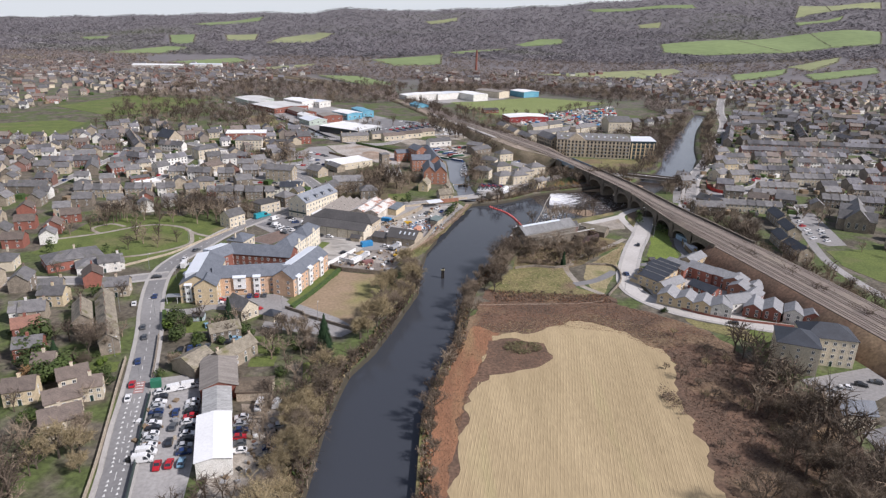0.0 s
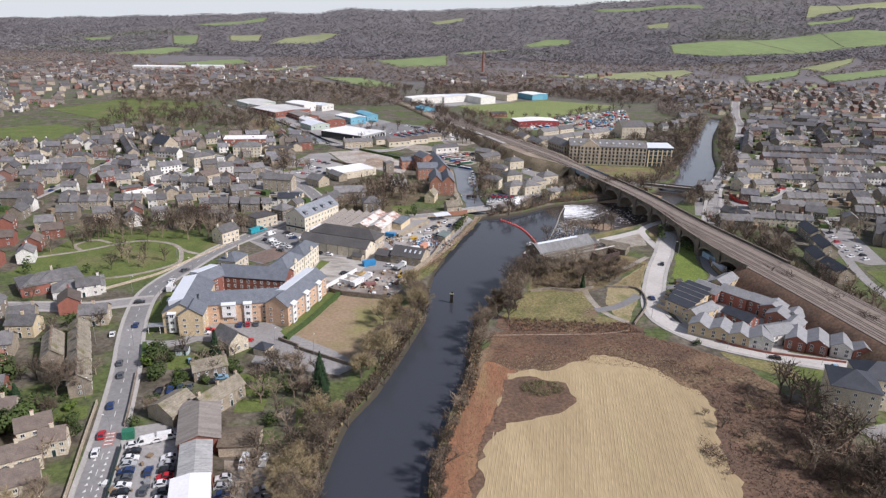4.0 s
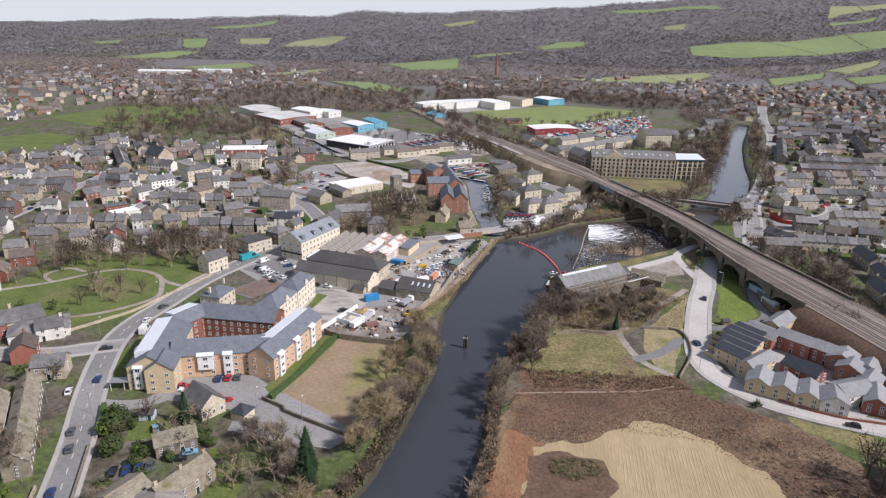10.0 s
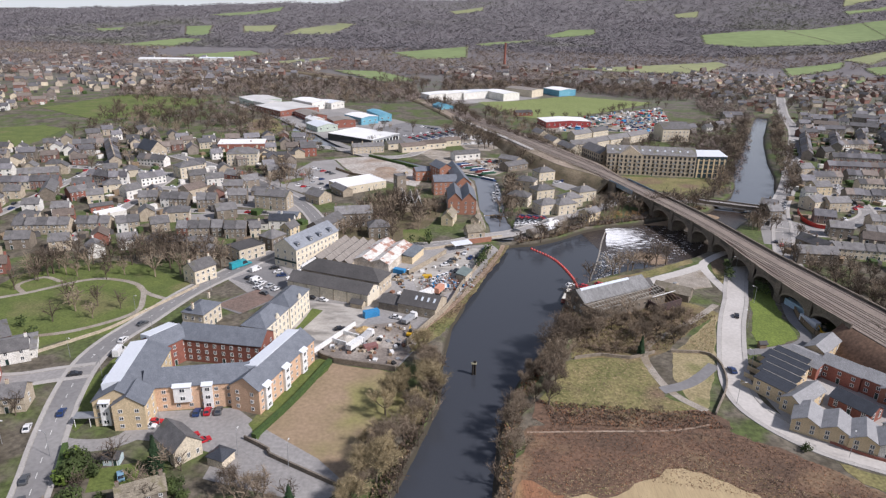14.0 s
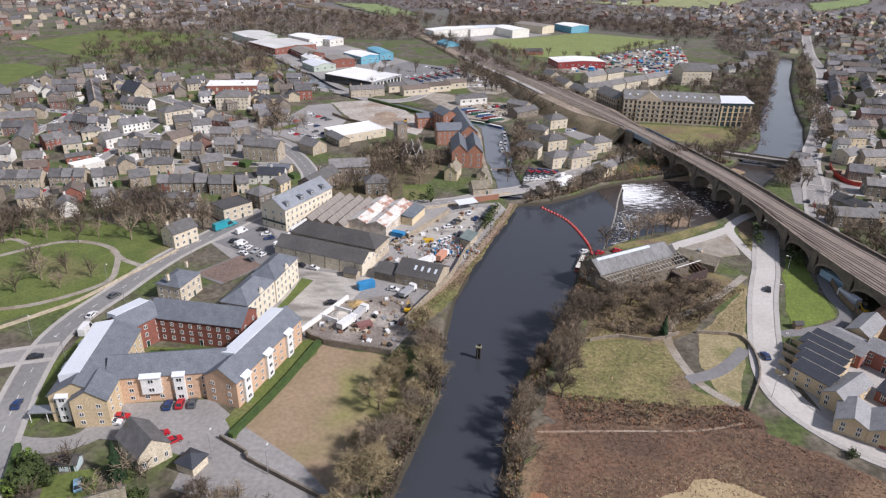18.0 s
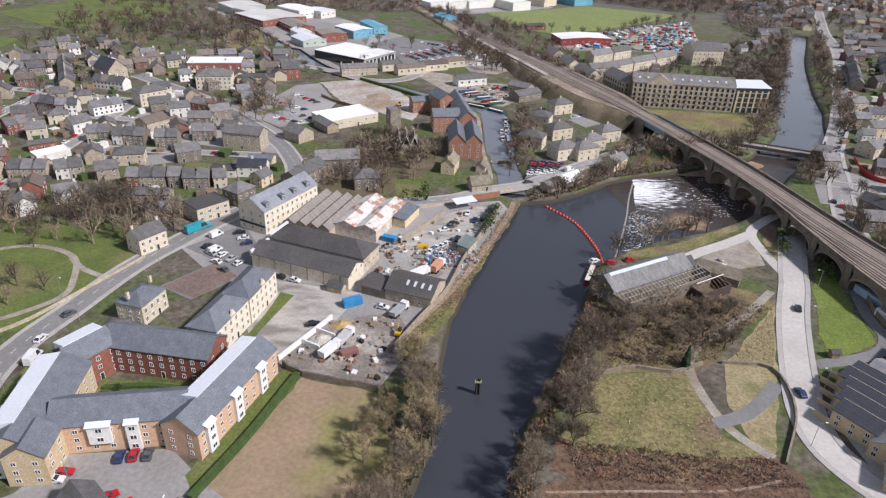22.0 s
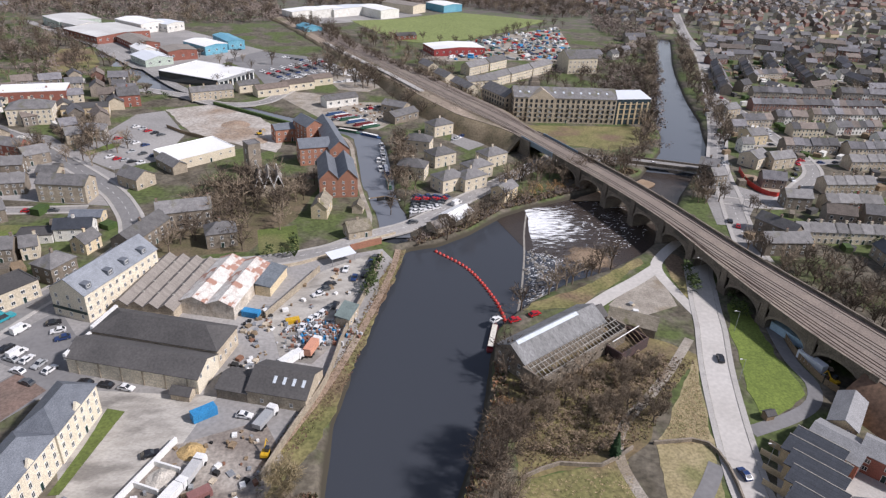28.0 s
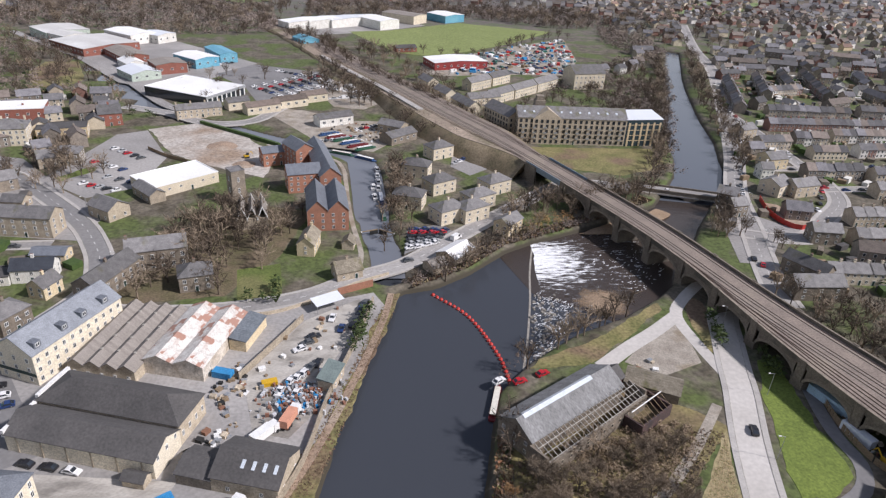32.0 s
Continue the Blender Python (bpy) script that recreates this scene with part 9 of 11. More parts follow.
# ---- vehicles ----
def car_proto(name, label, category, paint, length, width, height, van=False):
    """Body, glass and four wheels; x runs forward."""
    l_, w, h = length / 2, width / 2, height
    m = Mesh()
    if van:
        prof = [(-l_, 0.35), (l_, 0.35), (l_, 0.95), (l_ * 0.72, 1.15), (l_ * 0.45, h * 0.96), (l_ * 0.36, h), (-l_ * 0.97, h), (-l_, h * 0.9)]
    else:
        prof = [(-l_, 0.3), (l_, 0.3), (l_, 0.62), (l_ * 0.93, 0.78), (l_ * 0.42, 0.95), (l_ * 0.06, h * 0.985), (-l_ * 0.1, h), (-l_ * 0.55, h * 0.97), (-l_ * 0.9, 0.98), (-l_, 0.85)]

    def lean(z):
        return w if z < 0.97 else w * (1 - 0.14 * (z - 0.97) / (h - 0.97))

    a = [(x, -lean(z), z) for x, z in prof]
    b = [(x, lean(z), z) for x, z in prof]
    m.solid(b, a)
    ob = thing(name, m, paint, pose(0, 0, -500), label, category)
    g = Mesh()
    e = 0.012
    z0, z1 = (1.2, h * 0.86) if van else (0.97, h * 0.94)
    for s in (-1, 1):
        xs = (l_ * 0.62, l_ * 0.44, l_ * 0.1, l_ * 0.1) if van else (l_ * 0.36, l_ * 0.08, -l_ * 0.52, -l_ * 0.78)
        ya, yb = s * (lean(z0) + e), s * (lean(z1) + e)
        g.face([(xs[0], ya, z0), (xs[1], yb, z1), (xs[2], yb, z1), (xs[3], ya, z0)])
    if van:
        g.face([(l_ * 0.72 + e, -w * 0.85, 1.2), (l_ * 0.72 + e, w * 0.85, 1.2), (l_ * 0.47 + e, w * 0.75, h * 0.93), (l_ * 0.47 + e, -w * 0.75, h * 0.93)])
    else:
        g.face([(l_ * 0.41, -w * 0.84, 0.985), (l_ * 0.41, w * 0.84, 0.985), (l_ * 0.08, w * 0.74, h), (l_ * 0.08, -w * 0.74, h)])
        g.face([(-l_ * 0.575, w * 0.74, h * 0.98), (-l_ * 0.575, -w * 0.74, h * 0.98), (-l_ * 0.9 - e, -w * 0.8, 1.0), (-l_ * 0.9 - e, w * 0.8, 1.0)])
    part("car_glass", g, GLASS, ob, "dark car glass")
    wh = Mesh()
    wh.tube((0, -0.1, 0), (0, 0.1, 0), 0.32, 0.32, 10, 0, True)
    wh.tube((0, -0.115, 0), (0, 0.115, 0), 0.18, 0.18, 8, 1, True)
    wd = wh.data("wheel", [RUBBER, GREYSTEEL])
    for x in (-l_ * 0.6, l_ * 0.62):
        for y in (-w + 0.06, w - 0.06):
            part("wheel", wd, None, ob, m=pose(x, y, 0.32))
    return ob


def paint(name, c):
    m = plain(name, c, 0.28, 0.0, 0.0, 0.6)
    return m


CARS = {}
for key, word, c in (("w", "white", (0.75, 0.75, 0.75)), ("k", "black", (0.02, 0.02, 0.024)), ("g", "dark grey", (0.09, 0.095, 0.1)), ("s", "silver", (0.42, 0.43, 0.44)), ("r", "red", (0.45, 0.015, 0.025)), ("b", "dark blue", (0.02, 0.045, 0.14)), ("l", "pale blue", (0.22, 0.38, 0.5))):
    CARS[key] = car_proto("car", word + " hatchback car parked on tarmac", "car", paint(word.replace(" ", "_") + "_car_paint", c), 4.25, 1.78, 1.5)
CARS["V"] = car_proto("van", "white panel van parked on tarmac", "van", paint("white_van_paint", (0.76, 0.76, 0.75)), 5.4, 2.0, 2.4, True)
CARS["T"] = car_proto("van", "tall white box van on the road", "van", paint("white_box_paint", (0.78, 0.78, 0.78)), 6.6, 2.2, 3.0, True)
CARS["B"] = car_proto("bus", "turquoise single-deck bus on the main road", "bus", paint("turquoise_bus_paint", (0.03, 0.3, 0.36)), 11.0, 2.5, 3.1, True)
CARS["O"] = car_proto("van", "green flatbed van in the yard", "van", paint("dark_green_paint", (0.02, 0.12, 0.09)), 5.2, 1.9, 2.0, True)
cg = random.Random(3)


far_cars = []


def park(key, x, y, a, up=0.1):
    if y > 465 or x < -150 or x > 190:
        far_cars.append((key, x, y, a, up))
        return None
    return tagged(copy_thing(CARS[key], pose(x, y, G + up, 0, 0, a)), group="parked vehicles")


def park_row(keys, x0, y0, x1, y1, a, n, up=0.1):
    for i in range(n):
        t = i / max(1, n - 1)
        park(keys[i % len(keys)], x0 + (x1 - x0) * t + cg.uniform(-0.25, 0.25), y0 + (y1 - y0) * t + cg.uniform(-0.25, 0.25), a + cg.uniform(-4, 4) + (180 if cg.random() < 0.4 else 0), up)


# on the roads
park("w", -123.3, 243, 110)
park("k", -126, 272, 20)
park("g", -121, 309, 62)
park("b", -101, 196, 110, 0.12)
park("g", -106.5, 214, 112, 0.12)
park("r", -96.3, 181, 108, 0.12)
park("w", -94.0, 173, 108, 0.12)
park("b", -118, 251, 105)
park("g", -110.5, 222, 110)
park("T", -118.8, 287, 95)
park("w", -122, 296, 85)
park("B", -103.5, 369.5, 55, 0.12)
park("V", -95, 365, 58)
park("k", 111.5, 336, 72)
park("b", 93.8, 292, 95)
park("k", 124.5, 239.5, 160)
park("l", 143, 233.8, 170)
park("w", 163, 501, -20, 0.2)
park("g", 28, 434, 20, 0.15)
park("V", 49, 452, 44, 0.15)
park("r", 168, 425, 60, 0.15)
park("k", 167, 430, 70, 0.15)
# apartment forecourt
park("r", -88.5, 248.5, 10)
park("w", -89.5, 246.3, 5)
park("r", -75.5, 242.8, 40)
park("r", -71.5, 241.0, 40)
park("b", -78.5, 254.0, 100)
park("r", -75.5, 254.8, 100)
park("g", -72.3, 255.3, 100)
# works car parks
park_row("kVwsw", -95, 356, -80, 345, 62, 5)
park_row("swg", -92, 351, -84, 340, 150, 3)
park_row("kwb", -87, 368, -82, 360, 20, 3)
park_row("kkw", -69, 339, -58, 335.5, 160, 3)
park_row("wwwgk", -11, 365, -3.5, 372.5, 65, 5)
park_row("ww", -13.5, 361, -9.0, 360, 70, 2)
park_row("wgk", -9, 380, -5, 386, 25, 3)
park_row("kgkbg", 6.5, 392, 11, 405, 70, 5)
park_row("wb", 0.5, 396, 3, 390, 75, 2)
park("k", -46, 311, 20)
park("w", -26, 322.5, -15)
park("w", 47.5, 361, 35)
park("r", 53.5, 360.5, 20)
park("r", 61, 363.5, 25)
# car yard by the road
park_row("wswkwgbswk", -77.4, 149, -84.2, 174, 12, 10)
park_row("bskwgwrksw", -66.6, 147, -73.2, 172, 12, 10)
park_row("kgb", -72.6, 151, -76.0, 166, 100, 3)
park_row("rrl", -71.5, 140.5, -65.5, 142.5, 100, 3)
park_row("VV", -76.2, 142.8, -76.8, 146.2, 8, 2)
park_row("wVwVs", -85, 177, -75, 182, 25, 5)
park_row("wgrbsw", -51.6, 148, -55.6, 164, 14, 6)
park_row("kgbkgs", -43.4, 143, -43.9, 160, 20, 6)
park_row("VV", -52, 170.5, -47, 172, 95, 2)
park_row("kbbg", -89.5, 205, -81, 207.5, 100, 4)
park("l", -87, 225, 120)
park("l", -72.5, 214.5, 20)
park("k", -74.5, 211.5, 15)
# canal side car park and town car parks
P("car_park", [(27, 440), (42, 450), (50, 458), (44, 466), (30, 462)], G + 0.05, TARMAC_DARK, "small packed car park by the lock", "car park")
for k in range(4):
    park_row("wsgkrbsw", 29.5 + k * 3.3, 444 + k * 1.2, 32.5 + k * 4.2, 461 - k * 0.5, 25, 6)
park_row("wsrkg", -112, 560, -96, 546, 40, 5)
park_row("rswb", -116, 540, -100, 530, 40, 4)
park_row("wrskw", -112, 512, -96, 504, 35, 5)
park_row("sgb", -104, 520, -92, 514, 35, 3)
for k in range(7):
    park_row("wsrkgbsw", -58 + k * 6.5, 694 + k * 7, -36 + k * 6, 668 + k * 7, 50, 9)
park_row("wsgkbw", -46, 744, -6, 716, 60, 12)
park_row("wVwsgk", -116, 746, -84, 768, 30, 12)
park_row("sgwkbr", -8, 574, 14, 584, 60, 8)
park_row("wkrsg", 12, 596, 26, 606, 40, 6)
park_row("kgsbkw", 58, 690, 76, 650, 25, 12)
for x0, y0, x1, y1 in ((-184, 450, -106, 452), (-248, 500, -134, 492), (-298, 545, -184, 528), (-200, 400, -205, 556), (-262, 424, -268, 596), (232, 533, 376, 536), (242, 503, 328, 505), (262, 550, 275, 655), (302, 590, 398, 592), (330, 475, 350, 690), (292, 626, 436, 618)):
    n = int(math.hypot(x1 - x0, y1 - y0) / 9)
    for i in range(n):
        if cg.random() < 0.75:
            t, d_ = i / n, math.degrees(math.atan2(y1 - y0, x1 - x0))
            sx = cg.choice((-1.9, 1.9))
            park(cg.choice("wsgkrbsw"), x0 + (x1 - x0) * t - math.sin(math.radians(d_)) * sx, y0 + (y1 - y0) * t + math.cos(math.radians(d_)) * sx, d_)
for k in range(5):
    park_row("wsgkrb", 201 + k * 15.5, 497 + k * 27.5, 206 + k * 15, 508 + k * 27, 62, 3)
park_row("wkgr", 228, 477, 246, 500, 80, 4)
park_row("wswrwk", 218, 356, 229, 397, 20, 6)
park_row("wksw", 224, 352, 231, 372, 20, 4)
park_row("swbwr", 62, 540, 72, 552, 30, 5)
park_row("wVswVkwsVw", -16, 716, 12, 696, 60, 10)
park_row("wswVgsw", -6, 664, 24, 672, 20, 9)
park_row("wVws", -2, 690, 20, 680, 35, 7)
park_row("swkg", 137, 189, 156, 195, 160, 4)
park_row("rkw", 150, 231, 166, 240, 150, 3)
SCRAP = [(90, 808), (131, 836), (178, 878), (236, 920), (214, 810), (186, 754), (130, 752), (90, 745), (74, 788)]
jk = Mesh()
k = 0
while k < 420:
    x, y = cg.uniform(64, 240), cg.uniform(742, 925)
    if inside(x, y, SCRAP):
        k += 1
        if k % 2:
            park(cg.choice("wsrblgkVwO"), x, y, cg.choice((20, 110, 40)) + cg.uniform(-12, 12))
        else:
            s_ = cg.uniform(0.5, 1.8)
            jk.box(-s_ * 1.6, s_ * 1.6, -s_, s_, G, G + cg.uniform(0.6, 2.4), cg.randrange(6), turn=(x, y, cg.uniform(0, 3)))
thing("scrap_piles", jk, [GREYSTEEL, REDPLASTIC, BLUEPLASTIC, WHITEPAINT, GREENCORR, TIMBER], None, "piles of scrap and crates among old vehicles", "scrap", kind="stuff")
for k in range(3):
    park_row("swbg", 60 + k * 3, 690 - k * 12, 68 + k * 3, 672 - k * 12, 30, 4)

cm = Mesh()
tone = list("wkgsrblVTBO")
for key, x, y, a, up in far_cars:
    ca, sa = math.cos(math.radians(a)), math.sin(math.radians(a))
    me_ = CARS[key].data
    k = len(cm.v)
    cm.v += [(x + ca * v.co.x - sa * v.co.y, y + sa * v.co.x + ca * v.co.y, G + up + v.co.z - 0.15) for v in me_.vertices]
    for p_ in me_.polygons:
        cm.f.append(tuple(k + q for q in p_.vertices))
        cm.s.append(tone.index(key))
    gl = CARS[key].children[0].data if CARS[key].children[0].name.startswith("car_glass") else CARS[key].children[1].data
    k = len(cm.v)
    cm.v += [(x + ca * v.co.x - sa * v.co.y, y + sa * v.co.x + ca * v.co.y, G + up + v.co.z - 0.15) for v in gl.vertices]
    for p_ in gl.polygons:
        cm.f.append(tuple(k + q for q in p_.vertices))
        cm.s.append(len(tone))
thing("far_cars", cm, [CARS[k].data.materials[0] for k in tone] + [GLASS], None, "cars parked in the far car parks", "cars", kind="stuff")

# ---- boats, boom and river furniture ----


def narrowboat(x, y, a, length, hull, roof_m, z, label):
    ob = thing("narrowboat", None, None, pose(x, y, z, 0, 0, a), label, "narrowboat", "moored boats")
    l_ = length / 2
    m = Mesh()
    ring = [(-l_, -0.7), (-l_ + 0.6, -1.05), (l_ - 1.8, -1.05), (l_, 0), (l_ - 1.8, 1.05), (-l_ + 0.6, 1.05), (-l_, 0.7)]
    m.solid([(px, py * 0.92, -0.35) for px, py in ring], [(px, py, 0.55) for px, py in ring])
    part("hull", m, hull, ob)
    c = Mesh()
    r = [(-l_ + 1.4, -0.95), (l_ - 2.6, -0.95), (l_ - 2.6, 0.95), (-l_ + 1.4, 0.95)]
    c.solid([(px, py, 0.553) for px, py in r], [(px, py * 0.85, 1.45) for px, py in r])
    cab = part("cabin", c, hull, ob)
    t = Mesh()
    t.box(-l_ + 1.35, l_ - 2.55, -0.84, 0.84, 1.453, 1.53)
    part("roof", t, roof_m, cab)
    for s in (-1, 1):
        for i in range(5):
            w = Mesh()
            w.box(-0.3, 0.3, -0.03, 0.03, 0, 0.35)
            part("window", w, GLASS, cab, m=pose(-l_ + 2.4 + i * (length - 5.6) / 4, s * 0.915, 0.85))
    return ob


BOATRED, BOATBLUE, BOATGREEN = plain("maroon_hull", (0.16, 0.02, 0.025), 0.4), plain("blue_hull", (0.03, 0.08, 0.2), 0.4), plain("green_hull", (0.03, 0.1, 0.06), 0.4)
CREAM = plain("cream_boat_roof", (0.68, 0.65, 0.57), 0.5)
narrowboat(45.4, 355.0, 71, 16, BOATRED, CREAM, 0.05, "long maroon narrowboat with a cream roof moored at the works")
narrowboat(3.5, 557.5, -27, 15, BOATGREEN, CREAM, 0.95, "cream-roofed narrowboat moored on the canal")
narrowboat(15.8, 549.5, -36, 14, BOATBLUE, WHITEPAINT, 0.95, "white-roofed narrowboat by the canal wall")
narrowboat(21.0, 497, 91, 14, BOATBLUE, METALROOF, 0.95, "pale blue-roofed narrowboat in the moored row")
narrowboat(20.9, 479, 92, 13, BOATGREEN, GREENCORR, 0.95, "green-roofed narrowboat at the lock")


def cruiser(x, y, a, label):
    ob = thing("cruiser", None, None, pose(x, y, 0.95, 0, 0, a), label, "boat", "moored boats")
    m = Mesh()
    ring = [(-3.6, -1.1), (1.6, -1.2), (3.8, 0), (1.6, 1.2), (-3.6, 1.1)]
    m.solid([(px * 0.94, py * 0.75, -0.3) for px, py in ring], [(px, py, 0.8) for px, py in ring])
    part("hull", m, WHITEPAINT, ob)
    c = Mesh()
    r = [(-2.0, -0.85), (1.4, -0.8), (1.4, 0.8), (-2.0, 0.85)]
    c.solid([(px, py, 0.803) for px, py in r], [(px * 0.7 - 0.3, py * 0.8, 1.7) for px, py in r])
    part("cabin", c, GLASS, ob)
    t = Mesh()
    t.box(-1.8, 0.75, -0.72, 0.72, 1.703, 1.8)
    part("roof", t, WHITEPAINT, ob)
    return ob


for x, y, a in ((20.3, 509, 92), (20.6, 517, 96), (18.0, 510.5, 88), (20.5, 525.5, 92), (20.8, 533.5, 98), (18.2, 498.5, 95)):
    cruiser(x, y, a, "small white cabin cruiser moored in a row")
for i in range(6):
    narrowboat(-4 + i * 4.0, 587 - i * 5.0, 28, 13, (BOATBLUE, BOATRED, BOATGREEN)[i % 3], WHITEPAINT if i % 2 else GREYSTEEL, G + 0.5, "narrowboat laid up ashore in the boatyard")

# floating boom of red drums across the weir head
bl = smooth_line([(34.8, 412.9), (45.1, 398.3), (50.7, 376.8), (51.5, 361)], 0.5)
boom = thing("boom", None, None, pose(0, 0, 0), "chain of round red floats across the river", "boom")
ch_ = ribbon(bl, -0.06, 0.06, -0.06, 0.02)
part("cable", ch_, GREYSTEEL, boom)
fl = Mesh()
for i in range(8):
    for j in range(5):
        a0, a1 = 2 * math.pi * i / 8, 2 * math.pi * (i + 1) / 8
        b0, b1 = math.pi * (j / 5 - 0.5), math.pi * ((j + 1) / 5 - 0.5)
        fl.face([(0.72 * math.cos(b) * math.cos(a), 0.72 * math.cos(b) * math.sin(a), 0.72 * math.sin(b)) for a, b in ((a0, b0), (a1, b0), (a1, b1), (a0, b1))])
fd = fl.data("float", REDPLASTIC, True)
for i in range(29):
    q, d = along(bl, i * 2.02 + 0.3)
    part("float", fd, None, boom, m=pose(q.x, q.y, 0.15))
# old mooring dolphin in mid-river
dol = thing("mooring_post", None, None, pose(4.6, 286.5, 0), "cluster of black tarred posts standing in the river", "posts")
for i, (dx, dy, h) in enumerate(((-0.35, 0, 4.6), (0.4, 0.1, 5.4), (0.05, 0.45, 5.0))):
    m = Mesh()
    m.tube((dx * 1.3, dy * 1.3, -2), (dx, dy, h), 0.36, 0.3, 8, 0, True)
    part("post", m, plain("tarred_timber", (0.035, 0.03, 0.026), 0.85), dol)
m = Mesh()
m.box(-0.9, 0.9, -0.5, 0.6, 4.2, 4.6)
part("band", m, plain("mossy_cap", (0.32, 0.3, 0.2), 0.9), dol)

# weir: white water, rocks
fo = Mesh()
fg = random.Random(17)


def foam_sheet(m, poly, n, z0, z1, size):
    xs, ys = [q[0] for q in poly], [q[1] for q in poly]
    k = 0
    while k < n:
        x, y = fg.uniform(min(xs), max(xs)), fg.uniform(min(ys), max(ys))
        if not inside(x, y, poly):
            continue
        k += 1
        l_, w = size * fg.uniform(0.6, 1.8), size * fg.uniform(0.15, 0.4)
        a = fg.uniform(-0.5, 0.5) + 0.5
        c, s = math.cos(a), math.sin(a)
        z = fg.uniform(z0, z1)
        pts = [(l_ * c2, w * s2) for c2, s2 in ((1, 0), (0.4, 1), (-0.5, 0.8), (-1, 0), (-0.4, -1), (0.5, -0.7))]
        m.face([(x + c * u - s * v, y + s * u + c * v, z) for u, v in pts])


foam_sheet(fo, [(72, 414), (65, 386), (60, 372), (70, 376), (84, 404)], 380, 0.1, 0.3, 0.4)
foam_sheet(fo, [(100, 440), (122, 446), (130, 428), (112, 408), (104, 418)], 90, 0.08, 0.14, 0.5)
thing("white_water", fo, FOAM, None, "flecks of white water among the weir boulders", "foam", kind="stuff")
P("white_water_fan", [(74, 414), (80, 450), (96, 456), (118, 462), (128, 452), (124, 430), (112, 412), (98, 398), (84, 396), (72, 398)], 0.12, STREAKS, "white water streaming from the weir", "foam", depth=0.03, rough=0.8)
sill = Mesh()
ribbon(smooth_line([(81, 451), (74, 428), (69, 408), (62, 384), (57, 369)], 4), -0.35, 0.35, -1, 0.07, sill)
thing("weir", sill, ROCK, None, "low stone weir sill across the river", "weir", kind="structure")
rk = [Mesh() for _ in range(3)]
for m in rk:
    ring = [(math.cos(a) * fg.uniform(0.7, 1.1), math.sin(a) * fg.uniform(0.7, 1.1)) for a in [i * math.pi / 3.5 for i in range(7)]]
    m.solid([(x, y, -0.6) for x, y in ring], [(x * 0.62, y * 0.62, fg.uniform(0.35, 0.6)) for x, y in ring])
rd = [m.data("rock", ROCK) for m in rk]
for i in range(120):
    t = fg.random()
    x, y = 58 + 12 * t + fg.uniform(0, 10), 366 + 44 * t + fg.uniform(-2, 2)
    r = new("rock", rd[i % 3])
    r.matrix_world = pose(x, y, fg.uniform(-0.15, 0.15), fg.uniform(-15, 15), fg.uniform(-15, 15), fg.uniform(0, 360)) @ Matrix.Scale(fg.uniform(0.35, 1.05), 4)
    tagged(r, "angular grey boulder in the weir", "rock", "weir boulders")

# ---- walls, fences, hedges ----


def wall_line(name, label, pts, h, t, material, category="wall", z=G):
    return thing(name, ribbon(smooth_line(pts, 4) if len(pts) > 2 else [Vector(q) for q in pts], -t / 2, t / 2, z - 0.4, z + h), material, None, label, category, kind="structure")


wall_line("wall_river", "long stone river wall of the works yards", [(-20, 301), (-13.2, 335.5 - 18), (-6, 346 - 12), (-0.5, 357), (6.9, 381), (13.6, 406)], 2.2, 0.5, STONE)
wall_line("wall_pasture", "dark stone wall round the pasture", [(-60.5, 243), (-52, 238), (-51, 236), (-30, 225)], 1.4, 0.5, STONE_DARK)
wall_line("wall_yard", "stone wall between yard and pasture", [(-50, 291), (-43.5, 287), (-22, 283)], 2.0, 0.6, STONE_DARK)
wall_line("wall_blocks", "white block wall of the stone yard", [(-52, 293), (-41, 315)], 1.7, 0.6, WHITEPAINT)
wall_line("wall_blocks", "white block bay in the stone yard", [(-44.5, 308), (-38, 305)], 1.6, 0.5, WHITEPAINT)
wall_line("wall_blocks", "white block bay in the stone yard", [(-47.5, 302), (-41.5, 299)], 1.6, 0.5, WHITEPAINT)
wall_line("wall_scrap", "stone wall of the scrap yard", [(-25, 367), (-16, 383), (-9, 396)], 2.4, 0.4, STONE)
wall_line("wall_lane", "stone wall beside the lane", [(-34, 399), (-20, 400), (-8, 406), (8, 417.5), (20, 424)], 1.2, 0.4, STONE)
wall_line("wall_brick", "red brick wall above the yard", [(2, 411), (14, 416.5)], 2.6, 0.4, ORANGEBRICK)
wall_line("wall_wasteland", "mossy stone wall across the wasteland", [(40, 296), (50, 299.5), (60, 298), (70, 303)], 1.1, 0.5, STONE_DARK)
wall_line("wall_wasteland", "stone wall of the wasteland track", [(76, 304), (90, 302.5), (89.5, 285), (79, 265)], 1.1, 0.5, STONE_DARK)
wall_line("wall_park", "low stone park wall along the road", [(-148, 284), (-137, 297), (-131, 305), (-124, 322), (-114, 346)], 1.1, 0.4, STONE)
wall_line("wall_road", "stone wall beside the main road", [(-77.5, 100), (-86.5, 135), (-94.5, 161), (-100, 178), (-106.2, 198)], 1.3, 0.4, STONE)
wall_line("fence_yard", "dark green mesh fence of the car yard", [(-71, 118), (-75.8, 135), (-79.4, 147), (-84.2, 162), (-88.2, 176)], 1.9, 0.08, DARKTRIM, "fence")
wall_line("wall_garden", "stone garden wall beside the main road", [(-92, 186), (-95.5, 197), (-102, 216)], 1.2, 0.4, STONE_DARK)
wall_line("hedge_court", "clipped green hedge beside the apartments", [(-58, 243.5), (-51, 264), (-45, 287)], 1.5, 1.6, HEDGE, "hedge")
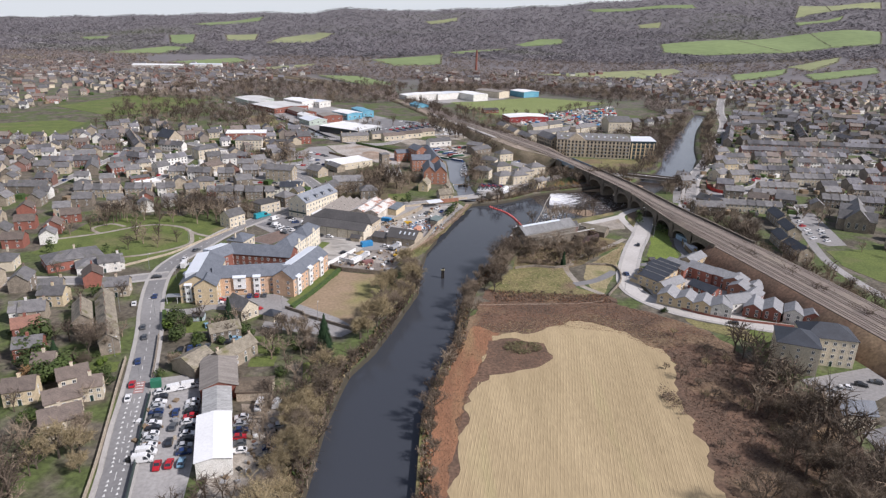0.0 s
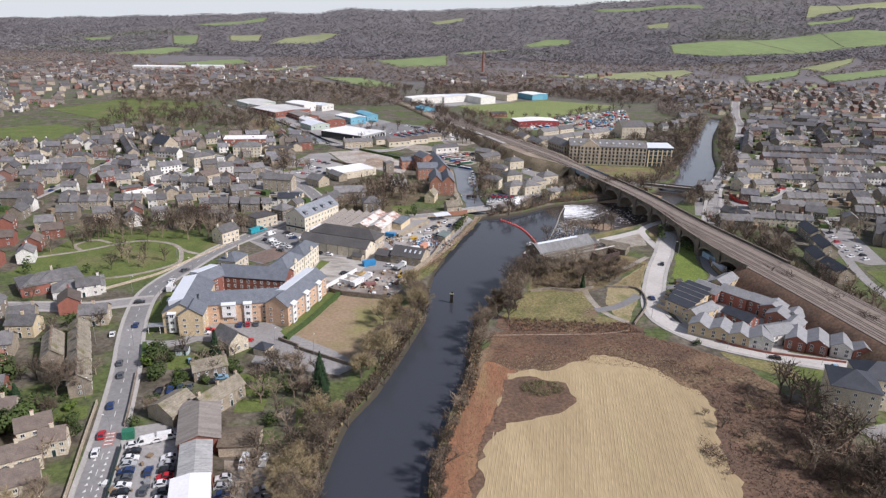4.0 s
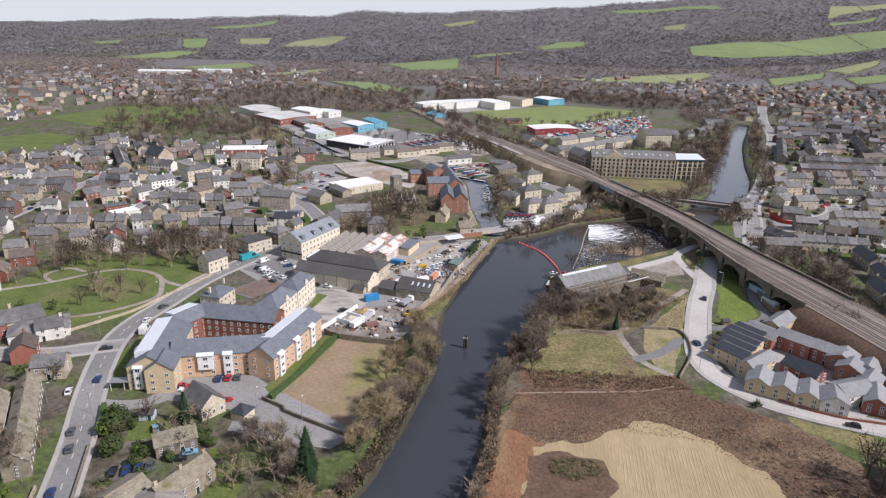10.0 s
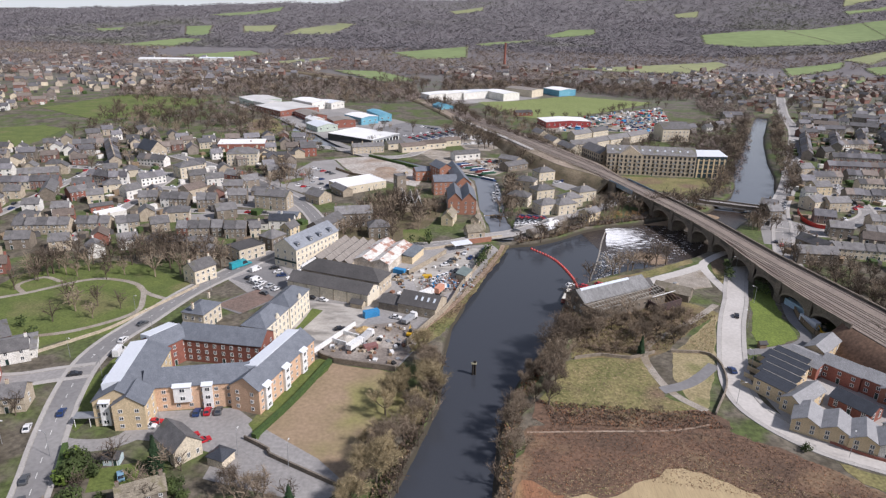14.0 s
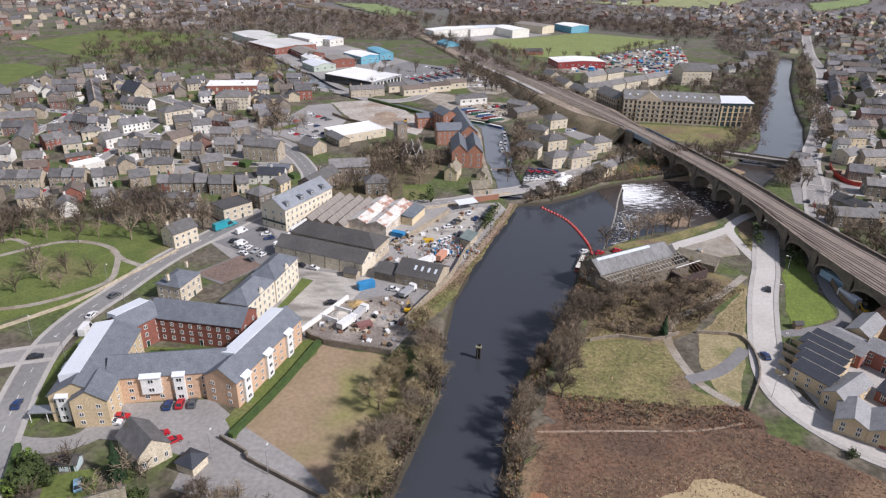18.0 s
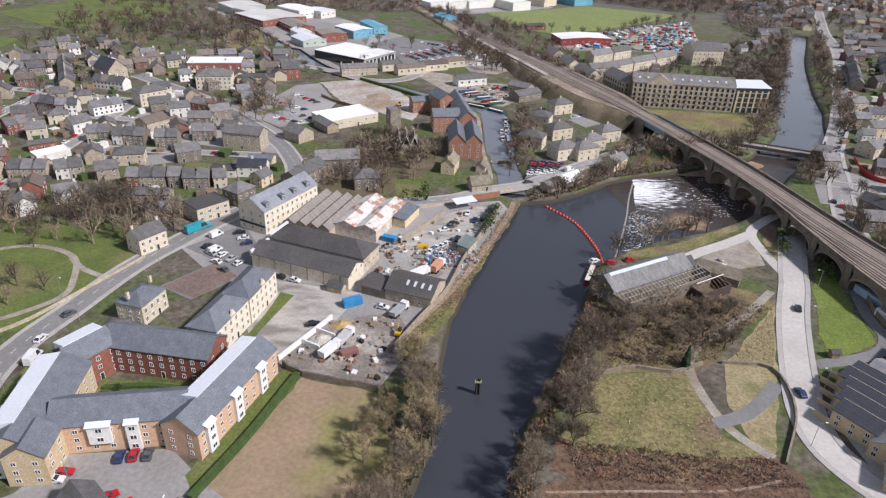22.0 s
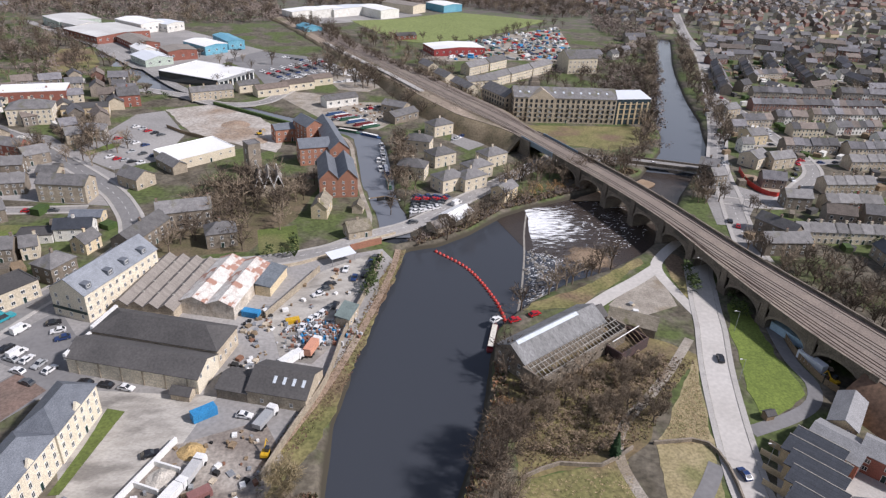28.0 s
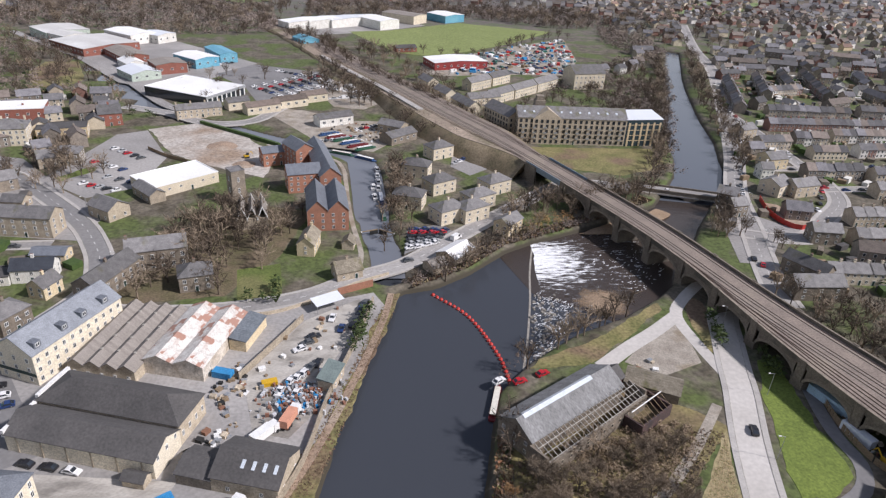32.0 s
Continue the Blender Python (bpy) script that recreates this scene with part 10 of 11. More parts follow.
wall_line("hedge_court", "low clipped green courtyard hedge", [(-94, 277), (-82, 279), (-71, 278)], 1.0, 1.4, HEDGE, "hedge")
wall_line("hedge_court", "low clipped green courtyard hedge", [(-93, 276), (-91, 268)], 1.0, 1.4, HEDGE, "hedge")
wall_line("hedge_garden", "clipped garden hedge by the road", [(-102.3, 222), (-108, 236)], 1.6, 1.4, HEDGE, "hedge")
wall_line("hedge_canal", "hedge along the cleared plot", [(-78, 606), (-52, 585), (-30, 566)], 1.8, 1.6, HEDGE, "hedge")
wall_line("hoarding", "bright red site hoarding round the building plot", [(206, 491), (202.5, 481), (200.3, 471.5), (201.1, 461.5), (206, 456.6), (217, 461.5)], 2.4, 0.12, REDPLASTIC, "hoarding")
wall_line("fence_estate", "dark red brick estate garden wall", [(104, 257), (112, 250), (122, 244.5), (134, 241.5), (150, 238)], 0.9, 0.3, REDBRICK)
wall_line("fence_plot", "close-boarded fence beside the plot", [(-96, 560), (-84, 548), (-72, 540)], 1.8, 0.1, TIMBER, "fence")
fn = thing("timber_fence", None, None, pose(0, 0, 0), "tall timber fence of the compound under the viaduct", "fence")
fl_ = smooth_line([(148.5, 370), (143.9, 360), (140.0, 350), (136.6, 336), (136.4, 324), (138.5, 318)], 1.5)
bd = Mesh()
bd.box(-0.7, 0.7, -0.03, 0.03, 0, 2.1)
bdd = bd.data("board", TIMBER)
for i in range(len(fl_) - 1):
    d = fl_[i + 1] - fl_[i]
    part("board", bdd, None, fn, m=pose(fl_[i].x, fl_[i].y, G, 0, 0, math.degrees(math.atan2(d.y, d.x))))

# stone bridge over the river upstream
br = thing("stone_bridge", None, None, pose(0, 0, 0), "stone road bridge of two low arches", "bridge", kind="structure")
b0, b1 = Vector((148, 506.5)), Vector((196, 487.5))
dv = (b1 - b0)
bl_ = dv.length
an = math.atan2(dv.y, dv.x)
bm_ = Matrix.Translation((b0.x, b0.y, 0)) @ Matrix.Rotation(an, 4, "Z")
dk = Mesh()
dk.box(0, bl_, -3.8, 3.8, 2.9, 3.3)
part("deck", dk, TARMAC, br, m=bm_)
for s in (-3.8, 3.4):
    pr = Mesh()
    pr.box(0, bl_, s, s + 0.4, 2.6, 4.3)
    part("parapet", pr, STONE_DARK, br, m=bm_)
for c0, r in ((15, 9.5), (36.5, 8.5)):
    am = Mesh()
    arc = [(c0 + r * math.cos(math.pi * (1 - k / 12)), -0.6 + 3.2 * math.sin(math.pi * k / 12)) for k in range(13)]
    for y in (-3.85, 3.85):
        for k in range(12):
            am.face([(arc[k][0], y, arc[k][1]), (arc[k + 1][0], y, arc[k + 1][1]), (arc[k + 1][0], y, 3.0), (arc[k][0], y, 3.0)])
    for k in range(12):
        am.face([(arc[k][0], -3.85, arc[k][1]), (arc[k][0], 3.85, arc[k][1]), (arc[k + 1][0], 3.85, arc[k + 1][1]), (arc[k + 1][0], -3.85, arc[k + 1][1])])
    part("arch", am, STONE_DARK, br, m=bm_)
for x0, x1 in ((-1, 5.5), (24.5, 28), (45, bl_ + 1)):
    pm = Mesh()
    pm.box(x0, x1, -3.84, 3.84, -2, 2.95)
    part("pier", pm, STONE_DARK, br, m=bm_)

# lock gates
lk = thing("lock_gate", None, None, pose(17.9, 459.5, 1.0, 0, 0, -8), "black timber lock gates with white-tipped beams", "lock gate")
for s in (-1, 1):
    m = Mesh()
    m.box(-0.2, 0.2, 0, 3.6, -1.5, 1.6)
    g_ = part("gate", m, RUBBER, lk, m=pose(s * 3.4, -0.2, 0, 0, 0, 62 * s))
    b_ = Mesh()
    b_.box(-0.18, 0.18, -3.4, 3.6, 1.6, 1.95)
    bb = part("beam", b_, TIMBER, g_)
    e_ = Mesh()
    e_.box(-0.2, 0.2, -3.9, -3.4, 1.59, 1.97)
    part("tip", e_, WHITEPAINT, bb)

# ---- yard things ----


def shipping_box(x, y, a, l_, w, h, material, label, name="container"):
    m = Mesh()
    m.box(-l_ / 2, l_ / 2, -w / 2, w / 2, 0, h)
    ob = thing(name, m, material, pose(x, y, G + 0.1, 0, 0, a), label, "container", "yard containers")
    r = Mesh()
    n = int(l_ / 0.6)
    for i in range(n):
        for s in (-1, 1):
            r.box(-l_ / 2 + 0.3 + i * 0.6, -l_ / 2 + 0.55 + i * 0.6, s * w / 2 - 0.04, s * w / 2 + 0.04, 0.15, h - 0.15)
    tagged(part("ribs", r, material, ob), kind="stuff")
    d = Mesh()
    for s in (-0.5, 0.5):
        d.box(l_ / 2, l_ / 2 + 0.06, s * w / 2 - w * 0.22, s * w / 2 + w * 0.22, 0.15, h - 0.15)
    part("door", d, material, ob)
    return ob


PALEBLUE = plain("pale_blue_container", (0.4, 0.55, 0.66), 0.5)
shipping_box(-36.0, 323.5, 32, 6.2, 2.5, 2.6, BLUEPLASTIC, "bright blue steel container on the concrete")
shipping_box(139.9, 345.0, 106, 13.0, 2.5, 2.7, PALEBLUE, "long pale blue container behind the fence")
shipping_box(138.6, 331.6, 104, 9.0, 2.5, 2.7, METALROOF, "pale battered container in the compound")
shipping_box(-29.5, 369.0, -20, 5.5, 2.6, 2.0, BLUEPLASTIC, "open teal skip full of scrap", "skip")
shipping_box(-32.5, 297.5, 30, 5.0, 2.4, 1.8, plain("faded_red_blue_box", (0.25, 0.12, 0.11), 0.6), "faded steel tank box in the stone yard")
shipping_box(-16.5, 364.5, 15, 4.2, 2.0, 1.3, YELLOWPAINT, "bright yellow scrap skip", "skip")
shipping_box(-88.5, 181, 20, 3.2, 2.4, 2.5, plain("green_box", (0.03, 0.17, 0.1), 0.5), "green steel store at the yard gate")


def lorry(x, y, a, cab, body, label, bed=2.6):
    ob = thing("lorry", None, None, pose(x, y, G + 0.1, 0, 0, a), label, "lorry", "yard lorries")
    m = Mesh()
    m.box(-4.2, 1.8, -1.2, 1.2, 0.95, bed)
    part("body", m, body, ob)
    c = Mesh()
    prof = [(2.0, 0.5), (4.1, 0.5), (4.15, 1.6), (3.8, 2.75), (2.0, 2.8)]
    c.solid([(px, 1.15, pz) for px, pz in prof], [(px, -1.15, pz) for px, pz in prof])
    cb = part("cab", c, cab, ob)
    g = Mesh()
    g.face([(4.17, -1.0, 1.65), (4.17, 1.0, 1.65), (3.84, 0.95, 2.65), (3.84, -0.95, 2.65)])
    part("windscreen", g, GLASS, cb)
    ch2 = Mesh()
    ch2.box(-4.2, 4.0, -0.5, 0.5, 0.6, 0.93)
    part("chassis", ch2, RUBBER, ob)
    for px in (-3.2, -2.0, 2.9):
        for s in (-1, 1):
            w = Mesh()
            w.tube((px, s * 1.15 - 0.14, 0.5), (px, s * 1.15 + 0.14, 0.5), 0.5, 0.5, 10, 0, True)
            part("wheel", w, RUBBER, ob)
    return ob


VANW = CARS["V"].data.materials[0]
lorry(-9.8, 349.5, 68, VANW, plain("orange_white_body", (0.62, 0.3, 0.2), 0.5), "white refuse lorry with an orange tail", 3.2)
lorry(-15.5, 344.0, 48, VANW, WHITEPAINT, "white box lorry in the scrap yard", 3.1)
lorry(-20.5, 320.5, 62, VANW, plain("grey_tipper", (0.35, 0.36, 0.37), 0.5), "white tipper lorry in the stone yard", 2.3)
lorry(-35.0, 304.5, 70, VANW, plain("grey_drum", (0.5, 0.5, 0.5), 0.5), "white mixer lorry between the block bays", 2.6)
lorry(-38.0, 298.0, 62, VANW, WHITEPAINT, "white tank lorry in the stone yard", 2.9)


def digger(x, y, a):
    ob = thing("digger", None, None, pose(x, y, G + 0.1, 0, 0, a), "small yellow digger with a folded arm", "digger", "diggers")
    for s in (-1, 1):
        t = Mesh()
        t.box(-1.2, 1.2, s * 0.8 - 0.22, s * 0.8 + 0.22, 0, 0.6)
        part("track", t, RUBBER, ob)
    m = Mesh()
    m.box(-1.4, 0.9, -0.9, 0.9, 0.7, 1.5)
    part("body", m, YELLOWPAINT, ob)
    c = Mesh()
    c.box(-0.3, 0.9, -0.85, 0.1, 1.503, 2.6)
    part("cab", c, GLASS, ob)
    ar = Mesh()
    ar.tube((0.8, 0.4, 1.3), (2.6, 0.4, 2.9), 0.2, 0.16, 4, 0, True)
    ar.tube((2.6, 0.4, 2.9), (3.6, 0.4, 1.0), 0.16, 0.12, 4, 0, True)
    part("arm", ar, YELLOWPAINT, ob)
    return ob


digger(-19.5, 308.5, 80)
digger(144.5, 337.5, 20)
digger(139.5, 322.5, 100)
digger(-45, 548, 30)

hp = Mesh()
for i in range(420):
    x, y = fg.gauss(-9, 4.5), fg.gauss(358, 3.4)
    s = fg.uniform(0.15, 0.6)
    hp.box(-s, s, -s * 0.6, s * 0.6, G, G + fg.uniform(0.2, 1.5), fg.choice((0, 0, 0, 1, 1, 1, 3, 3, 3, 2)), turn=(x, y, fg.uniform(0, 3)))
thing("scrap_heap", hp, [GREYSTEEL, plain("scrap_white", (0.55, 0.56, 0.58), 0.6), BLUEPLASTIC, plain("scrap_rust", (0.25, 0.12, 0.08), 0.8)], None, "spilled heap of mixed scrap metal and plastic", "scrap", kind="stuff")
for x, y, r, h, mt, lab in ((-37, 311.5, 3.4, 1.8, mat("yellow_sand", (0.5, 0.35, 0.16), None, 0.5, 3.0, 0.95), "heap of yellow sand between block walls"), (-42, 303.5, 3.6, 1.9, mat("pale_grit", (0.56, 0.52, 0.46), None, 0.5, 3.0, 0.95), "heap of pale grit between block walls"), (-60, 566, 8, 1.4, DIRT, "heap of demolition rubble and earth"), (-45, 538, 6, 1.2, DIRT, "low heap of earth on the cleared plot")):
    m = Mesh()
    n = 14
    rings = []
    for k in range(5):
        f = 1 - k / 4.6
        rings.append([(r * f * math.cos(2 * math.pi * i / n) * fg.uniform(0.85, 1.1), r * f * math.sin(2 * math.pi * i / n) * fg.uniform(0.85, 1.1), h * (1 - f) * fg.uniform(0.9, 1.1) - (0.1 if k == 0 else 0)) for i in range(n)])
    m.v = [q for ring in rings for q in ring]
    m.f = [(k * n + i, k * n + (i + 1) % n, (k + 1) * n + (i + 1) % n, (k + 1) * n + i) for k in range(4) for i in range(n)] + [tuple(range(4 * n, 5 * n))]
    m.s = [0] * len(m.f)
    thing("mound", m, mt, pose(x, y, G + 0.08), lab, "heap")
cl = Mesh()
for poly, n in (([(-24, 368), (-10, 394), (8, 406), (11, 400), (-1, 372), (-2, 358), (-18, 347)], 26), ([(-50, 294), (-41, 313), (-22, 319), (-17, 307), (-23, 287)], 70), ([(-32, 362), (-26, 376), (-20, 366), (-26, 352)], 50), ([(-36, 338), (-26, 342), (-22, 350), (-32, 346)], 30), ([(88, 362), (96, 362), (98, 368), (92, 368)], 6), ([(-80, 140), (-88, 170), (-70, 176), (-66, 150)], 30), ([(-58, 132), (-56, 166), (-40, 168), (-37, 134)], 60), ([(-15, 588), (8, 612), (32, 612), (32, 580), (14, 566)], 90), ([(138, 320), (139, 338), (144, 348), (146, 332)], 30)):
    xs, ys = [q[0] for q in poly], [q[1] for q in poly]
    k = 0
    while k < n:
        x, y = fg.uniform(min(xs), max(xs)), fg.uniform(min(ys), max(ys))
        if inside(x, y, poly):
            k += 1
            s_ = fg.uniform(0.2, 0.75)
            cl.box(-s_ * 1.3, s_ * 1.3, -s_, s_, G, G + fg.uniform(0.25, 1.1), fg.randrange(7), turn=(x, y, fg.uniform(0, 3)))
thing("yard_clutter", cl, [GREYSTEEL, TIMBER, TIMBER, WHITEPAINT, RUBBER, STONE, plain("clutter_rust", (0.22, 0.11, 0.07), 0.8)], None, "pallets, drums and crates strewn about the yards", "clutter", kind="stuff")
# canopy over the breaker's yard
cn = thing("yard_canopy", None, None, pose(-1.5, 403.5, G, 0, 0, 28), "open-sided steel canopy in the yard", "canopy")
m = Mesh()
m.solid([(-5, -2.6, 3.0), (5, -2.6, 3.0), (5, 2.6, 3.5), (-5, 2.6, 3.5)], [(-5, -2.6, 3.12), (5, -2.6, 3.12), (5, 2.6, 3.62), (-5, 2.6, 3.62)])
part("roof", m, METALROOF, cn)
for px in (-4.6, 4.6):
    for py in (-2.3, 2.3):
        m = Mesh()
        m.tube((px, py, 0), (px, py, 3.1), 0.08, 0.08, 6, 0, True)
        part("post", m, GREYSTEEL, cn)
# porch canopy of the apartments
cn = thing("entrance_canopy", None, None, pose(-106.5, 247.0, G, 0, 0, 8), "flat grey entrance canopy on white posts", "canopy")
m = Mesh()
m.box(-4.5, 4.5, -1.6, 1.6, 2.9, 3.2)
part("roof", m, GREYSTEEL, cn)
for px in (-4.2, 0, 4.2):
    m = Mesh()
    m.tube((px, -1.4, 0), (px, -1.4, 2.9), 0.1, 0.1, 6, 0, True)
    part("post", m, WHITEPAINT, cn)
B("timber_hut", "small timber hut on the lawn", "hut", 111.3, 310.5, 2.6, 2.0, 10, 2.0, 0.7, "gable", TIMBER, FELT, 0, {}, door=False)


# ---- street lamps ----
def lamp_post():
    m = Mesh()
    m.tube((0, 0, 0), (0, 0, 7.6), 0.09, 0.06, 6, 0, True)
    ob = thing("street_lamp", m, GREYSTEEL, pose(0, 0, -500), "tall grey street lamp on the pavement", "street lamp")
    a = Mesh()
    a.tube((0, 0, 7.5), (1.3, 0, 7.9), 0.05, 0.04, 5, 0, True)
    part("arm", a, GREYSTEEL, ob)
    h = Mesh()
    h.box(1.2, 1.9, -0.14, 0.14, 7.82, 7.98)
    part("lantern", h, WHITEPAINT, ob)
    return ob


LAMP = lamp_post()
for x, y, a in ((-78, 140, 170), (-93, 180, 170), (-111, 200, -10), (-110, 232, 170), (-126, 236, -10), (-117, 272, 170), (-134, 283, -30), (-116, 306, 170), (-128, 318, -30), (-107, 342, 150), (-86, 246, -60), (-60, 236, 90), (-45, 232, 90), (-87, 388, 140), (-74, 430, 180), (-100, 480, 220), (88, 272, 0), (101, 294, 180), (112, 326, 180), (124, 350, 180), (110, 247, 60), (140, 236, 90), (178, 440, 150), (194, 480, 150), (222, 540, 150), (129, 385, 180)):
    tagged(copy_thing(LAMP, pose(x, y, G + 0.1, 0, 0, a)), group="street lamps")

# ---- rough grass, rush and bracken, too many to count ----


def tufts(name, label, poly, n, size, materials, seed, tall=1.0):
    rg = np.random.RandomState(seed)
    xs, ys = [q[0] for q in poly], [q[1] for q in poly]
    m = Mesh()
    k = 0
    while k < n:
        x, y = rg.uniform(min(xs), max(xs)), rg.uniform(min(ys), max(ys))
        if not inside(x, y, poly):
            continue
        k += 1
        s = size * rg.uniform(0.5, 1.5)
        slot = rg.randint(len(materials))
        for j in range(3):
            a = rg.uniform(0, 6.28)
            c, d = math.cos(a) * s, math.sin(a) * s
            m.face([(x - d * 0.5, y + c * 0.5, G), (x + d * 0.5, y - c * 0.5, G), (x + c * 0.7, y + d * 0.7, G + s * tall * rg.uniform(0.5, 1.1))], slot)
    return thing(name, m, materials, None, label, "vegetation", kind="stuff")


tufts("bracken", "dead brown bracken and bramble over the wasteland", [(17, 232), (20, 252), (30, 258), (76, 257), (90, 250), (104, 240), (112, 230), (88, 212), (74, 229), (50, 233), (28, 227)], 12000, 0.3, [BRACKEN, BRACKEN, RUST_GRASS], 3, 0.7)
tufts("bracken", "dark scrub on the edge of the stubble field", [(89, 210), (112, 231), (124, 190), (131, 167), (122, 120), (80, 110), (84, 165)], 11000, 0.32, [BRACKEN, BRACKEN, TWIG], 4, 0.9)
tufts("rough_grass", "rust and straw coloured grass beside the river path", [(17, 230), (26, 226), (14, 184), (7, 140), (4, 100), (0, 100), (2, 165), (10, 212)], 6500, 0.26, [RUST_GRASS, RUST_GRASS, BRACKEN], 5, 0.7)
tufts("bracken", "dark brambles across the wasteland", [(26, 269), (60, 266), (77, 267), (80, 258), (28, 256)], 3000, 0.4, [BRACKEN, TWIG, RUST_GRASS], 16, 1.0)
tufts("rough_grass", "tussocky grass in the clearing", [(37, 294), (66, 298), (66, 275), (78, 262), (30, 262), (27, 270)], 2400, 0.5, [MEADOW, STRAW], 6, 0.4)
tufts("rough_grass", "yellow tussocks beside the track", [(103, 335), (91, 303), (78, 304)], 2200, 0.4, [STRAW, STRAW, MEADOW], 7, 0.45)
tufts("scrub_ground", "brambles and dead stems behind the derelict works", [(41, 297), (45, 330), (60, 336), (98, 338), (104, 336), (90, 324), (76, 306)], 6500, 0.34, [TWIG_GREY, BRACKEN, MEADOW], 8, 1.1)
tufts("bank_growth", "reeds and brambles on the river bank", [(-20, 296), (-1, 330), (11, 372), (20, 398), (22.5, 411), (20, 410), (14, 396), (6, 370), (-3, 345), (-22, 303)], 2600, 0.4, [MEADOW, BRACKEN], 9, 0.6)
tufts("bank_growth", "brambles and bare stems down the river bank", [(-38, 60), (-37, 160), (-33, 195), (-24, 215), (-17, 240), (-11, 268), (-12, 296), (-7, 296), (-7.5, 266), (-14, 236), (-21, 210), (-28, 192), (-30.5, 165), (-30.5, 60)], 6500, 0.6, [TWIG, TWIG_OLIVE, BRACKEN, LEAF], 12, 1.4)
tufts("bank_growth", "dead grass and stems along the river edge", [(-0.5, 60), (-0.5, 168), (3, 190), (10, 215), (12.5, 248), (17, 270), (23, 286), (31, 304), (38, 322), (44, 345), (48, 345), (42, 320), (35, 300), (27, 284), (20, 266), (16, 246), (13, 214), (6, 190), (2.5, 168), (3, 60)], 5200, 0.6, [TWIG_GREY, BRACKEN, MEADOW, RUST_GRASS], 13, 1.0)
tufts("bank_growth", "brambles on the banks above the weir", [(28, 415), (50, 428), (68, 446), (100, 461), (150, 490), (146, 496), (100, 468), (66, 452), (46, 434), (26, 420)], 3000, 0.7, [TWIG_OLIVE, BRACKEN, TWIG], 14, 1.0)
tufts("bracken", "brown bracken reaching into the stubble", [(19, 205), (30, 199), (42, 204), (45, 211), (38, 218), (25, 216)], 1200, 0.28, [BRACKEN, RUST_GRASS], 15, 0.7)
def brush(name, label, poly, n, size, material, seed, tall=1.0, blades=26):
    """A thicket of brambles and stems filling a plan outline."""
    rg = np.random.RandomState(seed)
    xs, ys = [q[0] for q in poly], [q[1] for q in poly]
    qx, qy = rg.uniform(min(xs), max(xs), n * 4), rg.uniform(min(ys), max(ys), n * 4)
    ok = np.flatnonzero(signed_distance(qx, qy, poly) < 0)[:n]
    return crown_field(name, label, np.stack([qx[ok], qy[ok], np.full(len(ok), G - 0.1)], -1), size, blades, material, seed, tall, "thicket", 0.13)


BRAMBLE = mat("olive_bramble", (0.17, 0.15, 0.075), (0.105, 0.098, 0.046), 0.5, 4.0, 0.9, vary=0.35, islands=True)
DARKSCRUB = mat("dark_brown_scrub", (0.2, 0.14, 0.1), (0.12, 0.086, 0.064), 0.4, 3.0, 0.95, vary=0.25, islands=True)
brush("bramble_thicket", "low mound of olive brambles in the stubble", [(27.5, 213), (29.5, 217.5), (35, 219), (41, 218), (43, 214.5), (41, 211), (35, 209), (30, 210)], 170, 1.1, BRAMBLE, 31, 1.1, 26)
brush("scrub_thicket", "dark brown scrub along the edge of the stubble", [(78, 231), (83, 239), (102, 223), (108, 206), (100, 170), (98, 120), (92, 110), (91.5, 156), (92.5, 175), (89.5, 203), (88, 218)], 420, 1.2, DARKSCRUB, 32, 0.8)
brush("scrub_thicket", "dark brown scrub in front of the stone flats", [(100, 200), (110, 212), (124, 204), (130, 180), (126, 130), (112, 110), (98, 120), (101, 165)], 520, 1.6, DARKSCRUB, 33, 1.2)
brush("scrub_thicket", "round dark bush at the edge of the stubble", [(78, 187), (82, 189), (84.5, 183), (83, 172), (79, 170), (77, 178)], 50, 1.5, DARKSCRUB, 34, 1.2, 26)
brush("scrub_thicket", "russet brambles across the wasteland", [(26, 267), (60, 265), (77, 266), (81, 259), (90, 250), (78, 246), (50, 251), (28, 249), (20, 254)], 330, 1.0, DARKSCRUB, 35, 0.7)
brush("bank_thicket", "bare willow and bramble overhanging the weir pool", [(25, 415), (36, 418), (50, 427.5), (68, 444.5), (80, 451.5), (100, 460.5), (126, 473), (122, 479), (98, 468), (76, 459), (62, 449), (46, 435), (34, 426), (24, 421)], 420, 1.7, FLOORWOOD, 36, 1.1)
brush("bank_thicket", "russet sallow beside the rapids", [(74, 455), (90, 463), (104, 468), (112, 482), (100, 480), (84, 470)], 90, 1.6, mat("orange_sallow", (0.36, 0.22, 0.1), (0.25, 0.15, 0.07), 0.4, 3.0, 0.95, vary=0.3, islands=True), 37, 1.2)
brush("bank_thicket", "bare growth below the works", [(46, 357), (52, 364), (62, 372), (80, 385), (98, 394), (96, 398), (78, 389), (58, 376), (48, 366)], 130, 1.0, DARKSCRUB, 38, 0.9)
brush("meadow_scrub", "dead stems and sallow scattered over the clearing", [(36, 293), (52, 297), (66, 297), (65, 276), (76, 268), (58, 268), (32, 268)], 70, 0.8, TWIG_OLIVE, 41, 0.7, 14)
brush("meadow_scrub", "brown dock and bramble patches in the clearing", [(38, 290), (46, 294), (56, 288), (60, 278), (46, 272), (34, 274)], 40, 0.9, DARKSCRUB, 42, 0.6, 14)
tufts("rough_grass", "straw tussocks running out into the bracken", [(22, 222), (36, 226), (49, 231), (59, 238), (68, 236), (80, 226), (88, 218), (96, 228), (86, 238), (70, 246), (54, 245), (30, 236), (20, 232)], 4200, 0.32, [STRAW, STRAW, MEADOW], 43, 0.35)
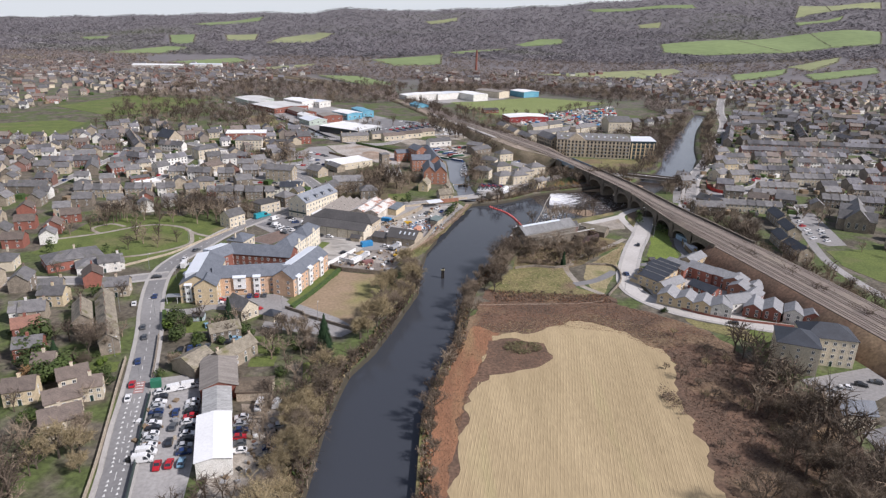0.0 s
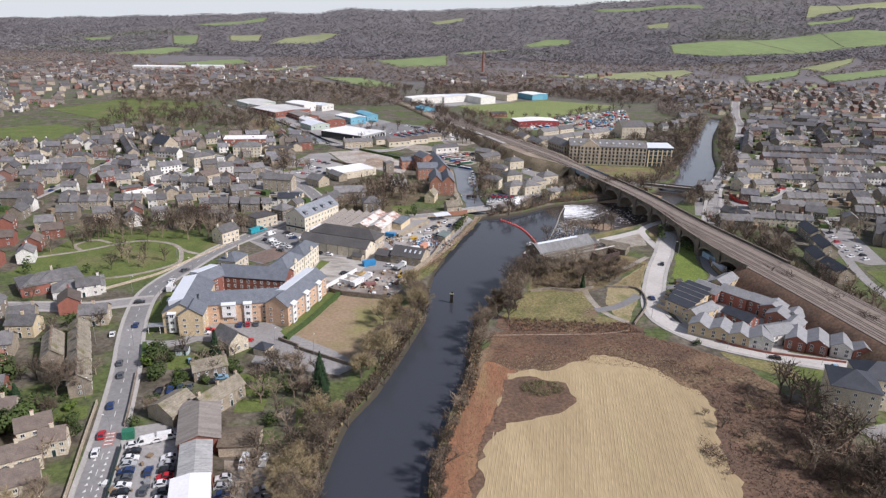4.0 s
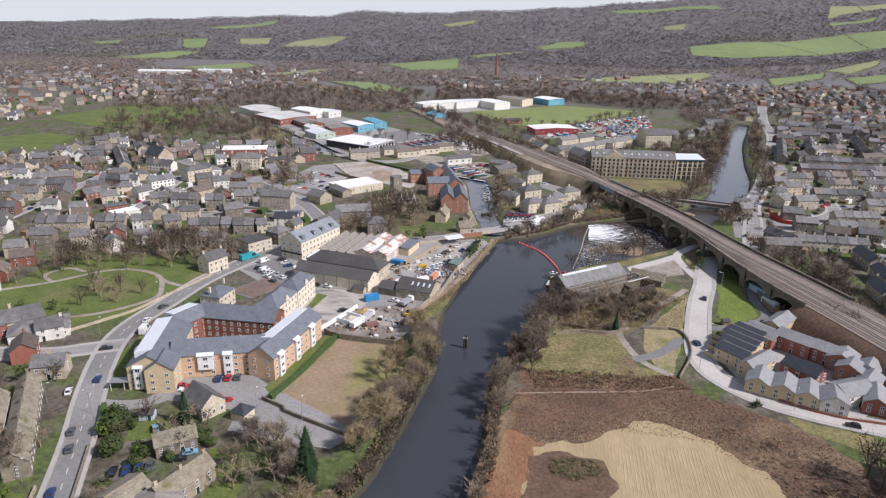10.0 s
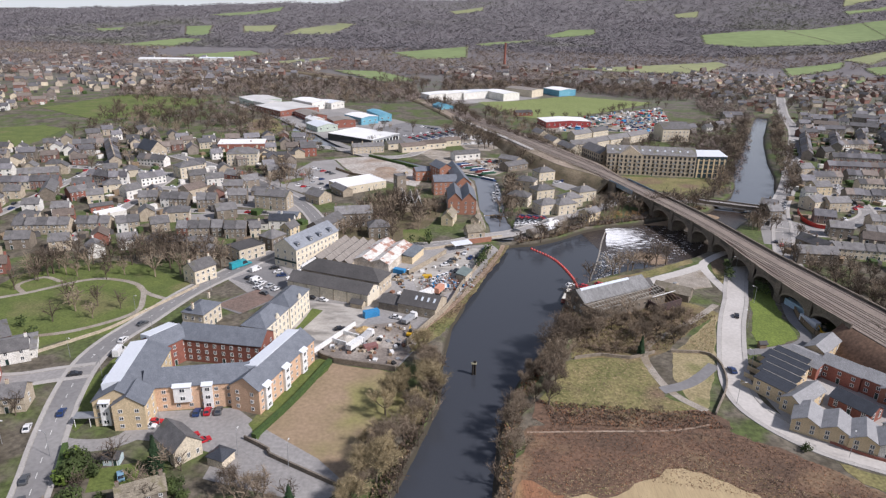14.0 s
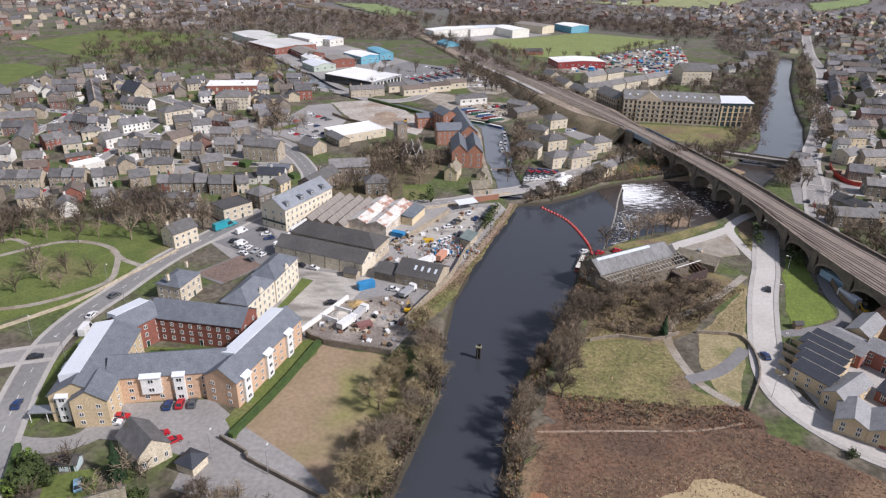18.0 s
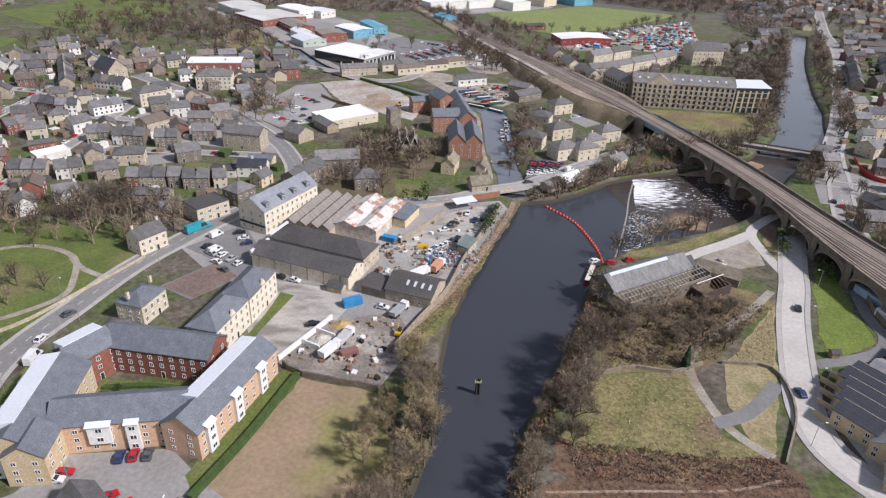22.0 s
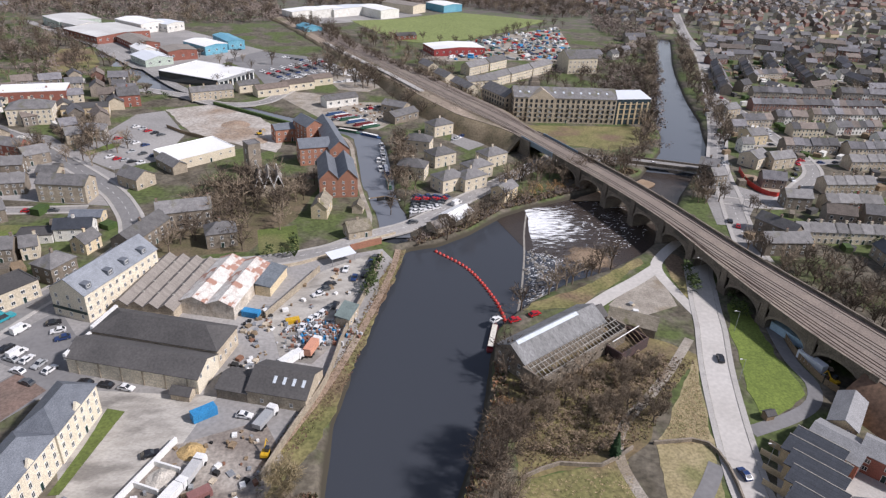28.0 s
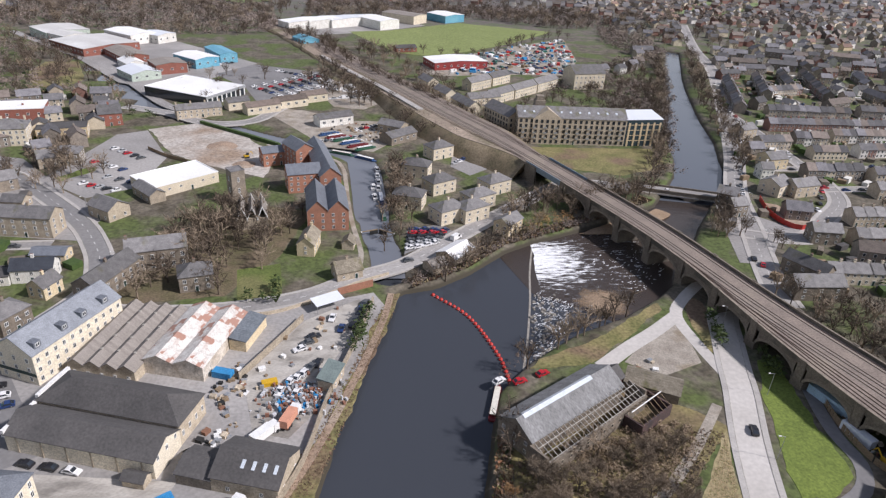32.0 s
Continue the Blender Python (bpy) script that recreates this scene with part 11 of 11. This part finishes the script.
tufts("bracken", "bracken spreading over the head of the stubble", [(20, 188), (32, 194), (44, 200), (49, 211), (45, 220), (58, 230), (70, 226), (84, 214), (84, 196), (92, 200), (92, 216), (78, 234), (60, 243), (44, 234), (24, 226)], 3600, 0.3, [BRACKEN, RUST_GRASS], 44, 0.35)
SOFTSCRUB = mat("pale_russet_scrub", (0.27, 0.205, 0.14), (0.215, 0.16, 0.11), 0.3, 3.0, 0.95, vary=0.12, islands=True)
brush("scrub_thicket", "pale russet bramble and sallow behind the derelict works", [(43, 303), (47, 330), (56, 337), (66, 333), (82, 343), (97, 340), (92, 330), (78, 318), (68, 304), (56, 301)], 620, 1.5, SOFTSCRUB, 51, 1.2, 34)
brush("bank_thicket", "bare willows along the west bank above the bridge", [(172, 522), (197, 585), (226, 650), (255, 710), (285, 790), (292, 788), (262, 706), (235, 650), (206, 585), (180, 520)], 240, 3.4, FLOORWOOD, 52, 1.5, 40)
brush("bank_thicket", "orange sallow beside the great mill lawn", [(172, 518), (186, 552), (197, 580), (192, 583), (180, 555), (166, 520)], 60, 2.0, SOFTSCRUB, 53, 1.5, 40)
brush("bank_thicket", "bare trees between the river and the road", [(214, 530), (232, 570), (256, 632), (284, 700), (310, 770), (318, 766), (292, 698), (264, 630), (240, 568), (220, 528)], 260, 3.0, FLOORWOOD, 54, 1.6, 40)
rows_ = Mesh()
for i in range(76):
    x0 = 6 + i * 1.0
    for j in range(38):
        y = 70 + j * 4.1
        x = x0 + (y - 130) * 0.16
        if inside(x, y, [(24, 220), (50, 230), (60, 236), (75, 227), (86, 208), (82, 180), (80, 165), (78, 134), (74, 62), (4, 62), (11, 150), (13, 165), (16, 184)]) and not inside(x, y + 2, [(12, 188), (20, 190), (31, 192), (43, 199), (48, 210), (44, 220), (34, 225), (20, 222)]):
            h = fg.uniform(0.02, 0.06)
            w = fg.uniform(0.1, 0.24)
            rows_.face([(x - w, y, G + 0.1), (x, y, G + 0.1 + h), (x + 0.656, y + 4.1, G + 0.1 + h), (x + 0.656 - w, y + 4.1, G + 0.1)])
            rows_.face([(x, y, G + 0.1 + h), (x + w, y, G + 0.1), (x + 0.656 + w, y + 4.1, G + 0.1), (x + 0.656, y + 4.1, G + 0.1 + h)])
thing("stubble_rows", rows_, STRAW, None, "raised rows of straw stubble", "crop", kind="stuff")

# the patterns that were only copied from are taken away
for proto in [*OAKS, *GREYS, *WILLOWS, *RUSTS, *SHRUBS, *GREENS, *CONIFERS, *TERR.values(), *FAR, *CARS.values(), LAMP]:
    for ob in (*proto.children_recursive, proto):
        bpy.data.objects.remove(ob)
